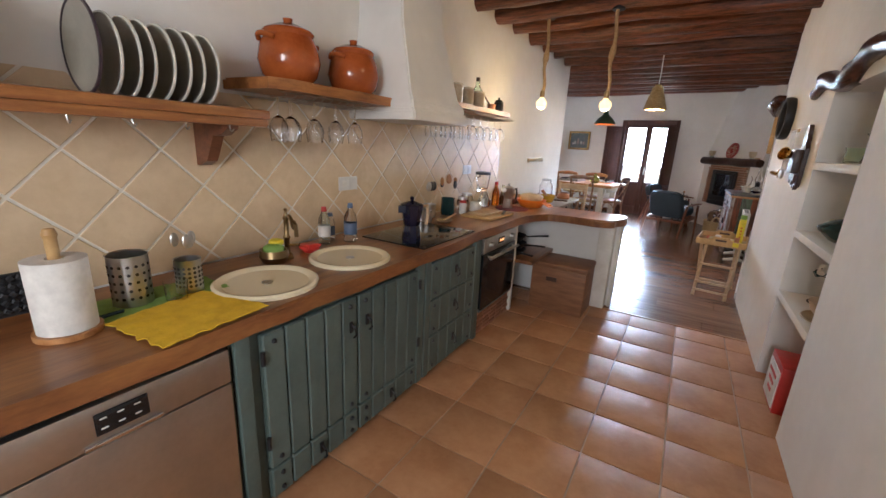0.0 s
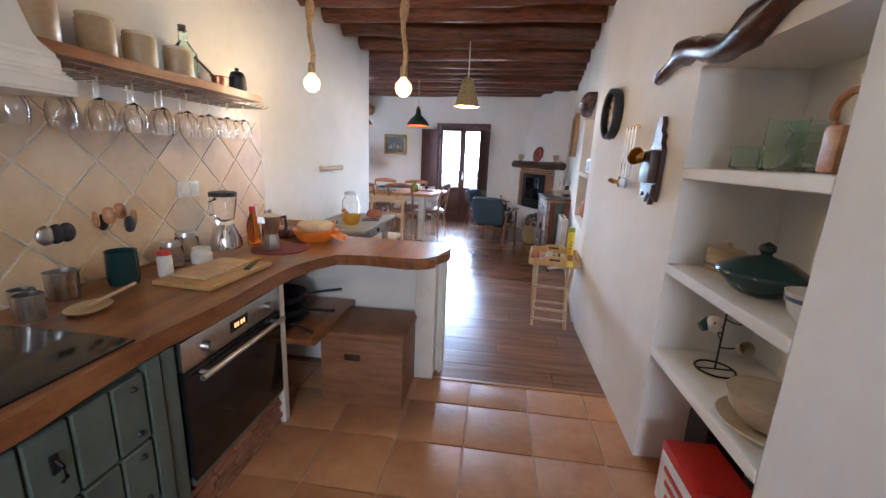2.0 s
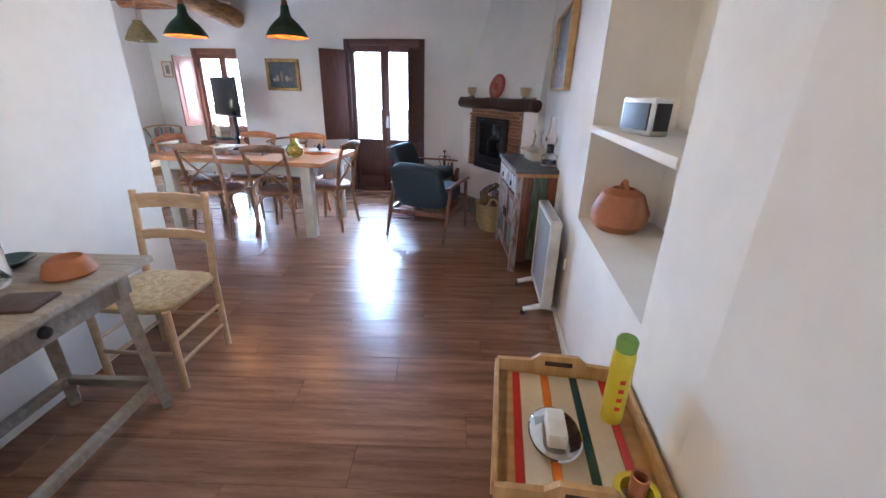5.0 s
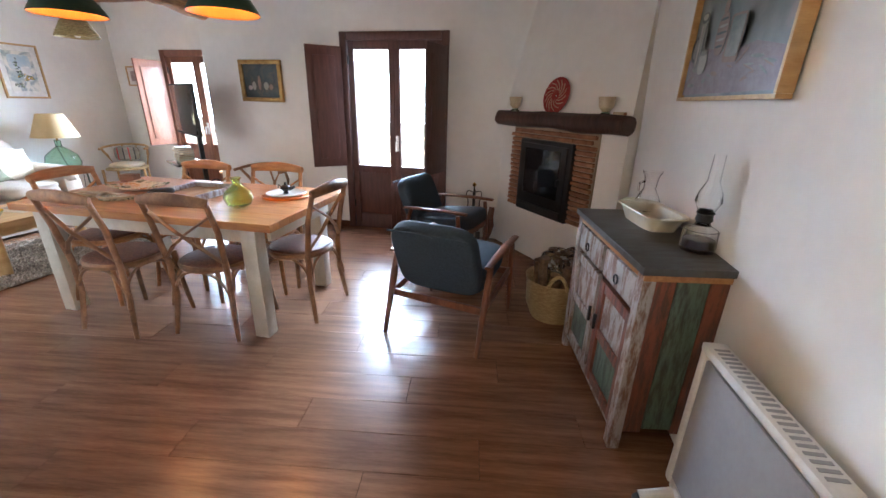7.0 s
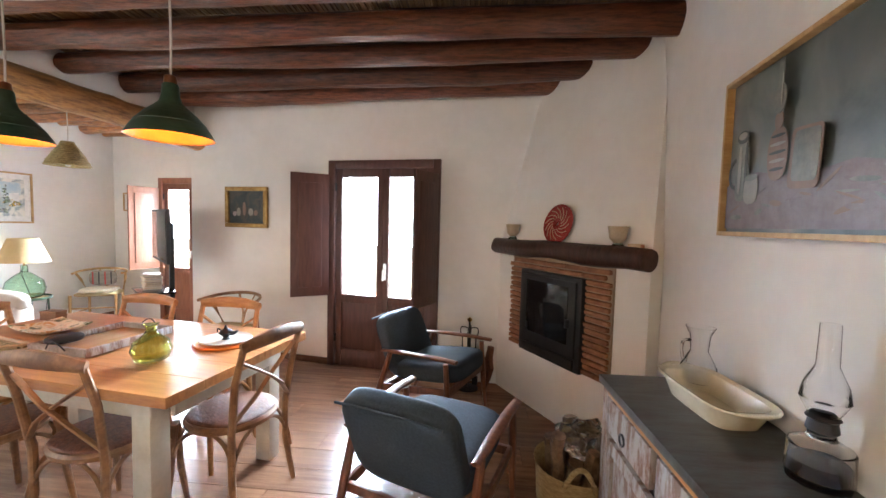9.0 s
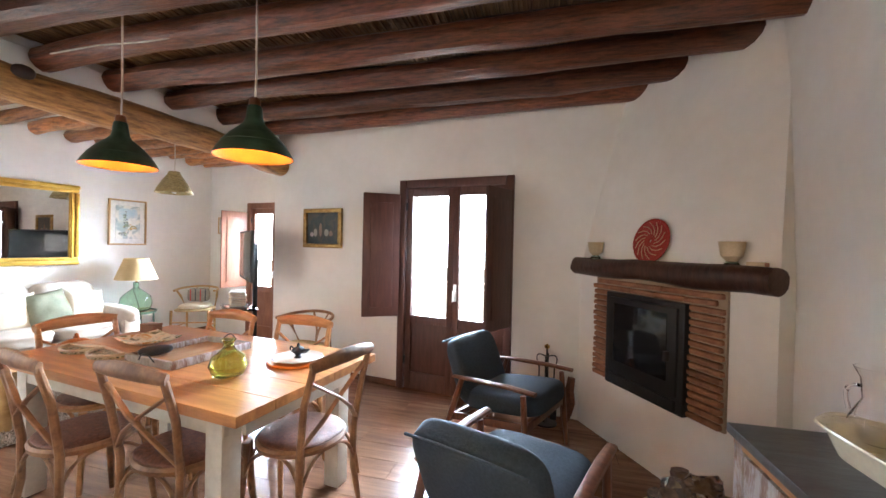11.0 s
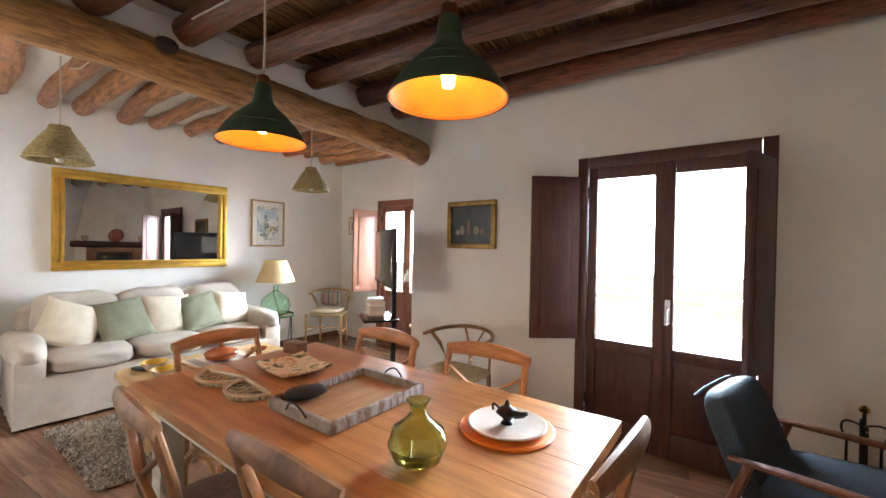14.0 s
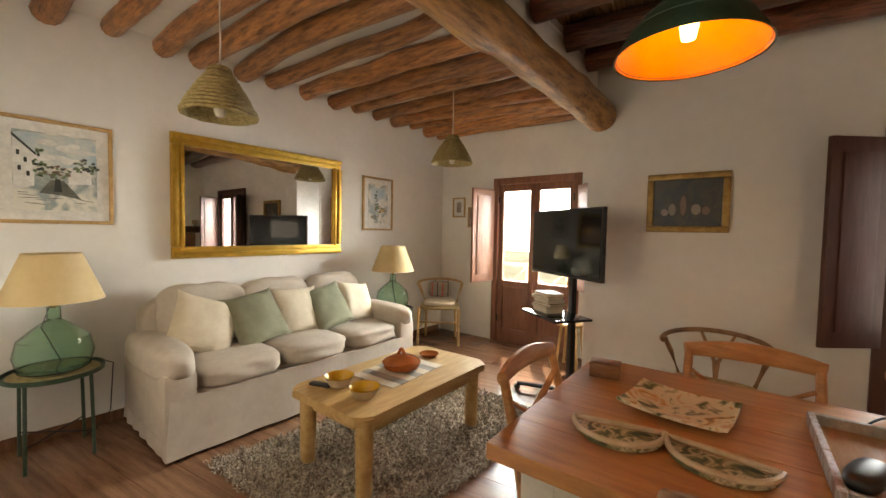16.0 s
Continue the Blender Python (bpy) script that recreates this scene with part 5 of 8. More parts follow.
def pendant(m, drop, kind, lab, group, tilt=0):
    l = thing("pendant_lamp", m, lab, "pendant lamp", group)
    bm = bm_new()
    tube(bm, [(0, 0, 0.2), (0.004, 0.003, drop * 0.5), (0, 0, drop)], 0.005, 6)
    part("cord", bm, CORD, l)
    if kind == "green":
        R = 0.192
        outer = [(0.030, 0.262), (0.036, 0.254), (0.040, 0.205), (0.050, 0.172), (0.078, 0.145), (0.112, 0.115), (0.148, 0.074), (0.174, 0.034), (R - 0.004, 0.008), (R, 0)]
        inner = [(0.030, 0.20), (0.047, 0.168), (0.075, 0.140), (0.109, 0.110), (0.145, 0.070), (0.171, 0.031), (R - 0.006, 0.002)]
        shade = part("shade", lathe(bm_new(), outer + [(R - 0.003, 0.001), (R - 0.01, 0.008)], 44), LAMP_GREEN, l)
        part("lining", lathe(bm_new(), inner, 44), LAMP_ORANGE, shade, "bright orange enamel lining")
        for rr_, zz in ((0.0805, 0.1435), (0.1135, 0.1140), (0.1495, 0.0730)):
            part("ridge", lathe(bm_new(), [(rr_, zz), (rr_ + 0.003, zz - 0.003), (rr_ + 0.0025, zz - 0.008), (rr_ - 0.001, zz - 0.006), (rr_, zz)], 44), LAMP_GREEN, shade)
        part("cap", lathe(bm_new(), [(0.020, 0.302), (0.026, 0.297), (0.030, 0.262), (0.020, 0.258)], 16), COPPER, l, "copper cap")
        part("bulb", lathe(bm_new(), [(0.012, 0.15), (0.018, 0.13), (0.024, 0.08), (0.018, 0.045), (0, 0.04)], 14), WARM_BULB, l, "lit warm bulb")
        p = m.translation
        point("pendant_light", (p.x, p.y, p.z + 0.02), 1.2, (1.0, 0.46, 0.13), 0.03)
    else:
        R, hh = (0.186, 0.235) if kind == "straw" else (0.125, 0.27)
        n, out_, in_ = (11, [], []) if kind == "straw" else (15, [], [])
        for i in range(n):
            for g, bulge in ((0.0, 0.0), (0.25, 0.006), (0.5, 0.009), (0.75, 0.006)):
                f = (i + g) / n
                rad = R * (1 - 0.72 * f ** 1.25) if kind == "straw" else R * (1 - 0.62 * f)
                out_.append((rad + bulge, hh * f))
                in_.append((rad - 0.008, hh * f))
        bm = lathe(bm_new(), out_ + in_[::-1] + out_[:1], 56)
        for q in bm.verts:
            a = math.atan2(q.co.y, q.co.x)
            band = int(q.co.z / hh * n + 0.01)
            k = 1 + (0.012 if kind == "straw" else 0.035) * math.sin(a * 14 + math.pi * band) + 0.03 * noise.noise(q.co * 18)
            q.co.x, q.co.y = q.co.x * k, q.co.y * k
            q.co.z += 0.006 * noise.noise(Vector((math.cos(a) * 2, math.sin(a) * 2, band)))
        part("shade", bm, RUSH if kind == "straw" else STRAW, l, "coiled woven shade")
        part("bulb", lathe(bm_new(), [(0.012, 0.09), (0.02, 0.07), (0.03, 0.03), (0.02, 0.0), (0, -0.005)], 14), WHITE_CERAMIC if kind == "straw" else WARM_BULB, l)
        part("ring_cap", cyl(bm_new(), (0, 0, hh), (0, 0, hh + 0.02), R * 0.34, R * 0.3), RUSH, l)
        if kind == "weave":
            p = m.translation
            point("woven_lamp_light", (p.x, p.y, p.z - 0.03), 9.0, (1.0, 0.68, 0.36), 0.03)
    return l


pendant(pose(-1.99, 8.30, 1.849), 0.90, "green", "green enamel pendant lamp with orange lining", "green pendants")
pendant(pose(-2.98, 8.215, 1.845), 0.90, "green", "green enamel pendant lamp over the table's end", "green pendants")
pendant(pose(-5.09, 7.84, 1.935), 0.75, "straw", "coiled straw pendant shade over the sofa", "straw pendants")
pendant(pose(-5.05, 9.83, 1.965), 0.72, "straw", "coiled straw pendant shade near the bay", "straw pendants")
pendant(pose(-0.67, 6.19, 1.90), 0.84, "weave", "tall woven cone pendant lamp", "")

# ---- east wall of the kitchen ----
W = K @ pose(1.75, 0, 0, 0, 0, -90)  # x towards the start of the walk, -y out of the wall
ck = thing("wall_clock", W @ pose(-1.17, 0, 1.69), "round black-rimmed wall clock with pale face", "clock")
CKM = pose(0, 0, 0, 90, 0, 0)
part("rim", lathe(bm_new(), [(0.125, 0.0), (0.155, 0.0), (0.162, 0.02), (0.158, 0.055), (0.147, 0.06), (0.135, 0.052), (0.13, 0.02), (0.125, 0.0)], 48), BLACK_IRON, ck, "", CKM)
face = part("dial", lathe(bm_new(), [(0.129, 0.0), (0.129, 0.018), (0, 0.018)], 48), STONEWARE, ck, "", CKM)
for hgt in range(1, 13):
    a = radians(90 - 30 * hgt)
    cu = bpy.data.curves.new("numeral", "FONT")
    cu.body, cu.size, cu.align_x, cu.align_y, cu.extrude = str(hgt), 0.036, "CENTER", "CENTER", 0.001
    tmp = bpy.data.objects.new("numeral", cu)
    scene.collection.objects.link(tmp)
    me = bpy.data.meshes.new_from_object(tmp.evaluated_get(bpy.context.evaluated_depsgraph_get()))
    bpy.data.objects.remove(tmp)
    me.materials.clear()
    me.materials.append(BLACK_PLASTIC)
    o = new("numeral", me)
    o.parent = ck
    o.matrix_basis = pose(0.102 * math.cos(a), -0.0195, 0.102 * math.sin(a), 90, 0, 0)
for ang, ln, w in ((128, 0.058, 0.008), (92, 0.085, 0.005)):
    a = radians(ang)
    bm = box(bm_new(), (ln / 2 * math.cos(a), -0.023, ln / 2 * math.sin(a)), (ln, 0.002, w), ry=-ang)
    part("hand_hour" if w > 0.006 else "hand_minute", bm, BLACK_PLASTIC, ck)

sr = thing("utensil_rail", W @ pose(-0.705, 0, 1.575), "rail with hanging steel and brass ladles", "utensil rail")
part("bar", box(bm_new(), (0, -0.02, 0), (0.20, 0.012, 0.02), bevel=0.003), AGED_BRASS, sr)
for i in range(4):
    x = -0.075 + 0.05 * i
    bm = bm_new()
    tube(bm, [(x, -0.03, 0.0), (x, -0.032, -0.12), (x, -0.03, -0.15), (x, -0.035, -0.27)], [0.005, 0.006, 0.009, 0.005], 8)
    u = part("ladle", bm, CHROME, sr)
    bm = pillow(bm_new(), (x - 0.006, -0.048 - 0.02 * (i < 1), -0.30), (0.055, 0.024, 0.062), n=8, power=2.1, rx=0 if i else 70, ry=10 * i - 15)
    part("bowl", bm, BRASS if i < 2 else STEEL, u, "brass ladle bowl" if i < 2 else "")
gr = thing("carved_spoon_board", W @ pose(-0.335, 0, 1.40), "dark carved wooden board with brass mortar", "wall board")
part("backboard", slab(bm_new(), [(-0.05, -0.20), (-0.02, -0.17), (0.0, -0.21), (0.03, -0.17), (0.06, -0.19), (0.075, -0.12), (0.075, 0.05), (0.05, 0.08), (0.06, 0.11), (0.035, 0.13), (0.04, 0.17), (0.02, 0.195), (-0.015, 0.195), (-0.03, 0.17), (-0.02, 0.135), (-0.045, 0.11), (-0.035, 0.08), (-0.07, 0.05), (-0.075, -0.13)], 0.002, 0.024), DARK_WOOD, gr, "", pose(0, 0, 0, 90, 0, 0))
part("shelf", box(bm_new(), (0.01, -0.045, -0.03), (0.125, 0.045, 0.15), bevel=0.012), DARK_WOOD, gr)
part("apron", slab(bm_new(), [(-0.08, 0), (0.08, 0), (0.07, -0.05), (0.04, -0.035), (0.02, -0.07), (-0.02, -0.035), (-0.05, -0.06)], 0.03, 0.045), DARK_WOOD, gr, "scalloped dark apron", pose(0, 0, -0.11, 90, 0, 0))
bm = lathe(bm_new(), [(0.014, 0), (0.024, 0.01), (0.036, 0.04), (0.042, 0.056), (0.037, 0.054), (0.024, 0.016), (0, 0.012)], 24)
part("mortar", bm, BRASS, gr, "shiny brass mortar", pose(-0.02, -0.07, 0.005, 78, 0, 38))

bm = bm_new()
pts = [Vector((-0.02, v, 1.80 + 0.03 * math.sin(v * 9) + 0.10 * max(0, -v - 0.2))) for v in [0.46 - 0.07 * k for k in range(20)]]
tube(bm, pts, [0.022 + 0.03 * min(1, k / 4) + 0.008 * math.sin(k * 1.9) for k in range(20)], 16, 0.85)
for q in bm.verts:
    q.co += Vector((noise.noise(q.co * 12), noise.noise(q.co * 12 + Vector((7, 0, 0))), noise.noise(q.co * 12 + Vector((0, 7, 0))))) * 0.012
root = solid("lintel_root", bm, DRIFT, "polished twisted dark root above the shelves", "root", m=K @ pose(1.755, 0, 0))

# things in the open shelves
def vase_thing(name, u, v, z, prof, mtl, lab, cat, n=28):
    return solid(name, lathe(bm_new(), prof, n), mtl, lab, cat, "", K @ pose(u, v, z))


Z1, Z2, Z3 = 1.374, 0.974, 0.586
vase_thing("glass_jar", 1.93, -0.20, Z1, [(0.055, 0), (0.06, 0.01), (0.055, 0.06), (0.045, 0.075), (0.055, 0.09), (0.055, 0.17), (0.052, 0.17), (0.051, 0.09), (0.042, 0.076), (0.051, 0.06), (0.05, 0.01), (0, 0.008)], AQUA_GLASS, "tall recycled green glass jar on the shelf", "jar")
vase_thing("glass_jar", 1.86, -0.13, Z1, [(0.04, 0), (0.045, 0.01), (0.04, 0.06), (0.045, 0.08), (0.042, 0.08), (0.037, 0.06), (0.04, 0.012), (0, 0.008)], AQUA_GLASS, "small recycled green glass jar", "jar")
vase_thing("glass_vase", 1.88, -0.37, Z1, [(0.055, 0), (0.06, 0.008), (0.035, 0.05), (0.05, 0.085), (0.035, 0.11), (0.06, 0.14), (0.057, 0.14), (0.032, 0.11), (0.046, 0.085), (0.031, 0.05), (0.05, 0.012), (0, 0.008)], AQUA_GLASS, "waisted recycled green glass vase", "vase")
ir = thing("wooden_clamp", K @ pose(1.86, -0.53, Z1), "old brown wooden ring-handled tool", "wooden tool")
part("block", box(bm_new(), (0, 0, 0.06), (0.07, 0.06, 0.12), bevel=0.012), HONEY, ir)
bm = bm_new()
tube(bm, [(0.0, 0.055 * math.cos(k * math.tau / 20), 0.155 + 0.05 * math.sin(k * math.tau / 20)) for k in range(21)], 0.011, 8)
part("ring", bm, HONEY, ir)
tu = thing("tureen", K @ pose(1.885, -0.31, Z2), "dark teal glazed tureen with lid", "tureen")
part("bowl", lathe(bm_new(), [(0.05, 0), (0.075, 0.012), (0.125, 0.062), (0.128, 0.072), (0.0, 0.072)], 36), TEAL_GLAZE, tu)
part("lid", lathe(bm_new(), [(0.131, 0.072), (0.128, 0.08), (0.075, 0.115), (0.02, 0.13), (0.014, 0.137), (0.024, 0.15), (0.022, 0.165), (0, 0.178)], 36), TEAL_GLAZE, tu)
cr = thing("biscuit_jar", K @ pose(1.935, -0.005, Z2), "beige lidded pot with dark bands", "jar")
part("body", lathe(bm_new(), [(0.06, 0), (0.067, 0.01), (0.067, 0.065), (0.06, 0.075)], 28), STONEWARE, cr)
part("band", lathe(bm_new(), [(0.068, 0.02), (0.069, 0.03), (0.068, 0.032), (0.066, 0.03), (0.068, 0.02)], 28), BLUE_BAND, cr)
part("lid", lathe(bm_new(), [(0.07, 0.075), (0.06, 0.088), (0.012, 0.10), (0.014, 0.115), (0, 0.12)], 28), STONEWARE, cr)
bw = thing("bowl", K @ pose(1.87, -0.56, Z2), "cream bowl with blue bands", "bowl")
part("body", lathe(bm_new(), [(0.035, 0), (0.055, 0.03), (0.07, 0.085), (0.066, 0.085), (0.05, 0.03), (0, 0.01)], 28), WHITE_CERAMIC, bw)
part("band", lathe(bm_new(), [(0.066, 0.06), (0.0695, 0.072), (0.068, 0.072), (0.064, 0.06), (0.066, 0.06)], 28), BLUE_BAND, bw)
wr = thing("cup_stand", K @ pose(1.92, -0.115, Z3), "iron wire stand hung with small cups", "cup stand")
bm = bm_new()
tube(bm, [(0.07 * math.cos(k * math.tau / 20), 0.07 * math.sin(k * math.tau / 20), 0.006) for k in range(21)], 0.004, 6)
tube(bm, [(0, 0, 0.006), (0, 0, 0.25)], 0.004, 6)
for k in range(5):
    a = k * 1.26
    tube(bm, curve((0, 0, 0.10 + 0.03 * k), (0.08 * math.cos(a), 0.08 * math.sin(a), 0.09 + 0.03 * k), (0.075 * math.cos(a), 0.075 * math.sin(a), 0.13 + 0.03 * k)), 0.003, 6)
tube(bm, [(-0.07, 0, 0.006), (0.07, 0, 0.006)], 0.003, 6)
part("wire_frame", bm, BLACK_IRON, wr)
for k, mt in ((0, STONEWARE), (2, TEAL_GLAZE), (3, WHITE_CERAMIC)):
    a = k * 1.26
    part("cup", lathe(bm_new(), [(0.018, 0), (0.028, 0.045), (0.026, 0.045), (0.016, 0.004), (0, 0.004)], 18), mt, wr, "", pose(0.075 * math.cos(a), 0.075 * math.sin(a), 0.10 + 0.03 * k, 60, 0, 50 * k))
solid("serving_plate", lathe(bm_new(), [(0.07, 0), (0.15, 0.020), (0.146, 0.025), (0.07, 0.006), (0, 0.006)], 40), STONEWARE, "wide brown-rimmed serving plate under a bowl", "plate", "", K @ pose(1.90, -0.48, Z3 + 0.001))
sbw = thing("salad_bowl", K @ pose(1.90, -0.48, Z3 + 0.009), "wide cream salad bowl with brown outside", "bowl")
part("shell", lathe(bm_new(), [(0.055, 0), (0.08, 0.012), (0.118, 0.055), (0.132, 0.10), (0.128, 0.101)], 40), STONEWARE, sbw)
part("lining", lathe(bm_new(), [(0.128, 0.1015), (0.113, 0.056), (0.075, 0.017), (0, 0.012)], 40), WHITE_CERAMIC, sbw, "glossy cream lining")
bx = thing("wine_box", K @ pose(1.86, -0.30, 0), "red and white cardboard drinks box", "box")
part("carton", box(bm_new(), (0, 0, 0.14), (0.20, 0.28, 0.28), bevel=0.004), RED, bx)
part("front_panel", box(bm_new(), (-0.102, 0, 0.13), (0.006, 0.25, 0.22), bevel=0.002), PAPER, bx, "white printed front")
bm = bm_new()
for k in range(3):
    box(bm, (-0.1065, 0.0, 0.19 - 0.05 * k), (0.003, 0.16 - 0.04 * k, 0.02))
part("print", bm, RED, bx)
solid("stock_pot", lathe(bm_new(), [(0.09, 0), (0.10, 0.01), (0.10, 0.17), (0.104, 0.175), (0.096, 0.17), (0.09, 0.01), (0, 0.01)], 30), STONEWARE, "cream metal pot under the shelf", "pot", m=K @ pose(1.98, -0.5, 0.0))
solid("dark_case", box(bm_new(), (0, 0, 0.22), (0.18, 0.16, 0.44), bevel=0.015), BLACK_PLASTIC, "dark upright case under the shelf", "case", m=K @ pose(2.02, -0.06, 0))

# ---- hallway ----
st = thing("farm_table", K @ pose(0, 0, 0), "small grey-washed wooden table with drawer", "table")
TU0, TU1, TV0, TV1, TZ = -0.60, -0.05, 1.44, 2.45, 0.74
part("tabletop", box(bm_new(), ((TU0 + TU1) / 2, (TV0 + TV1) / 2, TZ - 0.014), (TU1 - TU0, TV1 - TV0, 0.028), bevel=0.006), GREY_WOOD, st)
part("apron", box(bm_new(), ((TU0 + TU1) / 2 - 0.01, (TV0 + TV1) / 2, TZ - 0.085), (TU1 - TU0 - 0.12, TV1 - TV0 - 0.14, 0.11), bevel=0.004), GREY_WOOD, st)
dr = part("drawer_front", box(bm_new(), (TU1 - 0.062, TV0 + 0.55, TZ - 0.085), (0.016, 0.36, 0.09), bevel=0.004), GREY_WOOD, st)
part("cup_pull", lathe(bm_new(), [(0.022, 0), (0.02, 0.012), (0.008, 0.02), (0, 0.02)], 16), BLACK_IRON, dr, "", pose(TU1 - 0.054, TV0 + 0.55, TZ - 0.085, 0, 90, 0))
for sv, v in ((-1, TV0 + 0.12), (1, TV1 - 0.12)):
    for su, u in ((-1, TU0 + 0.09), (1, TU1 - 0.09)):
        bm = bm_new()
        tube(bm, [(u + su * 0.035, v + sv * 0.04, 0.0), (u, v, TZ - 0.03)], [0.03, 0.036], 4)
        part("leg", bm, GREY_WOOD, st)
    part("stretcher", box(bm_new(), ((TU0 + TU1) / 2, v + sv * 0.03, 0.14), (TU1 - TU0 - 0.16, 0.03, 0.04), bevel=0.004), GREY_WOOD, st)
for u in (TU0 + 0.07, TU1 - 0.07):
    part("stretcher", box(bm_new(), (u, (TV0 + TV1) / 2, 0.14), (0.03, TV1 - TV0 - 0.18, 0.045), bevel=0.004), GREY_WOOD, st)
gj = thing("water_dispenser", K @ pose(-0.42, 2.12, TZ), "large clear glass clip-top jar on the table", "jar")
part("jar", lathe(bm_new(), [(0.075, 0), (0.085, 0.015), (0.085, 0.16), (0.06, 0.20), (0.058, 0.225), (0.054, 0.225), (0.056, 0.20), (0.08, 0.16), (0.08, 0.018), (0, 0.014)], 28), GLASS, gj)
part("lid", lathe(bm_new(), [(0.062, 0.226), (0.062, 0.245), (0.03, 0.255), (0, 0.255)], 24), STEEL, gj)
mo = thing("mortar_bowl", K @ pose(-0.27, 1.72, TZ), "yellow glazed mortar with wooden pestle", "mortar")
part("bowl", lathe(bm_new(), [(0.055, 0), (0.07, 0.02), (0.088, 0.09), (0.082, 0.09), (0.062, 0.025), (0, 0.015)], 28), YELLOW_GLAZE, mo)
bm = bm_new()
tube(bm, [(0.02, 0.02, 0.03), (-0.04, -0.02, 0.11), (-0.065, -0.035, 0.14)], [0.02, 0.015, 0.021], 12)
part("pestle", bm, HONEY, mo)
solid("terracotta_bowl", lathe(bm_new(), [(0.075, 0), (0.085, 0.012), (0.07, 0.055), (0.05, 0.07), (0.045, 0.06), (0, 0.05)], 28), RAW_CLAY, "upturned terracotta bowl on the table", "bowl", m=K @ pose(-0.22, 2.25, TZ))
solid("slate_coaster", box(bm_new(), (0, 0, 0.006), (0.16, 0.13, 0.012), bevel=0.003), DARK_WOOD, "dark flat coaster on the table", "coaster", m=K @ pose(-0.18, 2.02, TZ, 0, 0, 10))
solid("ashtray", lathe(bm_new(), [(0.04, 0), (0.045, 0.03), (0.038, 0.03), (0.034, 0.008), (0, 0.008)], 20), GLASS, "small clear glass dish on the table", "dish", m=K @ pose(-0.42, 1.66, TZ))
solid("glass_plate", lathe(bm_new(), [(0.03, 0), (0.08, 0.03), (0.076, 0.032), (0.03, 0.006), (0, 0.006)], 24), TEAL_GLAZE, "dark shallow bowl against the wall", "bowl", m=K @ pose(-0.5, 2.3, TZ))


def rush_chair(m, lab):
    c = thing("rush_chair", m, lab, "chair", "hallway chairs")
    for x in (-0.19, 0.19):
        bm = bm_new()
        tube(bm, [(x, -0.19, 0), (x, -0.19, 0.45), (x * 1.02, -0.24, 0.90)], [0.017, 0.019, 0.017], 10)
        part("leg", bm, PALE_WOOD, c)
        bm = bm_new()
        tube(bm, [(x, 0.19, 0), (x, 0.19, 0.44)], 0.018, 10)
        part("leg", bm, PALE_WOOD, c)
        for z in (0.14, 0.27):
            part("stretcher", tube(bm_new(), [(x, -0.19, z), (x, 0.19, z)], 0.01, 8), PALE_WOOD, c)
    for y in (-0.19, 0.19):
        part("stretcher", tube(bm_new(), [(-0.19, y, 0.2), (0.19, y, 0.2)], 0.01, 8), PALE_WOOD, c)
    part("seat", pillow(bm_new(), (0, 0, 0.445), (0.43, 0.43, 0.045), power=5, n=8), STRAW, c, "woven straw seat")
    for z, h in ((0.84, 0.075), (0.66, 0.05)):
        bm = bm_new()
        pts = curve((-0.195, -0.215 - (z - 0.66) * 0.12, z), (0, -0.25 - (z - 0.66) * 0.12, z + 0.02), (0.195, -0.215 - (z - 0.66) * 0.12, z), 8)
        for a, b in zip(pts, pts[1:]):
            mid_ = (a + b) / 2
            box(bm, tuple(mid_), ((b - a).length + 0.003, 0.02, h), rz=math.degrees(math.atan2(b.y - a.y, b.x - a.x)))
        part("back_slat", bm, PALE_WOOD, c)


rush_chair(K @ pose(-0.33, 1.24, 0, 0, 0, 0), "pale wooden chair with straw seat by the bar")
rush_chair(K @ pose(-0.27, 2.68, 0, 0, 0, 178), "pale wooden chair with straw seat at the table's far end")

tt = thing("tray_table", E @ pose(0.14, 0.22, 0, 0, 0, 0), "folding tray table with striped tray", "tray table")
for y in (-0.15, 0.15):
    for a, b in ((-0.25, 0.22), (0.25, -0.22)):
        yy = y * (0.9 if a < 0 else 1.0)
        bm = bm_new()
        tube(bm, [(a, yy, 0), (b, yy, 0.53)], 0.015, 4)
        part("leg", bm, PALE_WOOD, tt)
for a, z in ((-0.22, 0.06), (0.22, 0.06), (-0.16, 0.13), (-0.03, 0.29)):
    part("stretcher", box(bm_new(), (a, 0, z), (0.02, 0.29, 0.02), bevel=0.003), PALE_WOOD, tt)
tray = part("tray", box(bm_new(), (0, 0, 0.538), (0.46, 0.40, 0.012), bevel=0.002), PINE, tt)
for x, l in ((-0.235, 1), (0.235, 1)):
    bm = slab(bm_new(), [(-0.20, 0), (0.20, 0), (0.20, 0.045), (0.09, 0.05), (0.06, 0.075), (-0.06, 0.075), (-0.09, 0.05), (-0.20, 0.045)], -0.008, 0.008)
    part("tray_side", bm, PINE, tray, "", pose(x, 0, 0.545, 90, 0, 90))
    part("grip_slot", box(bm_new(), (x, 0, 0.59), (0.0185, 0.09, 0.02), bevel=0.004), DARK_WOOD, tray)
for y in (-0.20, 0.20):
    part("tray_side", box(bm_new(), (0, y, 0.567), (0.46, 0.014, 0.045), bevel=0.003), PINE, tray)
for i, mt in enumerate((RED, CREAM_CLOTH, TEAL_GLAZE, CREAM_CLOTH, LAMP_ORANGE, CREAM_CLOTH, RED)):
    part("stripe", box(bm_new(), (0, -0.14 + 0.046 * i, 0.546), (0.44, 0.022 if mt is not CREAM_CLOTH else 0.066, 0.0025 + 0.001 * (mt is not CREAM_CLOTH))), mt, tray, "coloured cloth stripe")
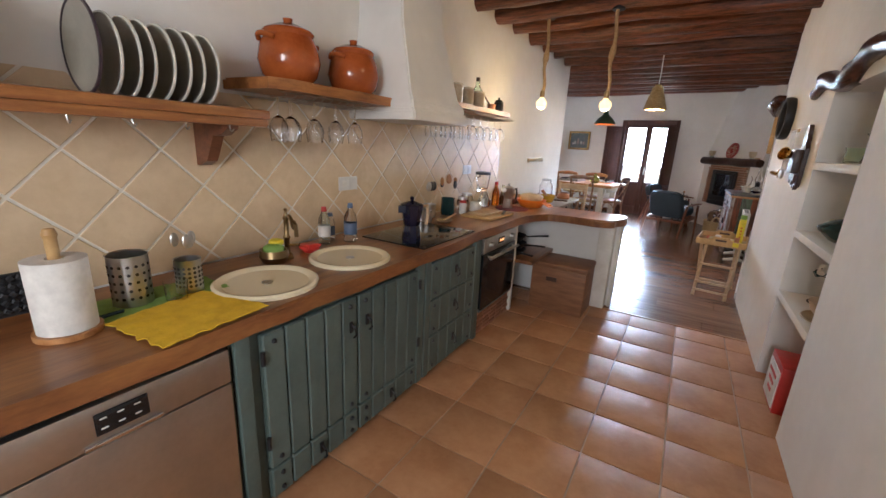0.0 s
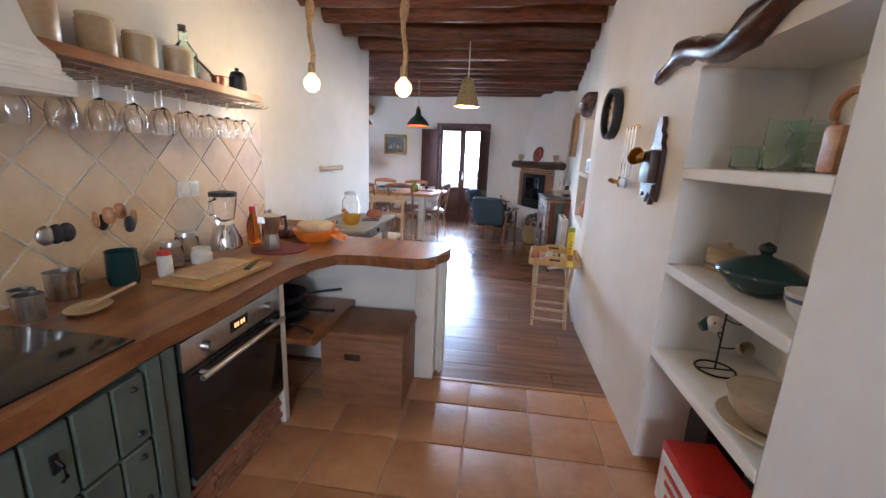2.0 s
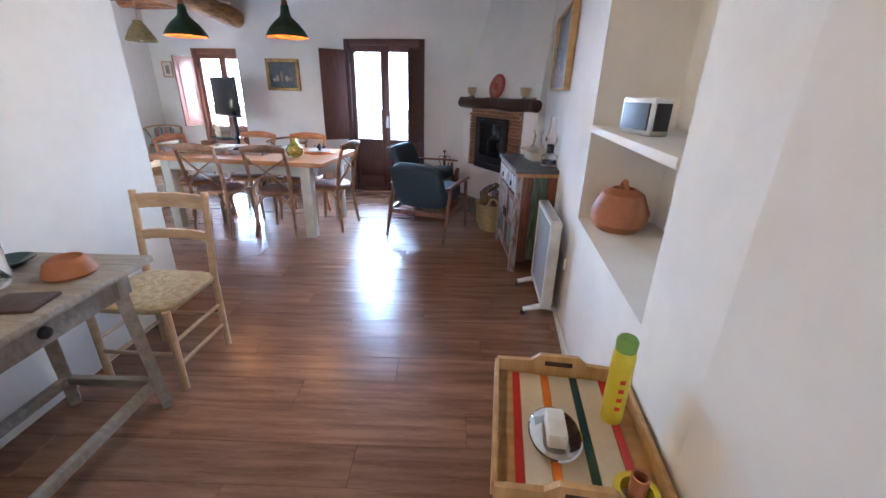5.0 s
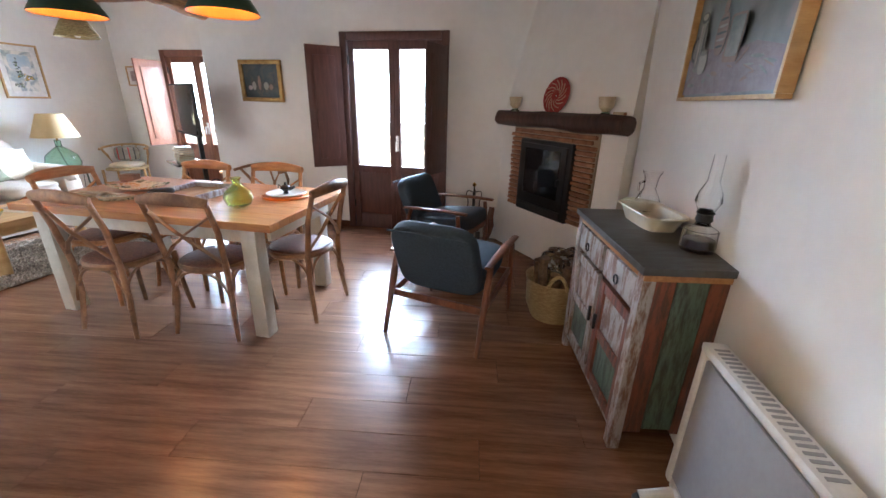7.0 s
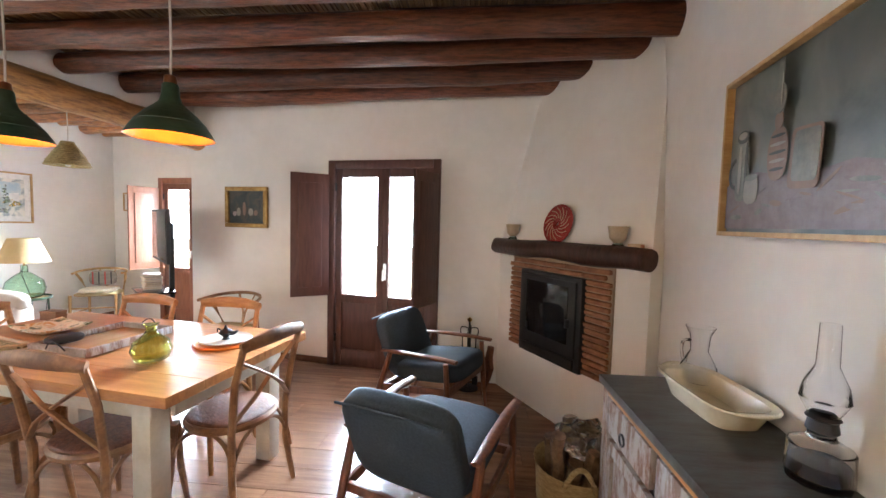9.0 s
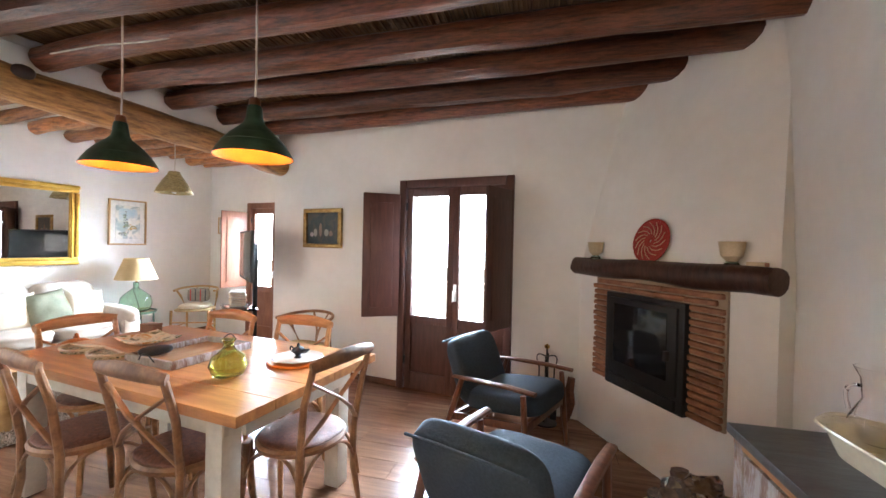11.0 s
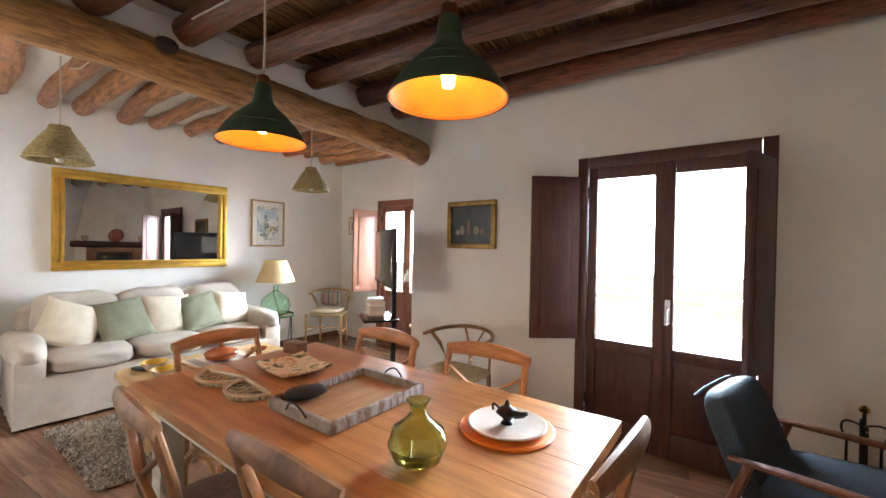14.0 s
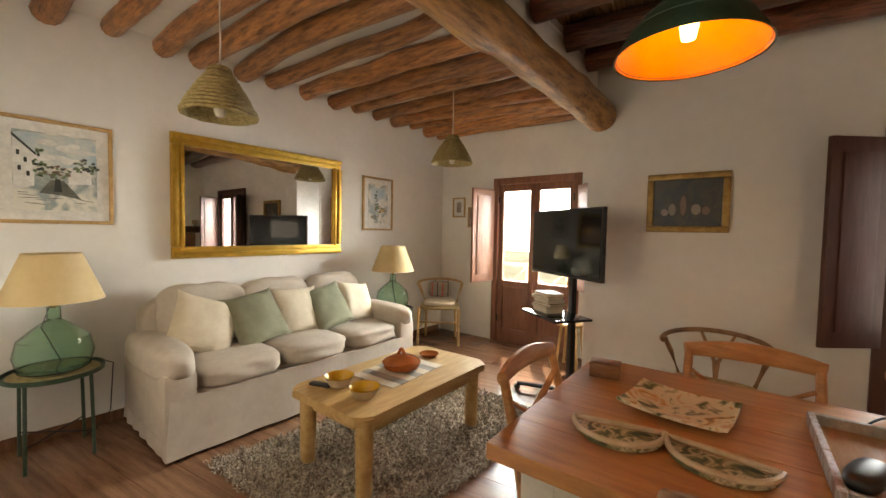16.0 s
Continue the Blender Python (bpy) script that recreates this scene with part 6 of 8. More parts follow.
bd = thing("butter_dish", E @ pose(0.10, 0.26, 0.549), "steel oval dish holding a white packet", "dish")
part("dish", lathe(bm_new(), [(0.05, 0), (0.095, 0.018), (0.09, 0.02), (0.05, 0.004), (0, 0.004)], 30, sy=0.75), CHROME, bd)
part("packet", box(bm_new(), (0, 0, 0.035), (0.10, 0.05, 0.045), bevel=0.006), PAPER, bd)
bt = thing("spray_can", E @ pose(0.20, 0.09, 0.549), "yellow-green spray can standing on the tray", "spray can")
part("can", lathe(bm_new(), [(0.028, 0), (0.03, 0.006), (0.03, 0.22), (0.026, 0.235), (0, 0.235)], 22), YELLOW_PLASTIC, bt)
part("cap", lathe(bm_new(), [(0.027, 0.236), (0.028, 0.265), (0.022, 0.275), (0, 0.275)], 20), GREEN_CLOTH, bt)
bm = bm_new()
for k in range(4):
    box(bm, (-0.0305, 0, 0.06 + 0.03 * k), (0.002, 0.014, 0.012))
part("print", bm, RED, bt)
tr = thing("tape_roll", E @ pose(-0.06, 0.10, 0.549), "yellow tape roll with a cardboard tube", "tape")
part("tape", lathe(bm_new(), [(0.045, 0), (0.05, 0.002), (0.05, 0.04), (0.036, 0.04), (0.036, 0), (0.045, 0)], 28), YELLOW_PLASTIC, tr)
part("tube", lathe(bm_new(), [(0.018, 0), (0.02, 0.085), (0.016, 0.085), (0.015, 0.004), (0, 0.004)], 20), RAW_CLAY, tr)

# niche in the living room wall
rd = thing("radio", E @ pose(1.02, -0.10, 1.273, 0, 0, 15), "small silver and black radio in the niche", "radio")
part("case", box(bm_new(), (0, 0, 0.07), (0.22, 0.08, 0.14), bevel=0.012), STEEL, rd)
part("grille", box(bm_new(), (-0.11, 0.0, 0.07), (0.012, 0.06, 0.10), bevel=0.003), BLACK_PLASTIC, rd)
part("front", box(bm_new(), (0, 0.04, 0.07), (0.18, 0.01, 0.10), bevel=0.003), BLACK_PLASTIC, rd)
cj = thing("clay_jar", E @ pose(1.33, -0.17, 0.77), "rounded terracotta jar standing in the niche", "jar")
part("body", lathe(bm_new(), [(0.10, 0), (0.135, 0.04), (0.14, 0.10), (0.10, 0.19), (0.055, 0.215), (0.05, 0.20), (0, 0.2)], 30), RAW_CLAY, cj)
bm = bm_new()
tube(bm, curve((-0.05, 0, 0.205), (0, 0, 0.29), (0.05, 0, 0.205), 8), 0.012, 8)
part("handle", bm, RAW_CLAY, cj)
jug = thing("tin_jug", E @ pose(0.92, 0.0, 1.86), "dented shiny tin horn above the niche", "wall ornament")
bm = bm_new()
tube(bm, [(-0.52, 0.02, 0.08), (-0.40, 0.05, 0.05), (-0.22, 0.06, 0.02), (0.0, 0.04, 0.0), (0.2, 0.0, 0.0)], [0.03, 0.06, 0.07, 0.06, 0.03], 14)
for q in bm.verts:
    q.co += Vector((noise.noise(q.co * 14), noise.noise(q.co * 14 + Vector((5, 0, 0))), noise.noise(q.co * 14 + Vector((0, 5, 0))))) * 0.02
part("body", bm, DRIFT, jug)
solid("wall_socket", box(bm_new(), (0, 0.006, 0), (0.14, 0.012, 0.08), bevel=0.004), WHITE_METAL, "white double socket low on the wall", "socket", "sockets", E @ pose(1.70, 0, 0.42))

hm = E @ pose(1.91, 0.10, 0, 0, 0, 3) @ Matrix.Diagonal((0.84, 1, 1.04, 1))
ht = thing("panel_heater", hm, "white upright panel heater in plastic film", "heater")
part("panel", box(bm_new(), (0, 0.02, 0.36), (0.62, 0.012, 0.50), bevel=0.004), PLASTIC_GREY, ht)
bm = bm_new()
for x in (-0.32, 0.32):
    box(bm, (x, 0, 0.36), (0.04, 0.07, 0.56), bevel=0.012)
box(bm, (0, 0, 0.645), (0.68, 0.075, 0.03), bevel=0.01)
box(bm, (0, 0, 0.09), (0.6, 0.06, 0.04), bevel=0.008)
part("casing", bm, WHITE_METAL, ht)
bm = bm_new()
for k in range(22):
    box(bm, (-0.28 + k * 0.0266, 0, 0.6605), (0.012, 0.045, 0.003))
part("vent_slot", bm, PLASTIC_GREY, ht)
for x in (-0.26, 0.26):
    bm = bm_new()
    tube(bm, [(x, -0.13, 0.04), (x, 0, 0.075), (x, 0.14, 0.04)], [0.02, 0.028, 0.02], 8, 0.8)
    ft = part("foot", bm, WHITE_METAL, ht)
    bm = bm_new()
    for y in (-0.13, 0.14):
        cyl(bm, (x - 0.012, y, 0.02), (x + 0.012, y, 0.02), 0.02)
    part("castor", bm, BLACK_PLASTIC, ft)

# ---- living and dining room ----


def x_chair(m, wood, lab):
    """Bistro chair with a crossed back; sitter faces +y, back at -y."""
    c = thing("dining_chair", m, lab, "chair", "chairs round the table")
    for s in (-1, 1):
        bm = bm_new()
        tube(bm, [(s * 0.215, -0.20, 0), (s * 0.19, -0.165, 0.25), (s * 0.19, -0.165, 0.46), (s * 0.205, -0.20, 0.70), (s * 0.20, -0.245, 0.87)], [0.014, 0.017, 0.018, 0.017, 0.016], 10)
        part("leg", bm, wood, c)
        bm = bm_new()
        tube(bm, [(s * 0.215, 0.22, 0), (s * 0.195, 0.20, 0.2), (s * 0.185, 0.185, 0.445)], [0.013, 0.016, 0.019], 10)
        part("leg", bm, wood, c)
        bm = bm_new()
        tube(bm, curve((s * 0.205, -0.19, 0.20), (s * 0.19, -0.17, 0.43), (s * 0.185, -0.02, 0.43)) + curve((s * 0.185, 0.0, 0.43), (s * 0.19, 0.18, 0.43), (s * 0.2, 0.205, 0.20))[1:], 0.009, 8)
        part("hoop", bm, wood, c)
        bm = bm_new()
        tube(bm, [(s * 0.195, -0.175, 0.50), (s * 0.09, -0.215, 0.605), (-s * 0.02, -0.228 - 0.008 * s, 0.69), (-s * 0.19, -0.222, 0.80)], 0.014, 8, 0.55)
        part("cross_slat", bm, wood, c)
    for y in (-0.17, 0.19):
        bm = bm_new()
        tube(bm, curve((-0.2, y, 0.20), (-0.18, y, 0.44), (0, y, 0.43)) + curve((0, y, 0.43), (0.18, y, 0.44), (0.2, y, 0.20))[1:], 0.009, 8)
        part("hoop", bm, wood, c)
    bm = bm_new()
    pts = curve((-0.215, -0.235, 0.875), (0, -0.30, 0.91), (0.215, -0.235, 0.875), 14)
    tube(bm, pts, [0.026 + 0.012 * math.sin(math.pi * i / 14) for i in range(15)], 10, 1.0)
    for q in bm.verts:
        q.co.y = (q.co.y + 0.26) * 0.62 - 0.26
    part("top_rail", bm, wood, c)
    part("seat_frame", lathe(bm_new(), [(0.18, 0.43), (0.222, 0.435), (0.226, 0.455), (0.215, 0.468), (0.19, 0.468)], 32, (0, 0.01, 0), sy=0.95), wood, c)
    part("seat", pillow(bm_new(), (0, 0.01, 0.468), (0.40, 0.385, 0.045), power=2.5, n=8), CANE, c, "dark woven cane seat")
    return c


chair = x_chair(pose(-2.69, 7.93, 0, 0, 0, -2), CHAIR_WOOD, "weathered brown cross-back bistro chair at the table")
copy_thing(chair, pose(-2.10, 8.05, 0, 0, 0, 3))
copy_thing(chair, pose(-1.72, 8.40, 0, 0, 0, 88))
honey = x_chair(pose(-2.80, 8.60, 0, 0, 0, 183), HONEY, "honey-coloured cross-back bistro chair at the table")
copy_thing(honey, pose(-2.20, 8.69, 0, 0, 0, 186))
copy_thing(honey, pose(-3.19, 8.24, 0, 0, 0, -88))

DT = pose(-2.475, 8.335, 0, 0, 0, 1.5)
dt = thing("dining_table", DT, "long dining table with wooden top and cream legs", "table")
for i in range(5):
    w = 0.97 / 5
    part("top_board", box(bm_new(), (0, -0.485 + w * (i + 0.5), 0.747), (1.80, w - 0.0006, 0.045), bevel=0.0012, seg=1), TABLETOP, dt)
for y in (-0.40, 0.40):
    part("apron", box(bm_new(), (0, y, 0.675), (1.5, 0.025, 0.095), bevel=0.003), TABLE_PAINT, dt)
for x in (-0.80, 0.80):
    part("apron", box(bm_new(), (x, 0, 0.675), (0.025, 0.72, 0.095), bevel=0.003), TABLE_PAINT, dt)
for x in (-0.78, 0.70):
    for y in (-0.37, 0.39):
        bm = bm_new()
        box(bm, (x, y, 0.36), (0.095, 0.095, 0.72), bevel=0.006)
        part("leg", bm, TABLE_PAINT, dt)
TT = 0.7705


def on_table(x, y, rz=0, z=TT):
    return pose(x, y, z, 0, 0, rz)


solid("glass_vase", lathe(bm_new(), [(0.05, 0), (0.085, 0.02), (0.105, 0.065), (0.09, 0.11), (0.04, 0.145), (0.028, 0.165), (0.03, 0.185), (0.042, 0.20), (0.038, 0.2), (0.026, 0.185), (0.024, 0.165), (0.036, 0.143), (0.086, 0.108), (0.1, 0.065), (0.08, 0.025), (0, 0.02)], 32), OLIVE_GLASS, "squat olive green glass vase on the table", "vase", m=on_table(-1.97, 8.16) @ Matrix.Diagonal((0.82, 0.82, 0.92, 1)))
st_ = thing("serving_tray", on_table(-2.475, 8.325, 92), "white-washed wooden tray with worn wooden base", "tray")
part("base", box(bm_new(), (0, 0, 0.008), (0.46, 0.34, 0.012), bevel=0.002), TRAY_BASE, st_, "smooth honey wood tray base")
for x, y, sx, sy in ((0, -0.175, 0.48, 0.018), (0, 0.175, 0.48, 0.018), (-0.231, 0, 0.018, 0.33), (0.231, 0, 0.018, 0.33)):
    part("side", box(bm_new(), (x, y, 0.024), (sx, sy, 0.042), bevel=0.004), PALE_WASH if sx > 0.1 else GREY_WOOD, st_)
for x in (-0.243, 0.243):
    bm = bm_new()
    tube(bm, curve((x, -0.06, 0.03), (x * 1.08, 0, 0.11), (x, 0.06, 0.03), 10), 0.0035, 8)
    part("handle", bm, BLACK_IRON, st_)
solid("glasses_case", pillow(bm_new(), (0, 0, 0.03), (0.16, 0.065, 0.05), power=2.6, n=8), BLACK_PLASTIC, "black spectacle case lying on the tray", "spectacle case", m=on_table(-2.59, 8.20, 68, TT + 0.014))
pm = thing("lamp_plate", on_table(-1.88, 8.52), "white plate with small oil lamp on an orange mat", "plate")
part("mat", lathe(bm_new(), [(0.16, 0), (0.162, 0.005), (0.155, 0.01), (0, 0.01)], 40), LAMP_ORANGE, pm, "orange woven mat")
part("dish", lathe(bm_new(), [(0.10, 0.011), (0.135, 0.022), (0.13, 0.026), (0.095, 0.018), (0, 0.018)], 40), WHITE_CERAMIC, pm)
bm = lathe(bm_new(), [(0.022, 0.019), (0.012, 0.03), (0.02, 0.04), (0.038, 0.055), (0.03, 0.068), (0.01, 0.08), (0.006, 0.095), (0, 0.1)], 20)
tube(bm, [(0.03, 0, 0.055), (0.06, 0, 0.062), (0.075, 0, 0.072)], [0.014, 0.01, 0.006])
tube(bm, curve((-0.03, 0, 0.06), (-0.065, 0, 0.09), (-0.055, 0, 0.05)), 0.004)
part("oil_lamp", bm, BLACK_IRON, pm, "small dark brass oil lamp")


def curled_dish(m, w, d, lab):
    bm, n, g = bm_new(), 14, {}
    for i in range(n + 1):
        for j in range(n + 1):
            a, b = i / n * 2 - 1, j / n * 2 - 1
            g[i, j] = bm.verts.new((a * w / 2, b * d / 2, 0.01 + 0.022 * max(abs(a), abs(b)) ** 3 + 0.012 * a * a * b * b))
    for i in range(n):
        for j in range(n):
            bm.faces.new((g[i, j], g[i + 1, j], g[i + 1, j + 1], g[i, j + 1]))
    r = bmesh.ops.extrude_face_region(bm, geom=list(bm.faces))
    bmesh.ops.translate(bm, verts=[v for v in r["geom"] if isinstance(v, bmesh.types.BMVert)], vec=(0, 0, -0.009))
    return solid("painted_dish", bm, GLAZED_PATTERN, lab, "dish", "painted dishes", m)


curled_dish(on_table(-2.985, 8.385, -6), 0.30, 0.25, "square hand-painted ceramic dish with curled corners")
for x, y, r in ((-3.09, 8.08, 195), (-2.86, 8.09, 175)):
    d = thing("half_dish", on_table(x, y, r), "half-round hand-painted ceramic dish", "dish", "painted dishes")
    arc = [(0.118 * math.cos(math.pi * k / 14), -0.05 + 0.118 * math.sin(math.pi * k / 14)) for k in range(15)]
    part("base", slab(bm_new(), arc, 0.002, 0.012), DARK_GLAZE, d)
    bm = bm_new()
    tube(bm, [(a * 1.03, b, 0.022) for a, b in arc] + [(-0.118, -0.05, 0.022), (0, -0.052, 0.022), (0.118, -0.05, 0.022)], 0.008, 8)
    part("rim", bm, STONEWARE, d)
bx = thing("trinket_box", on_table(-3.27, 8.57, 10), "small carved reddish wooden box", "box")
part("body", box(bm_new(), (0, 0, 0.024), (0.11, 0.075, 0.046), bevel=0.004), CARDBOARD, bx)
part("lid", box(bm_new(), (0, 0, 0.054), (0.114, 0.079, 0.014), bevel=0.004), CARDBOARD, bx)


def lounge(m, lab):
    """Low armchair with an open wooden frame; sitter faces +y."""
    c = thing("armchair", m, lab, "armchair", "blue armchairs")
    part("seat_cushion", pillow(bm_new(), (0, 0.04, 0.40), (0.54, 0.58, 0.15), power=5, n=10, rx=7), NAVY, c)
    part("back_cushion", pillow(bm_new(), (0, -0.275, 0.535), (0.54, 0.13, 0.48), power=5, n=10, rx=23), NAVY, c)
    bm = bm_new()
    tube(bm, [(-0.245, -0.432, 0.722), (-0.1, -0.436, 0.73), (0.1, -0.436, 0.73), (0.245, -0.432, 0.722)], 0.006)
    part("piping", bm, NAVY, c)
    for s in (-1, 1):
        x = s * 0.315
        bm = bm_new()
        tube(bm, [(x, 0.30, 0), (x, 0.27, 0.27), (x, 0.25, 0.52)], [0.014, 0.021, 0.018], 10)
        part("leg", bm, TEAK, c)
        bm = bm_new()
        tube(bm, [(x, -0.38, 0), (x, -0.27, 0.32), (x, -0.20, 0.53)], [0.014, 0.022, 0.018], 10)
        part("leg", bm, TEAK, c)
        bm = bm_new()
        tube(bm, [(x, 0.33, 0.545), (x, 0.15, 0.55), (x, -0.10, 0.54), (x, -0.27, 0.53)], [0.026, 0.03, 0.028, 0.02], 10, 0.5)
        part("armrest", bm, TEAK, c)
        part("side_rail", box(bm_new(), (x * 0.98, -0.01, 0.29), (0.022, 0.56, 0.05), rx=7, bevel=0.005), TEAK, c)
    for y, z in ((0.26, 0.31), (-0.27, 0.25)):
        part("cross_rail", box(bm_new(), (0, y, z), (0.61, 0.024, 0.045), bevel=0.005), TEAK, c)
    return c


lounge(pose(-0.66, 8.50, 0, 0, 0, -12), "navy fabric armchair with dark teak frame")
lounge(pose(-0.95, 9.60, 0, 0, 0, -104), "second navy armchair before the balcony door")

# fireplace in the corner
fp = thing("fireplace", F, "black iron stove insert framed by thin bricks", "fireplace")
part("brick_bed", box(bm_new(), (0.025, -0.006, 0.85), (1.04, 0.02, 0.75)), MORTAR, fp)
part("frame", box(bm_new(), (0, -0.035, 0.795), (0.66, 0.05, 0.65), bevel=0.008), BLACK_IRON, fp)
fd = part("stove_door", box(bm_new(), (0, -0.066, 0.83), (0.58, 0.02, 0.52), bevel=0.008), BLACK_IRON, fp)
part("pane", box(bm_new(), (0, -0.0785, 0.85), (0.45, 0.006, 0.40), bevel=0.002), BLACK_GLOSS, fd, "dark stove glass")
part("latch", box(bm_new(), (0.235, -0.09, 0.80), (0.02, 0.03, 0.06), bevel=0.004), BLACK_IRON, fd)
part("ash_drawer", box(bm_new(), (0, -0.066, 0.515), (0.56, 0.02, 0.07), bevel=0.005), BLACK_IRON, fp)
bm = log(bm_new(), (-0.73, -0.03, 1.285), (0.80, -0.04, 1.285), 0.068, 91.0, n=16, segs=22, wob=0.03)
mantel = solid("mantel_beam", bm, DARK_WOOD, "dark round log mantel over the fireplace", "mantel", m=F)
for x in (-0.505, 0.57):
    v = thing("candle_glass", F @ pose(x, -0.03, 1.346) @ Matrix.Diagonal((0.8, 0.8, 0.92, 1)), "pale glass candle bowl on green foot", "candle holder", "candle glasses")
    part("foot", lathe(bm_new(), [(0.045, 0), (0.05, 0.01), (0.03, 0.03), (0, 0.03)], 24), GREEN_GLASS, v)
    part("cup", lathe(bm_new(), [(0.03, 0.03), (0.062, 0.06), (0.072, 0.12), (0.076, 0.14), (0.07, 0.14), (0.055, 0.065), (0, 0.05)], 24), STONEWARE, v)
pl = thing("woven_plate", F @ pose(0.0, -0.025, 1.346, -12, 0, 0) @ Matrix.Diagonal((0.88, 0.88, 0.88, 1)), "red and cream woven plate leaning on the wall", "plate")
bm = bm_new()
for i in range(9):
    r = 0.02 + i * 0.0175
    tube(bm, [(r * math.cos(k * math.tau / 32), 0, 0.16 + r * math.sin(k * math.tau / 32)) for k in range(33)], 0.0095, 6)
part("coil", bm, mat("red_straw", (0.34, 0.03, 0.025), 0.6, scale=40, bump=0.5), pl)
for k in range(14):
    bm = bm_new()
    a = k * math.tau / 14
    tube(bm, [((0.05 + 0.09 * f) * math.cos(a + f * 0.9), -0.011, 0.16 + (0.05 + 0.09 * f) * math.sin(a + f * 0.9)) for f in (0, 0.33, 0.66, 1)], 0.0035, 5)
    part("stitch", bm, STONEWARE, pl)
mb = thing("matchbox", F @ pose(0.70, -0.035, 1.349, 0, 0, 12), "small cream matchbox lying on the mantel", "matchbox")
part("sleeve", box(bm_new(), (0, 0, 0.014), (0.075, 0.045, 0.026), bevel=0.002), STONEWARE, mb)
part("tray", box(bm_new(), (0.002, 0, 0.014), (0.078, 0.038, 0.019)), RAW_CLAY, mb)
fs = thing("fire_irons", pose(-0.78, 10.12, 0), "black iron fire tools on a stand", "fire irons")
part("base", lathe(bm_new(), [(0.09, 0), (0.09, 0.012), (0.02, 0.02), (0, 0.02)], 24), BLACK_IRON, fs)
bm = bm_new()
tube(bm, [(0, 0, 0.015), (0, 0, 0.60)], 0.008)
part("pole", bm, BLACK_IRON, fs)
part("knob", lathe(bm_new(), [(0.006, 0.60), (0.02, 0.615), (0.022, 0.63), (0, 0.648)], 16), BRASS, fs, "brass ball")
for k in range(4):
    a = k * math.tau / 4
    bm = bm_new()
    tube(bm, curve((0, 0, 0.54), (0.12 * math.cos(a), 0.12 * math.sin(a), 0.60), (0.06 * math.cos(a), 0.06 * math.sin(a), 0.45)), 0.005)
    tube(bm, [(0.06 * math.cos(a), 0.06 * math.sin(a), 0.46), (0.06 * math.cos(a), 0.06 * math.sin(a), 0.10)], 0.006)
    box(bm, (0.06 * math.cos(a), 0.06 * math.sin(a), 0.08), (0.05, 0.012, 0.08), rz=math.degrees(a), bevel=0.003)
    part("tool", bm, BLACK_IRON, fs)
bl2 = thing("bellows", pose(-0.64, 10.10, 0), "small wooden bellows beside the fire tools", "bellows")
part("body", slab(bm_new(), [(0, 0), (0.05, 0.12), (0.07, 0.22), (0.03, 0.30), (0.02, 0.40), (-0.02, 0.40), (-0.03, 0.30), (-0.07, 0.22), (-0.05, 0.12)], -0.02, 0.02), TEAK, bl2, "", pose(0, 0, 0, 80, 0, -50))
fb = thing("log_basket", pose(0.02, 8.72, 0), "straw basket full of firewood and kindling", "basket")
part("basket", lathe(bm_new(), [(0.15, 0), (0.19, 0.10), (0.20, 0.28), (0.21, 0.30), (0.19, 0.28), (0.14, 0.02), (0, 0.02)], 30), STRAW, fb)
for s in (-1, 1):
    bm = bm_new()
    tube(bm, curve((-0.07, s * 0.2, 0.27), (0, s * 0.25, 0.50), (0.07, s * 0.2, 0.27), 10), 0.012)
    part("handle", bm, STRAW, fb)
for k in range(9):
    a = k * 0.7
    part("firewood", log(bm_new(), (0.10 * math.cos(a), 0.10 * math.sin(a), 0.08), (0.13 * math.cos(a + 0.4), 0.13 * math.sin(a + 0.4), 0.36 + 0.05 * (k % 3)), 0.035, 30 + k, n=8, segs=5), BARK, fb)
part("plastic_bag", pillow(bm_new(), (0.02, 0.02, 0.42), (0.22, 0.2, 0.16), power=2.2, n=9, lump=0.55), PLASTIC_FILM, fb, "crumpled clear plastic bag")

# reclaimed sideboard
cw, cd, ch = 0.83, 0.37, 0.87
CB = pose(0.335, 7.995, 0, 0, 0, 100.5)  # x along the wall, +y into the room
sb = thing("sideboard", CB, "reclaimed wood sideboard in worn painted planks", "sideboard")
part("top", box(bm_new(), (0, 0.0, ch - 0.015), (cw + 0.04, cd + 0.04, 0.03), bevel=0.004), GREY_TOP, sb, "dark grey worn top")
part("top_rail", box(bm_new(), (0, 0, ch - 0.045), (cw + 0.01, cd + 0.01, 0.028), bevel=0.003), HONEY, sb)
part("carcass", box(bm_new(), (0, -0.01, 0.47), (cw - 0.04, cd - 0.06, 0.72)), DARK_WOOD, sb)
for x in (-cw / 2 + 0.02, cw / 2 - 0.02):
    w = cd / 3
    for i, mt in enumerate((RED_WASH, GREEN_WASH, RED_WASH)):
        part("side_board", box(bm_new(), (x, -cd / 2 + w * (i + 0.5), 0.475), (0.03, w - 0.003, 0.76 if i != 1 else 0.72), bevel=0.003), mt, sb)
for x in (-cw / 2 + 0.025, cw / 2 - 0.025):
    for y in (-cd / 2 + 0.025, cd / 2 - 0.02):
        part("leg", box(bm_new(), (x, y, 0.42), (0.052, 0.05, 0.83), bevel=0.004), PALE_WASH if y > 0 else RED_WASH, sb)
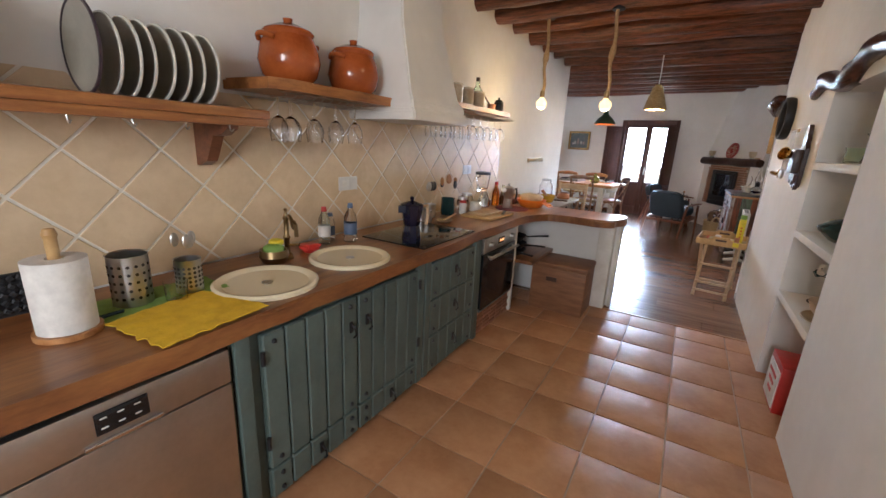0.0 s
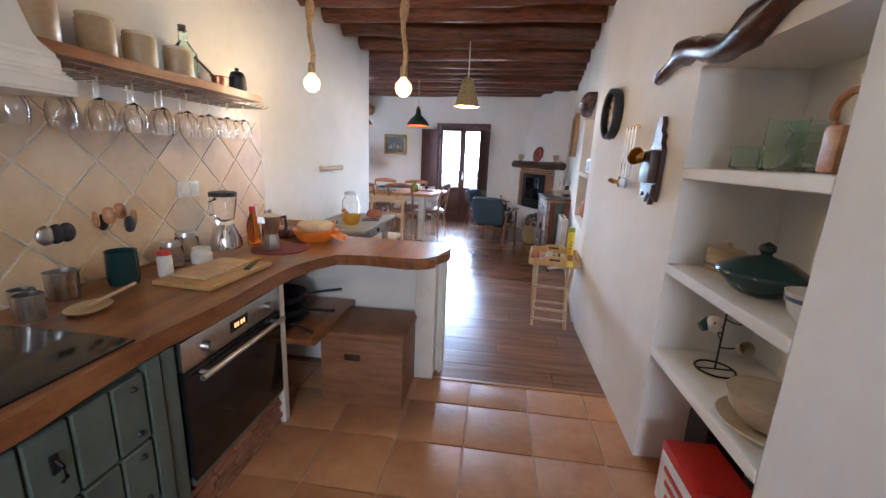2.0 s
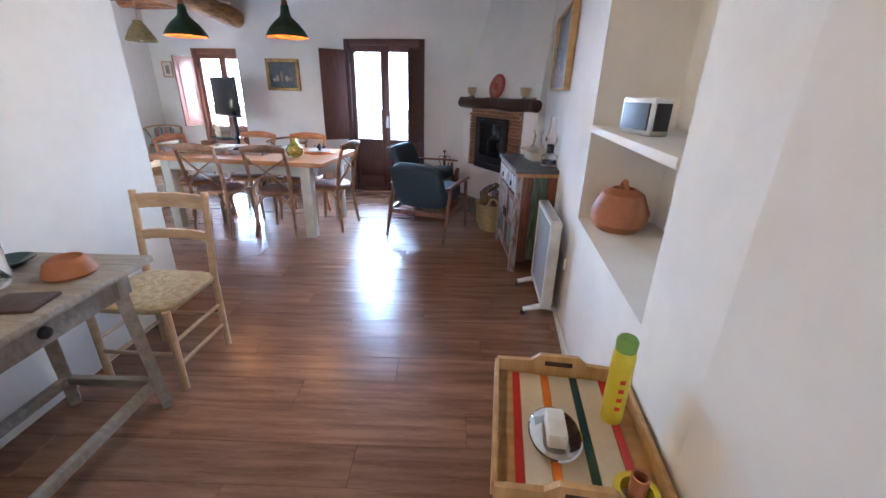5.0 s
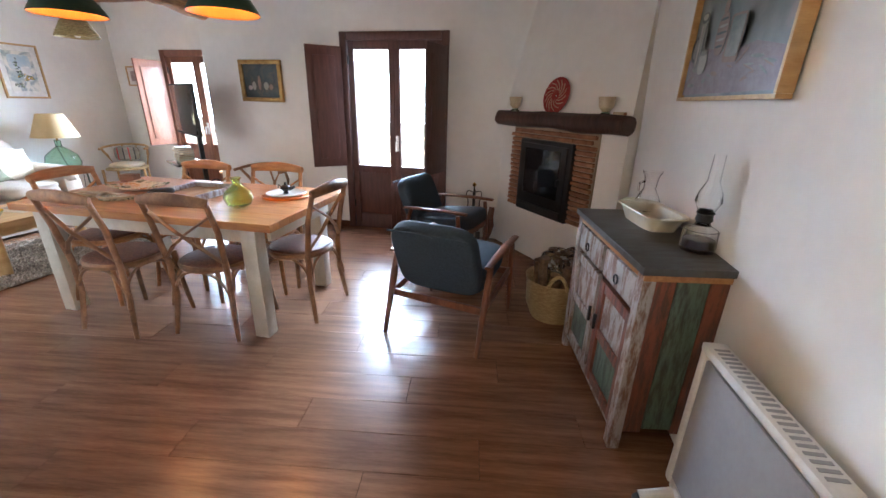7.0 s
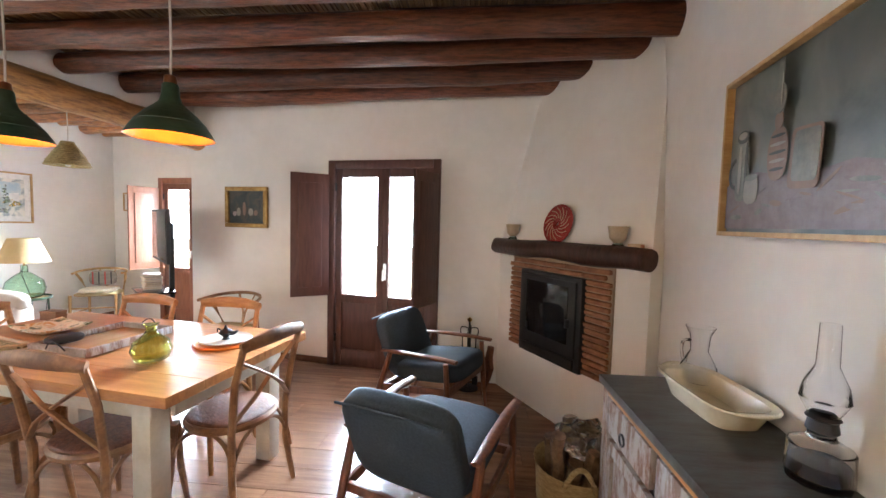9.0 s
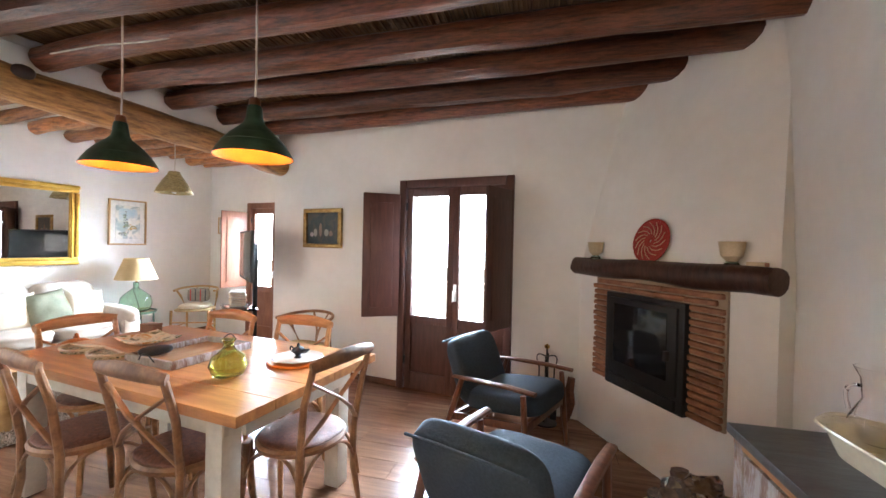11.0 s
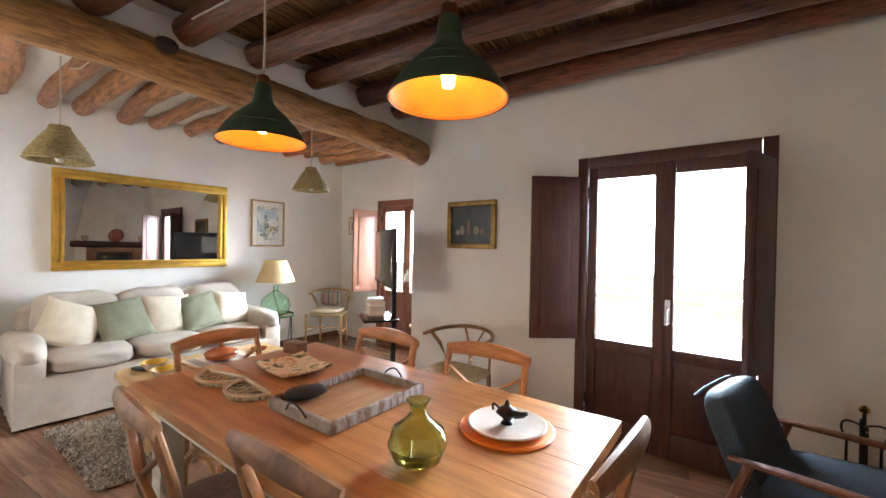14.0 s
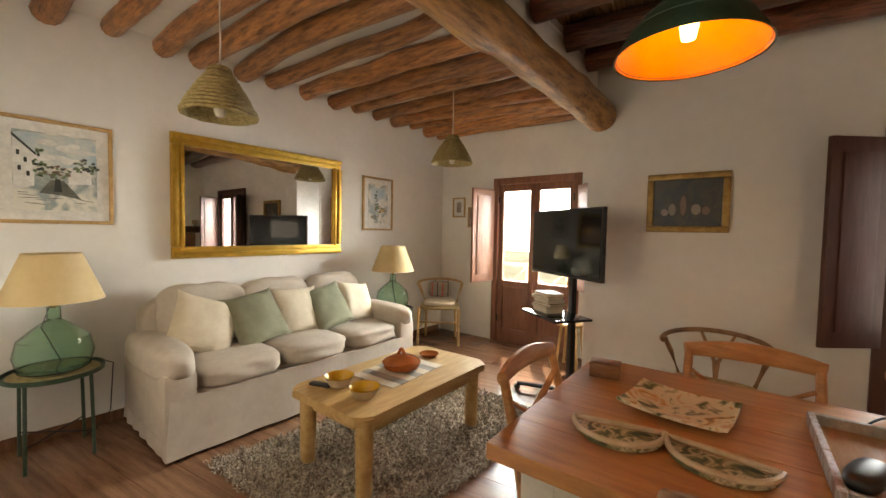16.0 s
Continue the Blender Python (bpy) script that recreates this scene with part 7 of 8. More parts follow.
for x in (-0.20, 0.20):
    d = part("drawer_front", box(bm_new(), (x, cd / 2 - 0.012, 0.73), (0.36, 0.022, 0.13), bevel=0.004), PALE_WASH, sb)
    bm = bm_new()
    tube(bm, [(x + 0.02 * math.cos(k * math.tau / 12), cd / 2 + 0.012, 0.72 + 0.02 * math.sin(k * math.tau / 12)) for k in range(13)], 0.004, 6)
    part("ring_pull", bm, BLACK_IRON, d)
    bm = bm_new()
    for sx in (-0.155, 0.155):
        box(bm, (x + sx, cd / 2 - 0.012, 0.37), (0.055, 0.024, 0.54), bevel=0.003)
    for z in (0.125, 0.375, 0.615):
        box(bm, (x, cd / 2 - 0.013, z), (0.255, 0.022, 0.05), bevel=0.003)
    d = part("door", bm, RED_WASH if x < 0 else PALE_WASH, sb)
    for z, mt in ((0.25, GREEN_WASH), (0.495, PALE_WASH)):
        part("panel", box(bm_new(), (x, cd / 2 - 0.018, z), (0.25, 0.012, 0.195), bevel=0.002), mt, d)
    part("latch", box(bm_new(), (x + (0.16 if x < 0 else -0.16), cd / 2 + 0.006, 0.42), (0.014, 0.016, 0.08), bevel=0.003), BLACK_IRON, d)
part("bottom_rail", box(bm_new(), (0, cd / 2 - 0.02, 0.10), (cw - 0.1, 0.03, 0.05), bevel=0.004), PALE_WASH, sb)
bd = thing("baking_dish", CB @ pose(0.16, -0.07, ch, 0, 0, 2) @ Matrix.Diagonal((0.86, 0.86, 0.9, 1)), "cream rectangular baking dish with handles", "dish")
bm = bm_new()
rings = []
for sx, sy, z in ((0.17, 0.085, 0), (0.21, 0.11, 0.075), (0.235, 0.125, 0.08), (0.232, 0.122, 0.086), (0.203, 0.104, 0.078), (0.163, 0.078, 0.008)):
    rings.append([bm.verts.new((sx * math.copysign(abs(math.cos(a)) ** 0.45, math.cos(a)), sy * math.copysign(abs(math.sin(a)) ** 0.45, math.sin(a)), z)) for a in (k * math.tau / 40 + 0.001 for k in range(40))])
for a, b in zip(rings, rings[1:]):
    for k in range(40):
        bm.faces.new((a[k], a[(k + 1) % 40], b[(k + 1) % 40], b[k]))
bm.faces.new(rings[0]), bm.faces.new(rings[-1])
part("dish", bm, CREAM_GLAZE, bd)
for s in (-1, 1):
    bm = bm_new()
    tube(bm, curve((s * 0.225, -0.07, 0.08), (s * 0.285, 0, 0.095), (s * 0.225, 0.07, 0.08), 10), 0.011, 8, 0.6)
    part("handle", bm, CREAM_GLAZE, bd)
gp_ = thing("glass_pitcher", CB @ pose(0.345, -0.13, ch), "clear blown glass pitcher with handle", "pitcher")
part("body", lathe(bm_new(), [(0.05, 0), (0.065, 0.03), (0.06, 0.08), (0.03, 0.14), (0.035, 0.20), (0.05, 0.23), (0.047, 0.23), (0.032, 0.20), (0.027, 0.14), (0.056, 0.08), (0.06, 0.03), (0, 0.012)], 28), GLASS, gp_)
bm = bm_new()
tube(bm, curve((0.035, 0.02, 0.17), (0.10, 0.03, 0.16), (0.06, 0.02, 0.07), 8), 0.006)
part("handle", bm, GLASS, gp_)
ol = thing("oil_lamp", CB @ pose(-0.21, -0.10, ch), "glass oil lamp with tall chimney and dark oil", "oil lamp")
part("font", lathe(bm_new(), [(0.062, 0), (0.066, 0.015), (0.064, 0.085), (0.03, 0.105), (0.026, 0.115), (0.022, 0.105), (0.058, 0.085), (0.061, 0.018), (0, 0.012)], 28), GLASS, ol)
part("oil", lathe(bm_new(), [(0.0, 0.013), (0.058, 0.017), (0.0575, 0.05), (0, 0.05)], 28), INK, ol, "dark lamp oil")
part("burner", lathe(bm_new(), [(0.024, 0.116), (0.032, 0.125), (0.028, 0.15), (0.034, 0.155), (0.02, 0.175), (0, 0.175)], 20), BLACK_IRON, ol)
part("chimney", lathe(bm_new(), [(0.027, 0.157), (0.048, 0.20), (0.042, 0.235), (0.022, 0.28), (0.02, 0.38), (0.0185, 0.38), (0.0205, 0.28), (0.04, 0.234), (0.045, 0.20), (0.0255, 0.16)], 28), GLASS, ol)


def framed(name, m, w, h, fw, depth, frame_mat, canvas_mat, lab, glazed=False, mount=0.0):
    """Hung picture; x along the wall, -y out of it."""
    p = thing(name, m, lab, "picture")
    for x, y, sx, sy in ((0, h / 2 - fw / 2, w, fw), (0, -h / 2 + fw / 2, w, fw), (-w / 2 + fw / 2, 0, fw, h - 2 * fw), (w / 2 - fw / 2, 0, fw, h - 2 * fw)):
        part("frame_bar", box(bm_new(), (x, -depth / 2 - 0.002, y), (sx, depth, sy), bevel=min(fw, depth) * 0.22), frame_mat, p)
    part("canvas", box(bm_new(), (0, -depth * 0.3, 0), (w - 1.6 * fw, depth * 0.4, h - 1.6 * fw)), PAPER if mount else canvas_mat, p)
    if mount:
        part("sheet", box(bm_new(), (0, -depth * 0.5 - 0.003, 0), (w - 2 * fw - 2 * mount, 0.003, h - 2 * fw - 2 * mount)), canvas_mat, p)
    return p


def daub(parent, shape, y, mtl, m2=None):
    """A flat painted form a hair above its canvas."""
    part("painted_shape", slab(bm_new(), shape, 0, 0.0012), mtl, parent, "", pose(0, y, 0, 90, 0, 0))


p1 = framed("still_life", pose(-3.235, 10.30, 1.585), 0.52, 0.43, 0.045, 0.035, OLD_GOLD, DARK_STILL, "small dark still life in a gilt frame")
for x, z, w, h, mt in ((-0.09, -0.05, 0.05, 0.09, INK_PALE), (-0.02, -0.02, 0.04, 0.15, INK_BROWN), (0.06, -0.05, 0.06, 0.08, INK_PALE), (0.12, -0.06, 0.05, 0.06, INK_BROWN), (-0.14, -0.07, 0.05, 0.05, INK_MAUVE)):
    daub(p1, [(x + w / 2 * math.cos(k * math.tau / 12), z + h / 2 * math.sin(k * math.tau / 12)) for k in range(12)], -0.0255, mt)
# the large oil painting over the sideboard
PX, PW = 2.81, 0.86
p2 = framed("oil_painting", E @ pose(PX, 0.004, 1.727, 0, 0, 180), PW, 0.565, 0.016, 0.05, PINE, BIG_STILL, "large grey still life painting in a thin wooden frame")
Y2 = -0.0362


def blob(x, z, w, h, n=18, tilt=0.0, power=2.0):
    """Outline of a rounded painted form."""
    pts = []
    for k in range(n):
        a = k * math.tau / n
        px = w / 2 * math.copysign(abs(math.cos(a)) ** (2 / power), math.cos(a))
        pz = h / 2 * math.copysign(abs(math.sin(a)) ** (2 / power), math.sin(a))
        pts.append((x + px * math.cos(tilt) - pz * math.sin(tilt), z + px * math.sin(tilt) + pz * math.cos(tilt)))
    return pts


# cloth, jug, lamp, box and glass, laid over one another
daub(p2, [(-PW / 2 + 0.03, -0.255), (PW / 2 - 0.03, -0.255), (PW / 2 - 0.03, -0.13), (0.2, -0.09), (0.0, -0.11), (-0.2, -0.07), (-PW / 2 + 0.03, -0.10)], Y2, CLOTH_PAINT)
art = random.Random(21)
for k in range(26):
    daub(p2, blob(art.uniform(-PW / 2 + 0.09, PW / 2 - 0.09), art.uniform(-0.225, -0.12), art.uniform(0.04, 0.10), art.uniform(0.006, 0.018), 8, art.uniform(-0.6, 0.6)), Y2 - 0.0003 - 0.00004 * k, (INK_MUTED, CLOTH_PAINT, INK_BROWN)[k % 3])
JX = 0.13 - PW / 2
daub(p2, blob(JX, -0.055, 0.085, 0.21, 20, 0, 4), Y2 - 0.0016, INK_MUTED)
daub(p2, blob(JX - 0.012, -0.05, 0.022, 0.17, 14, 0, 3), Y2 - 0.0030, INK_PALE)
daub(p2, blob(JX + 0.028, -0.05, 0.016, 0.18, 14, 0, 3), Y2 - 0.0030, INK_DARK)
daub(p2, blob(JX, 0.062, 0.075, 0.045, 16), Y2 - 0.0030, INK_DARK)
daub(p2, blob(JX, 0.066, 0.055, 0.025, 16), Y2 - 0.0044, INK_PALE)
arc_o = [(JX - 0.045 - 0.045 * math.sin(math.pi * k / 10), -0.06 + 0.055 * math.cos(math.pi * k / 10)) for k in range(11)]
arc_i = [(JX - 0.045 - 0.031 * math.sin(math.pi * k / 10), -0.06 + 0.041 * math.cos(math.pi * k / 10)) for k in range(11)]
daub(p2, arc_o + arc_i[::-1], Y2 - 0.0016, INK_DARK)
LX = JX + 0.20
daub(p2, blob(LX, -0.03, 0.10, 0.16, 20, 0, 2.4), Y2 - 0.0016, INK_BROWN)
for k in range(5):
    daub(p2, blob(LX, -0.075 + 0.025 * k, 0.085 - 0.008 * abs(k - 2), 0.010, 12), Y2 - 0.0030, INK_PALE if k % 2 else INK_DARK)
daub(p2, blob(LX, 0.07, 0.04, 0.05, 14, 0, 3), Y2 - 0.0030, INK_BROWN)
daub(p2, blob(LX, 0.135, 0.06, 0.09, 18), Y2 - 0.0044, INK_MUTED)
daub(p2, blob(LX, 0.20, 0.026, 0.11, 14, 0, 4), Y2 - 0.0058, INK_MUTED)
daub(p2, blob(LX + 0.012, 0.16, 0.008, 0.10, 10), Y2 - 0.0072, INK_PALE)
BX = LX + 0.13
daub(p2, blob(BX, -0.06, 0.13, 0.17, 20, -0.06, 8), Y2 - 0.0044, INK_BROWN)
daub(p2, blob(BX + 0.005, -0.055, 0.105, 0.14, 20, -0.06, 8), Y2 - 0.0058, INK_MUTED)
daub(p2, blob(JX + 0.07, -0.125, 0.085, 0.095, 18, 0, 3), Y2 - 0.0044, INK_PALE)
daub(p2, blob(JX + 0.07, -0.085, 0.08, 0.022, 16), Y2 - 0.0058, INK_MUTED)

WM = pose(-6.218, 0, 0, 0, 0, 90)  # x along +y of the room, -y out of the wall


def west(y, z):
    return WM @ pose(y, 0, z)


mi = thing("wall_mirror", west(8.69, 1.57), "wide mirror in a stepped gilt frame", "mirror")
mw, mh = 1.50, 0.94
for x, z, sx, sz in ((0, mh / 2 - 0.045, mw, 0.09), (0, -mh / 2 + 0.045, mw, 0.09), (-mw / 2 + 0.045, 0, 0.09, mh - 0.182), (mw / 2 - 0.045, 0, 0.09, mh - 0.182)):
    bm = bm_new()
    box(bm, (x, -0.02, z), (sx, 0.035, sz), bevel=0.008)
    box(bm, (x + (0.02 * math.copysign(1, x) if x else 0), -0.045, z + (0.02 * math.copysign(1, z) if z else 0)), (sx - 0.0 if sx > 0.2 else 0.04, 0.03, sz if sz > 0.2 else 0.04), bevel=0.012)
    box(bm, (x - (0.024 * math.copysign(1, x) if x else 0), -0.040, z - (0.024 * math.copysign(1, z) if z else 0)), (sx - 0.10 if sx > 0.2 else 0.022, 0.022, sz + 0.04 if sz > 0.2 else 0.022), bevel=0.008)
    part("frame_bar", bm, GOLD, mi)
part("mirror_glass", box(bm_new(), (0, -0.012, 0), (mw - 0.17, 0.012, mh - 0.17)), MIRROR, mi, "silvered mirror glass")
q1 = framed("watercolour", west(7.34, 1.66), 0.54, 0.63, 0.022, 0.025, PINE, WATERCOLOUR, "village watercolour in a light wooden frame", mount=0.06)
YP = -0.0185
wash = random.Random(5)


def foliage(parent, x, z, w, h, n, y, mats):
    """A tree in small overlapping brush marks."""
    for k in range(n):
        a, d = wash.uniform(0, math.tau), wash.random() ** 0.5
        daub(parent, blob(x + w / 2 * d * math.cos(a), z + h / 2 * d * math.sin(a), wash.uniform(0.012, 0.03), wash.uniform(0.008, 0.02), 8, wash.uniform(-0.7, 0.7)), y - 0.00003 * k, mats[k % len(mats)])


daub(q1, blob(0.0, 0.13, 0.37, 0.19, 24, 0, 8), YP, INK_BLUE)
for k in range(9):
    daub(q1, blob(wash.uniform(-0.12, 0.15), wash.uniform(0.06, 0.18), wash.uniform(0.06, 0.12), wash.uniform(0.02, 0.045), 12), YP - 0.0013 - 0.00004 * k, PAPER)
daub(q1, [(-0.185, -0.12), (-0.10, -0.09), (-0.095, 0.10), (-0.185, 0.20)], YP - 0.0026, PAPER)
daub(q1, [(-0.19, 0.195), (-0.09, 0.09), (-0.09, 0.105), (-0.19, 0.215)], YP - 0.0039, INK_DARK)
for x, z in ((-0.165, 0.10), (-0.135, 0.06), (-0.16, 0.01), (-0.125, -0.02)):
    daub(q1, blob(x, z, 0.014, 0.03, 10, 0, 6), YP - 0.0039, INK_DARK)
daub(q1, [(0.05, -0.07), (0.16, -0.06), (0.16, 0.03), (0.12, 0.055), (0.05, 0.02)], YP - 0.0026, PAPER)
foliage(q1, -0.075, 0.05, 0.06, 0.16, 26, YP - 0.0040, (INK_GREEN, INK_DARK))
foliage(q1, 0.13, 0.05, 0.13, 0.09, 34, YP - 0.0040, (INK_GREEN, INK_DARK, INK_MUTED))
foliage(q1, 0.0, 0.0, 0.14, 0.08, 34, YP - 0.0040, (INK_GREEN, INK_BROWN, INK_MUTED))
daub(q1, [(-0.03, -0.05), (0.03, -0.05), (0.11, -0.16), (0.02, -0.14), (-0.08, -0.13)], YP - 0.0026, INK_MUTED)
daub(q1, [(-0.01, -0.04), (0.012, -0.04), (0.022, -0.12), (-0.016, -0.12)], YP - 0.0053, INK_DARK)
for k in range(12):
    daub(q1, blob(wash.uniform(-0.16, 0.16), wash.uniform(-0.2, -0.13), wash.uniform(0.04, 0.10), 0.004, 8, wash.uniform(-0.2, 0.2)), YP - 0.0039 - 0.00004 * k, (INK_PALE, INK_MUTED)[k % 2])
q2 = framed("watercolour", west(9.967, 1.638), 0.445, 0.594, 0.02, 0.025, PINE, WATERCOLOUR, "tall garden watercolour in a light wooden frame", mount=0.06)
daub(q2, blob(0.0, 0.10, 0.22, 0.16, 24, 0, 6), YP, INK_BLUE)
daub(q2, [(0.0, -0.10), (0.09, -0.10), (0.09, 0.06), (0.0, 0.05)], YP - 0.0013, PAPER)
foliage(q2, -0.03, 0.03, 0.05, 0.22, 34, YP - 0.0026, (INK_GREEN, INK_DARK))
foliage(q2, 0.03, -0.06, 0.16, 0.08, 40, YP - 0.0026, (INK_GREEN, YELLOW_GLAZE, INK_MUTED))
foliage(q2, -0.04, -0.15, 0.14, 0.05, 22, YP - 0.0026, (INK_PALE, INK_MUTED, INK_GREEN))
for x, z in ((-5.93, 1.66), (-5.72, 1.53)):
    f_ = framed("small_picture", pose(x, 11.15, z), 0.20 if z > 1.6 else 0.12, 0.26, 0.018, 0.02, PINE, INK_MAUVE, "small framed print beside the bay door", mount=0.045 if z > 1.6 else 0)

# sofa
sf = thing("sofa", pose(-5.765, 8.655, 0, 0, 0, 90) @ Matrix.Diagonal((0.945, 0.96, 1, 1)), "three-seat sofa in a loose oatmeal linen cover", "sofa")
# local x along +y of the room, local -y out into the room
part("base", box(bm_new(), (0, 0.03, 0.20), (1.96, 0.84, 0.34), bevel=0.03), SOFA, sf)
bm, n = bm_new(), 120
lo_, hi_ = [], []
per = [(-1.06, 0.42), (-1.06, -0.45), (1.06, -0.45), (1.06, 0.42)]
pts = []
for (x0, y0), (x1, y1) in zip(per, per[1:]):
    for k in range(40):
        f = k / 40
        pts.append((x0 + (x1 - x0) * f, y0 + (y1 - y0) * f))
pts.append(per[-1])
for i, (x, y) in enumerate(pts):
    w = 0.003 * math.sin(i * 0.9) + 0.014 * noise.noise(Vector((i * 0.23, 0, 0)))
    cx, cy = (x / 1.06, y / 0.45)
    lo_.append(bm.verts.new((x + 0.015 * cx + w * (abs(cx) > 0.99), y - (0.015 - w) * (cy < -0.99), 0.025)))
    hi_.append(bm.verts.new((x * 0.985, y * 0.975, 0.36)))
for i in range(len(pts) - 1):
    bm.faces.new((lo_[i], lo_[i + 1], hi_[i + 1], hi_[i]))
r = bmesh.ops.extrude_face_region(bm, geom=list(bm.faces))
bmesh.ops.translate(bm, verts=[v for v in r["geom"] if isinstance(v, bmesh.types.BMVert)], vec=(0, 0.012, 0))
part("skirt", bm, SOFA, sf)
part("backrest", pillow(bm_new(), (0, 0.36, 0.55), (2.0, 0.22, 0.62), power=6, n=12, lump=0.02), SOFA, sf)
for s in (-1, 1):
    bm = bm_new()
    pillow(bm, (s * 0.98, -0.01, 0.53), (0.24, 0.90, 0.22), power=3.2, n=12, lump=0.03, seed=s)
    box(bm, (s * 0.98, -0.01, 0.30), (0.19, 0.86, 0.42), bevel=0.04)
    part("armrest", bm, SOFA, sf)
for k in range(3):
    part("seat_cushion", pillow(bm_new(), (-0.585 + 0.585 * k, -0.09, 0.425), (0.585, 0.74, 0.165), power=4.5, n=12, lump=0.05, seed=k * 3), SOFA, sf)
for k in range(2 + 1):
    part("back_cushion", pillow(bm_new(), (-0.60 + 0.60 * k, 0.25, 0.675), (0.61, 0.21, 0.50), power=4, n=12, lump=0.09, rx=-13, seed=5 + k), SOFA, sf)
for k, (x, mt, s, rx, ry, rz) in enumerate(((-0.68, CREAM_CLOTH, 0.44, -26, 20, -12), (-0.31, SAGE, 0.43, -26, -7, 6), (0.06, CREAM_CLOTH, 0.42, -18, 3, 0), (0.36, SAGE, 0.42, -26, -8, 6), (0.71, CREAM_CLOTH, 0.40, -20, 9, 6))):
    bm = scatter_cushion(bm_new(), s, k * 4.0)
    tagged(solid("cushion", bm, mt, "cream linen scatter cushion on the sofa" if mt is CREAM_CLOTH else "sage green scatter cushion on the sofa", "cushion", "sofa cushions", pose(-5.765, 8.655, 0, 0, 0, 90) @ pose(x * 0.95, 0.015 - 0.025 * (k % 2), 0.665, rx - 7, ry, rz)))

# coffee table on the rug
ct = thing("coffee_table", pose(-4.54, 8.66, 0, 0, 0, 1), "solid pine coffee table with rounded corners", "coffee table")
out = []
for sx, sy, a0 in ((1, 1, 0), (-1, 1, 90), (-1, -1, 180), (1, -1, 270)):
    for k in range(6):
        a = radians(a0 + 18 * k)
        out.append((sx * 0.245 + 0.075 * math.cos(a), sy * 0.49 + 0.075 * math.sin(a)))
part("tabletop", slab(bm_new(), out, 0.405, 0.45, 0.012), PINE, ct)
part("apron", box(bm_new(), (0, 0, 0.365), (0.50, 0.96, 0.08), bevel=0.004), PINE, ct)
part("drawer_front", box(bm_new(), (0, -0.484, 0.362), (0.34, 0.014, 0.06), bevel=0.003), PINE, ct)
part("knob", cyl(bm_new(), (0, -0.49, 0.362), (0, -0.51, 0.362), 0.014), PINE, ct)
for x in (-0.24, 0.24):
    for y in (-0.48, 0.48):
        bm = bm_new()
        tube(bm, [(x, y, 0.02), (x, y, 0.41)], [0.042, 0.046], 18)
        part("leg", bm, PINE, ct)
CTZ = 0.4505
rn = thing("table_runner", pose(-4.57, 8.70, CTZ, 0, 0, 4), "grey striped cloth runner on the coffee table", "runner")
for i in range(7):
    part("stripe", box(bm_new(), (0, -0.21 + 0.07 * i, 0.002), (0.34, 0.069, 0.003)), GREY_WOOD if i % 2 else CREAM_CLOTH, rn)
cp = thing("clay_casserole", pose(-4.57, 8.72, CTZ + 0.004), "red clay casserole with lid on the runner", "casserole")
part("bowl", lathe(bm_new(), [(0.08, 0), (0.11, 0.015), (0.125, 0.05), (0.118, 0.052), (0, 0.05)], 32), CLAY, cp)
part("lid", lathe(bm_new(), [(0.12, 0.053), (0.115, 0.062), (0.06, 0.088), (0.015, 0.095), (0, 0.096)], 32), CLAY, cp)
bm = bm_new()
tube(bm, curve((-0.028, 0, 0.09), (0, 0, 0.17), (0.028, 0, 0.09), 8), 0.011, 8)
part("handle", bm, CLAY, cp)
for x, y in ((-4.64, 8.29), (-4.41, 8.28)):
    b = thing("snack_bowl", pose(x, y, CTZ), "small bowl, cream outside and orange inside", "bowl", "snack bowls")
    part("shell", lathe(bm_new(), [(0.04, 0), (0.055, 0.012), (0.086, 0.062), (0.083, 0.060)], 30), STONEWARE, b)
    part("lining", lathe(bm_new(), [(0.083, 0.064), (0.052, 0.018), (0.0, 0.012)], 30), YELLOW_GLAZE, b)
solid("saucer", lathe(bm_new(), [(0.05, 0), (0.07, 0.02), (0.066, 0.022), (0.045, 0.008), (0, 0.008)], 28), CLAY, "small brown clay saucer on the coffee table", "saucer", m=pose(-4.62, 9.05, CTZ))
solid("remote_control", box(bm_new(), (0, 0, 0.01), (0.13, 0.04, 0.018), bevel=0.006), BLACK_PLASTIC, "black remote control on the coffee table", "remote control", m=pose(-4.72, 8.22, CTZ, 0, 0, 20))

# shaggy rug
bm = slab(bm_new(), [(-5.18, 7.82), (-4.05, 7.86), (-3.92, 9.60), (-4.95, 9.72)], 0.001, 0.014)
rr = random.Random(9)
for i in range(15000):
    s, t = rr.random(), rr.random()
    a = Vector((-5.20 + 0.25 * t, 7.78 + 1.95 * t, 0.012)).lerp(Vector((-4.02 + 0.13 * t, 7.84 + 1.78 * t, 0.012)), s)
    d = Vector((rr.uniform(-1, 1), rr.uniform(-1, 1), rr.uniform(0.5, 1.2))).normalized() * rr.uniform(0.018, 0.032)
    w = d.cross(Vector((rr.uniform(-1, 1), rr.uniform(-1, 1), 0.3))).normalized() * 0.004
    v = [bm.verts.new(p) for p in (a - w, a + w, a + d + w * 0.6, a + d - w * 0.6)]
    bm.faces.new(v)
tagged(solid("rug", bm, RUG, "shaggy beige and brown flecked rug", "rug"))


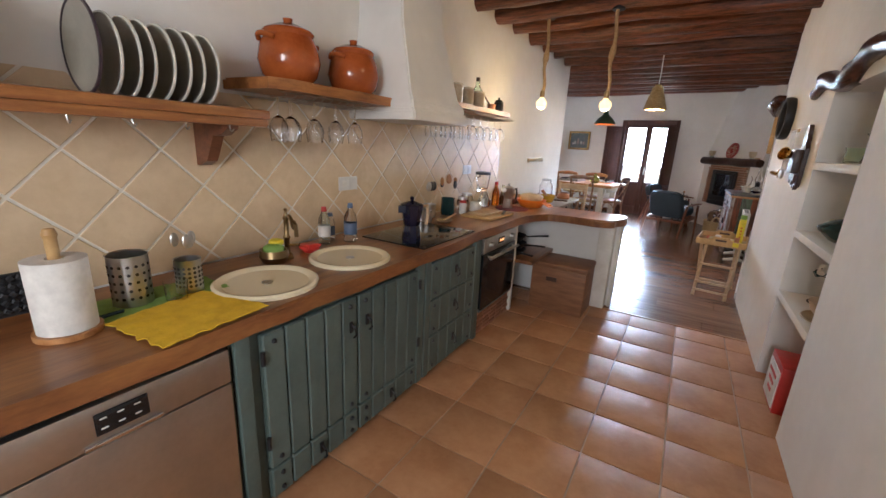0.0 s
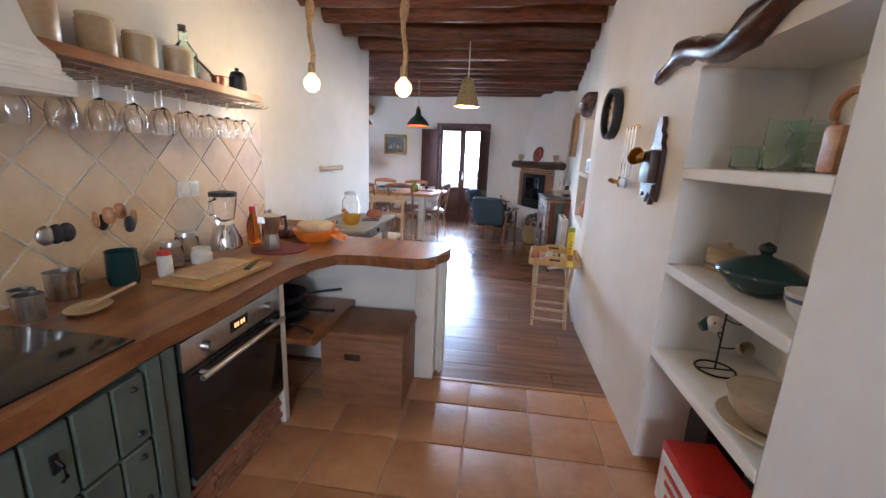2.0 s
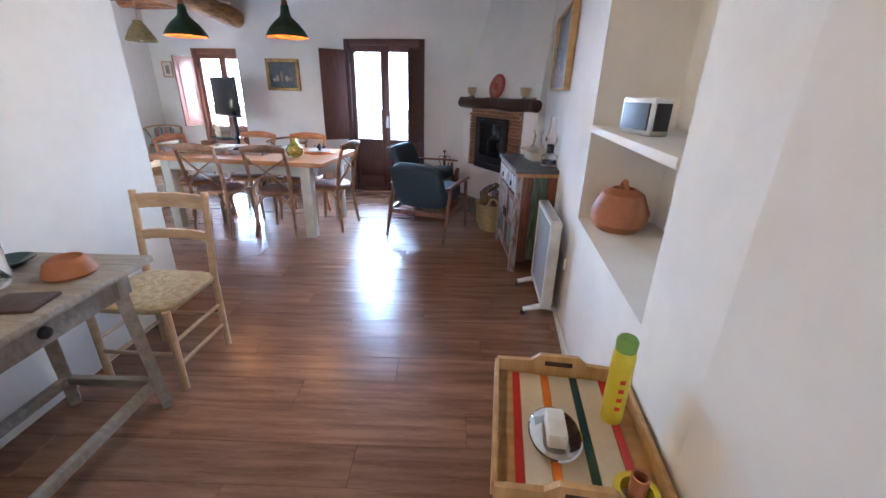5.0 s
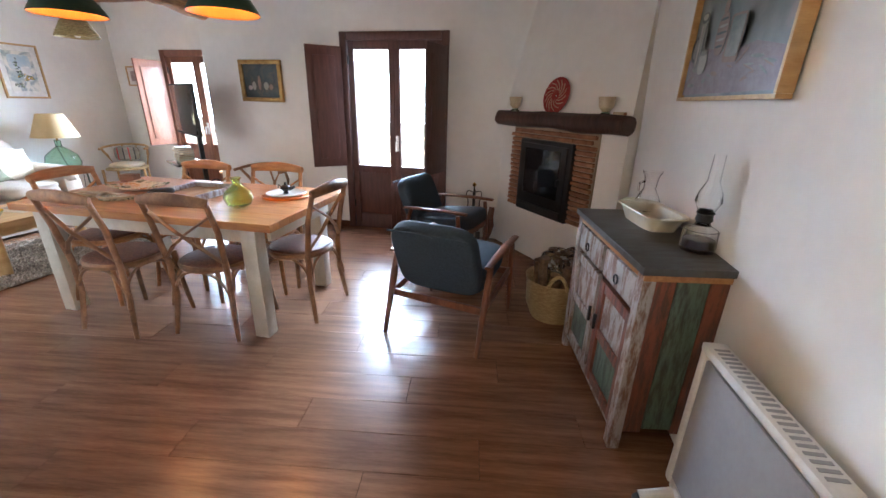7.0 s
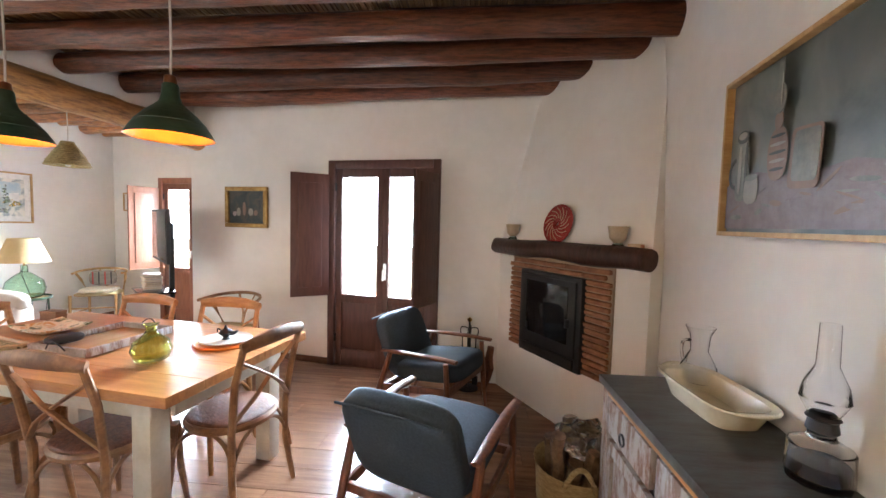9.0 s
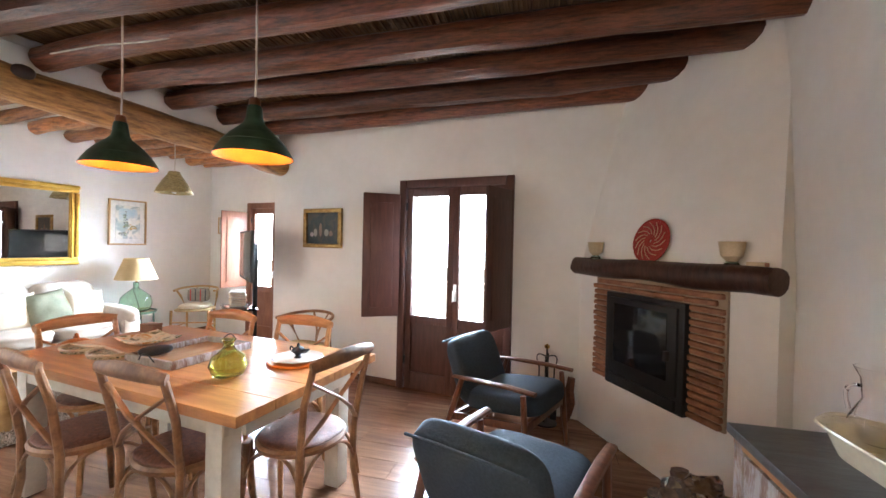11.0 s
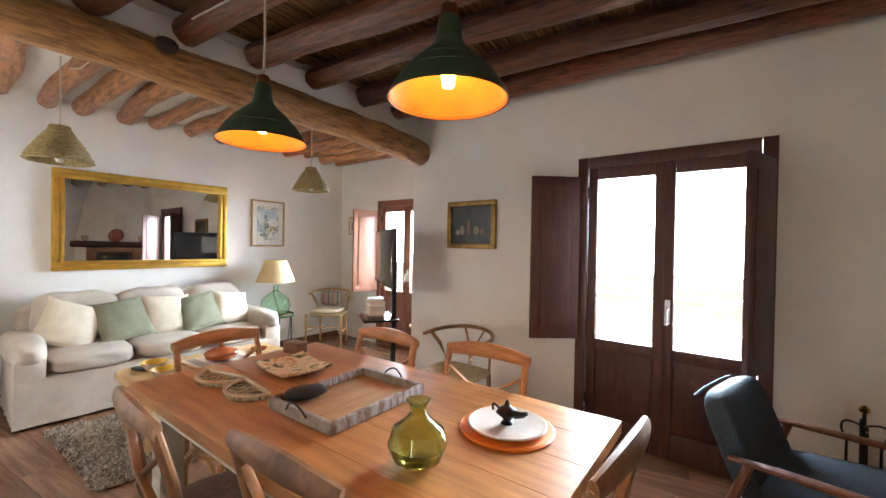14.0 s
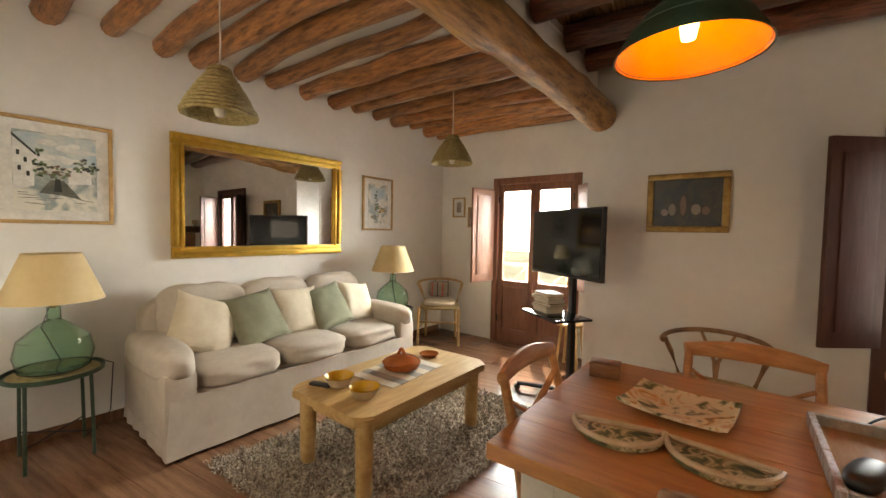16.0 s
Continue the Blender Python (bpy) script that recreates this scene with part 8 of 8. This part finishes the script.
def side_lamp(x, y, tall, lab):
    t = thing("side_table", pose(x, y, 0), "round dark green metal side table", "side table", "green side tables")
    part("tray_top", lathe(bm_new(), [(0.0, 0.480), (0.21, 0.480), (0.22, 0.485), (0.222, 0.510), (0.216, 0.510), (0.212, 0.492), (0, 0.49)], 40), LAMP_GREEN, t)
    part("inlay", lathe(bm_new(), [(0.20, 0.4915), (0.20, 0.494), (0, 0.494)], 40), STRAW, t, "woven straw inlay")
    for k in range(4):
        a = radians(45 + 90 * k)
        bm = bm_new()
        tube(bm, [(0.20 * math.cos(a), 0.20 * math.sin(a), 0), (0.19 * math.cos(a), 0.19 * math.sin(a), 0.480)], 0.009, 8)
        part("leg", bm, LAMP_GREEN, t)
    for a in (45, 135):
        bm = bm_new()
        tube(bm, [(0.2 * math.cos(radians(a)), 0.2 * math.sin(radians(a)), 0.14), (-0.2 * math.cos(radians(a)), -0.2 * math.sin(radians(a)), 0.14)], 0.004, 6)
        part("cross_wire", bm, BLACK_IRON, t)
    l = thing("table_lamp", pose(x, y, 0.4945), lab, "table lamp", "demijohn lamps")
    l.scale = (1.16, 1.16, 1.24)
    part("demijohn", lathe(bm_new(), [(0.10, 0), (0.135, 0.02), (0.152, 0.09), (0.135, 0.16), (0.07, 0.215), (0.028, 0.245), (0.026, 0.30), (0.032, 0.305), (0.022, 0.305), (0.022, 0.25), (0.064, 0.212), (0.130, 0.157), (0.147, 0.09), (0.13, 0.024), (0, 0.012)], 40), GREEN_GLASS, l, "green glass demijohn")
    part("stem", cyl(bm_new(), (0, 0, 0.30), (0, 0, 0.36), 0.009), BRASS, l)
    part("shade", lathe(bm_new(), [(0.195, 0.335), (0.197, 0.335), (0.11, 0.55), (0.106, 0.55), (0.193, 0.337), (0.195, 0.335)], 44), SHADE, l, "conical cream cloth shade")
    bm = bm_new()
    tube(bm, [(0.02, -0.02, 0.3), (0.05, -0.05, 0.22), (0.02, 0.02, 0.05), (0.04, 0.0, 0.02)], 0.003, 6)
    part("flex", bm, BLACK_PLASTIC, l)
    bm = bm_new()
    tube(bm, [(-0.05, 0.15, 0.02), (-0.12, 0.25, -0.04), (-0.15, 0.24, -0.3), (-0.1, 0.17, -0.36), (-0.13, 0.1, -0.41)], 0.003, 6)
    part("flex", bm, BLACK_PLASTIC, l)


side_lamp(-5.94, 7.28, 0, "green demijohn lamp with cream shade")
side_lamp(-5.88, 9.90, 0, "green demijohn lamp with cream shade by the bay")


def wishbone(m, wood, seat, lab):
    c = thing("wishbone_chair", m, lab, "chair", "wishbone chairs")
    for s in (-1, 1):
        bm = bm_new()
        tube(bm, [(s * 0.24, 0.20, 0), (s * 0.235, 0.19, 0.44)], [0.014, 0.018], 10)
        part("leg", bm, wood, c)
        bm = bm_new()
        tube(bm, [(s * 0.19, -0.21, 0), (s * 0.185, -0.19, 0.40), (s * 0.24, -0.12, 0.60), (s * 0.265, -0.05, 0.69)], [0.014, 0.017, 0.016, 0.014], 10)
        part("leg", bm, wood, c)
        bm = bm_new()
        tube(bm, [(0, -0.20, 0.44), (s * 0.01, -0.225, 0.55), (s * 0.09, -0.27, 0.72)], 0.012, 8, 0.6)
        part("wishbone", bm, wood, c)
        part("side_rail", tube(bm_new(), [(s * 0.235, 0.19, 0.20), (s * 0.187, -0.2, 0.20)], 0.009, 8), wood, c)
    bm = bm_new()
    tube(bm, [(0.275 * math.cos(a), -0.03 + 0.25 * math.sin(a), 0.70 + 0.035 * max(0, -math.sin(a))) for a in (radians(20 - 220 * k / 20) for k in range(21))], 0.015, 10)
    part("arm_hoop", bm, wood, c)
    part("seat", pillow(bm_new(), (0, 0, 0.435), (0.47, 0.42, 0.045), power=4, n=8), seat, c, "woven cord seat")
    part("front_rail", tube(bm_new(), [(-0.235, 0.19, 0.27), (0.235, 0.19, 0.27)], 0.01, 8), wood, c)
    return c


wishbone(pose(-2.99, 9.73, 0, 0, 0, 180), CHAIR_WOOD, STRAW, "brown wishbone chair against the far wall")
wb = wishbone(pose(-5.83, 10.65, 0, 0, 0, -145), PINE, STRAW, "light wishbone chair in the bay corner")
solid("seat_pad", pillow(bm_new(), (0, 0, 0.025), (0.38, 0.36, 0.06), power=4, n=8), CREAM_CLOTH, "cream pad on the wishbone seat", "cushion", m=pose(-5.83, 10.65, 0.457, 0, 0, -145))
bag = thing("plaid_bag", pose(-5.88, 10.71, 0.52, 0, 0, -145), "plaid woven bag leaning on the chair back", "bag")
part("bag", pillow(bm_new(), (0, -0.05, 0.10), (0.30, 0.07, 0.20), power=4, n=8), GREY_WOOD, bag)
for k in range(4):
    part("stripe", box(bm_new(), (-0.10 + 0.066 * k, -0.0125, 0.10), (0.012, 0.006, 0.17)), RED if k % 2 else BLACK_PLASTIC, bag)

tv = thing("television_stand", pose(-3.98, 10.02, 0, 0, 0, -33), "black television on a wheeled pole stand", "television stand")
scr = part("screen_body", box(bm_new(), (0, -0.06, 1.27), (0.90, 0.035, 0.53), bevel=0.006), BLACK_PLASTIC, tv)
part("screen", box(bm_new(), (0, -0.0795, 1.275), (0.87, 0.004, 0.49), bevel=0.001), BLACK_GLOSS, scr, "blank glossy screen")
bm = bm_new()
box(bm, (0, 0.03, 0.72), (0.05, 0.045, 1.36), bevel=0.006)
box(bm, (0, -0.01, 1.27), (0.30, 0.05, 0.24), bevel=0.006)
part("pole", bm, BLACK_IRON, tv)
part("shelf", box(bm_new(), (0.0, -0.13, 0.70), (0.50, 0.32, 0.02), bevel=0.005), BLACK_GLOSS, tv)
bm = bm_new()
for s in (-1, 1):
    tube(bm, [(0, 0.03, 0.07), (s * 0.30, -0.28, 0.055)], 0.018, 8)
    tube(bm, [(0, 0.03, 0.07), (s * 0.22, 0.22, 0.055)], 0.018, 8)
part("foot", bm, BLACK_IRON, tv)
for x, y in ((-0.30, -0.28), (0.30, -0.28), (-0.22, 0.22), (0.22, 0.22)):
    part("castor", cyl(bm_new(), (x - 0.012, y, 0.025), (x + 0.012, y, 0.025), 0.025), BLACK_PLASTIC, tv)
TVM = pose(-3.98, 10.02, 0, 0, 0, -33)
z = 0.711
for i in range(6):
    h = rng.uniform(0.018, 0.032)
    b = thing("book", TVM @ pose(-0.10 + rng.uniform(-0.02, 0.02), -0.13, z, 0, 0, rng.uniform(-8, 8)), "worn paperback book stacked under the television", "book", "stacked books")
    part("cover", box(bm_new(), (0, 0, h / 2), (0.21, 0.15, h), bevel=0.002), (PAPER, STONEWARE, TEAK, PAPER, INK_PALE, GREY_WOOD)[i], b)
    part("page_block", box(bm_new(), (0.002, -0.003, h / 2), (0.213, 0.148, h - 0.007)), CREAM_CLOTH, b)
    z += h + 0.0005
bst = thing("wooden_stool", pose(-4.25, 10.80, 0), "small light wooden stool by the bay door", "stool")
part("seat", lathe(bm_new(), [(0.14, 0.43), (0.15, 0.44), (0.15, 0.46), (0.14, 0.465), (0, 0.465)], 28), PINE, bst)
for k in range(4):
    a = radians(45 + 90 * k)
    bm = bm_new()
    tube(bm, [(0.15 * math.cos(a), 0.15 * math.sin(a), 0), (0.10 * math.cos(a), 0.10 * math.sin(a), 0.44)], 0.014, 8)
    part("leg", bm, PINE, bst)
sk = thing("wall_socket", pose(-3.30, 10.296, 0.30), "white socket with a plugged-in black cable", "socket", "sockets")
part("plate", box(bm_new(), (0, -0.006, 0), (0.14, 0.012, 0.08), bevel=0.004), WHITE_METAL, sk)
bm = bm_new()
tube(bm, [(0.03, -0.02, 0), (0.03, -0.045, -0.01), (0.02, -0.04, -0.15), (-0.05, -0.03, -0.285)], 0.004, 6)
cyl(bm, (0.03, -0.012, 0), (0.03, -0.05, 0), 0.018)
part("plug", bm, BLACK_PLASTIC, sk)
# cables along the beams
bm = bm_new()
tube(bm, [(-4.9, 7.86, 2.55), (-4.8, 7.9, 2.54), (-4.4, 7.93, 2.55), (-4.05, 7.95, 2.55)], 0.005, 6)
tagged(solid("ceiling_cable", bm, CORD, "white twisted cable pinned along a beam", "cable"))
bm = bm_new()
tube(bm, [kp(-2.0 + 0.4 * k, 5.27 - 0.09, 2.60 + 0.012 * math.sin(k * 2)) for k in range(9)], 0.005, 6)
tagged(solid("ceiling_cable", bm, CORD, "white twisted cable pinned along a beam", "cable"))

# ---- pieces of floors and walls ----
plank_me = mesh_of("plank", box(bm_new(), (0, 0, -0.006), (1.2985, 0.1988, 0.012), bevel=0.0008, seg=1), WOOD_FLOOR)
row = 0
v = VB + 0.028
while v < 8.6:
    u = -7.0 + (row * 0.47) % 1.3
    while u < 3.2:
        c = kp(u, v + 0.1)
        a, b = kp(u - 0.65, v + 0.1), kp(u + 0.65, v + 0.1)
        hall = c.y < 6.4 and b.x < -1.2 - 0.155 * (c.y - 3.3) - 0.5
        if b.x > -6.4 and a.x < 0.85 and c.y < 11.35 and not hall and not (c.y > 10.75 and c.x > -3.0):
            p = new("plank", plank_me)
            p.parent = floor
            p.matrix_basis = K @ pose(u, v + 0.1, 0)
        u += 1.3
    v += 0.2
    row += 1
tile_me = mesh_of("tile", box(bm_new(), (0, 0, -0.006), (0.328, 0.328, 0.016), bevel=0.004, seg=2), TERRA)
for i in range(-5, 4):
    for j in range(-13, 5):
        u, v = 0.93 + 0.335 * (i + 0.5), -1.03 + 0.335 * (j + 0.5)
        if u + 0.168 < -0.55 or u > 2.25 or v > VB + 0.1:
            continue
        t = new("tile", tile_me)
        if v + 0.166 > VB:
            d = VB - (v - 0.164)
            t.data = mesh_of("tile", box(bm_new(), (0, -0.164 + d / 2, -0.006), (0.328, d - 0.004, 0.016), bevel=0.004, seg=2), TERRA)
        t.parent = floor_kitchen
        t.matrix_basis = pose(u, v, 0, 0.07 * rng.uniform(-1, 1), 0.07 * rng.uniform(-1, 1), 0)

splash = setting("backsplash", box(bm_new(), (-0.618, -1.4, 1.18), (0.008, 4.66, 0.72)), WALL_GROUT, "cream tiled backsplash laid in diamonds", K)
half = 0.146  # half a tile's diagonal
S0, S1, Z0, Z9 = -3.70, 0.93, CZ + 0.002, 1.54
full = None
for i in range(-18, 24):
    for j in range(-4, 6):
        cv, cz = -2.145 + half * i, 1.01 + half * (2 * j + (i % 2))
        if cv + half < S0 or cv - half > S1 or cz + half < Z0 or cz - half > Z9:
            continue
        inside = cv - half > S0 and cv + half < S1 and cz - half > Z0 and cz + half < Z9
        bm = bm_new()
        side = half * math.sqrt(2) - 0.010
        box(bm, (0, 0, 0), (0.008, side, side), rx=45, bevel=0.0015, seg=1)
        if inside:
            if full is None:
                full = mesh_of("wall_tile", bm, WALL_TILE)
            else:
                bm.free()
            me = full
        else:
            for co, no in (((0, S0 - cv, 0), (0, -1, 0)), ((0, S1 - cv, 0), (0, 1, 0)), ((0, 0, Z0 - cz), (0, 0, -1)), ((0, 0, Z9 - cz), (0, 0, 1))):
                r = bmesh.ops.bisect_plane(bm, geom=bm.verts[:] + bm.edges[:] + bm.faces[:], plane_co=co, plane_no=no, clear_outer=True)
                ed = [e for e in r["geom_cut"] if isinstance(e, bmesh.types.BMEdge)]
                if ed:
                    bmesh.ops.holes_fill(bm, edges=ed)
            if not bm.faces:
                bm.free()
                continue
            me = mesh_of("wall_tile", bm, WALL_TILE)
        t = new("wall_tile", me)
        t.parent = splash
        t.matrix_basis = pose(-0.6125 + 0.0007 * rng.random(), cv, cz)

# thin bricks round the stove
fb_me = mesh_of("brick", box(bm_new(), (0, 0, 0), (0.20, 0.035, 0.030), bevel=0.006, seg=1), BRICK)
fs_me = mesh_of("brick", box(bm_new(), (0, 0, 0), (0.165, 0.035, 0.030), bevel=0.006, seg=1), BRICK)
for r in range(18):
    z = 0.497 + 0.0405 * r
    for x, me in (((-0.413, fs_me), (0.435, fb_me)) if z < 1.135 else tuple((-0.41 + 0.2 * k + 0.05 * (r % 2), fb_me) for k in range(5))):
        b = new("brick", me)
        b.parent = fp
        b.matrix_basis = pose(x + 0.006 * rng.uniform(-1, 1), -0.026 + 0.006 * rng.uniform(-1, 1), z, 0, rng.uniform(-0.8, 0.8), 0)
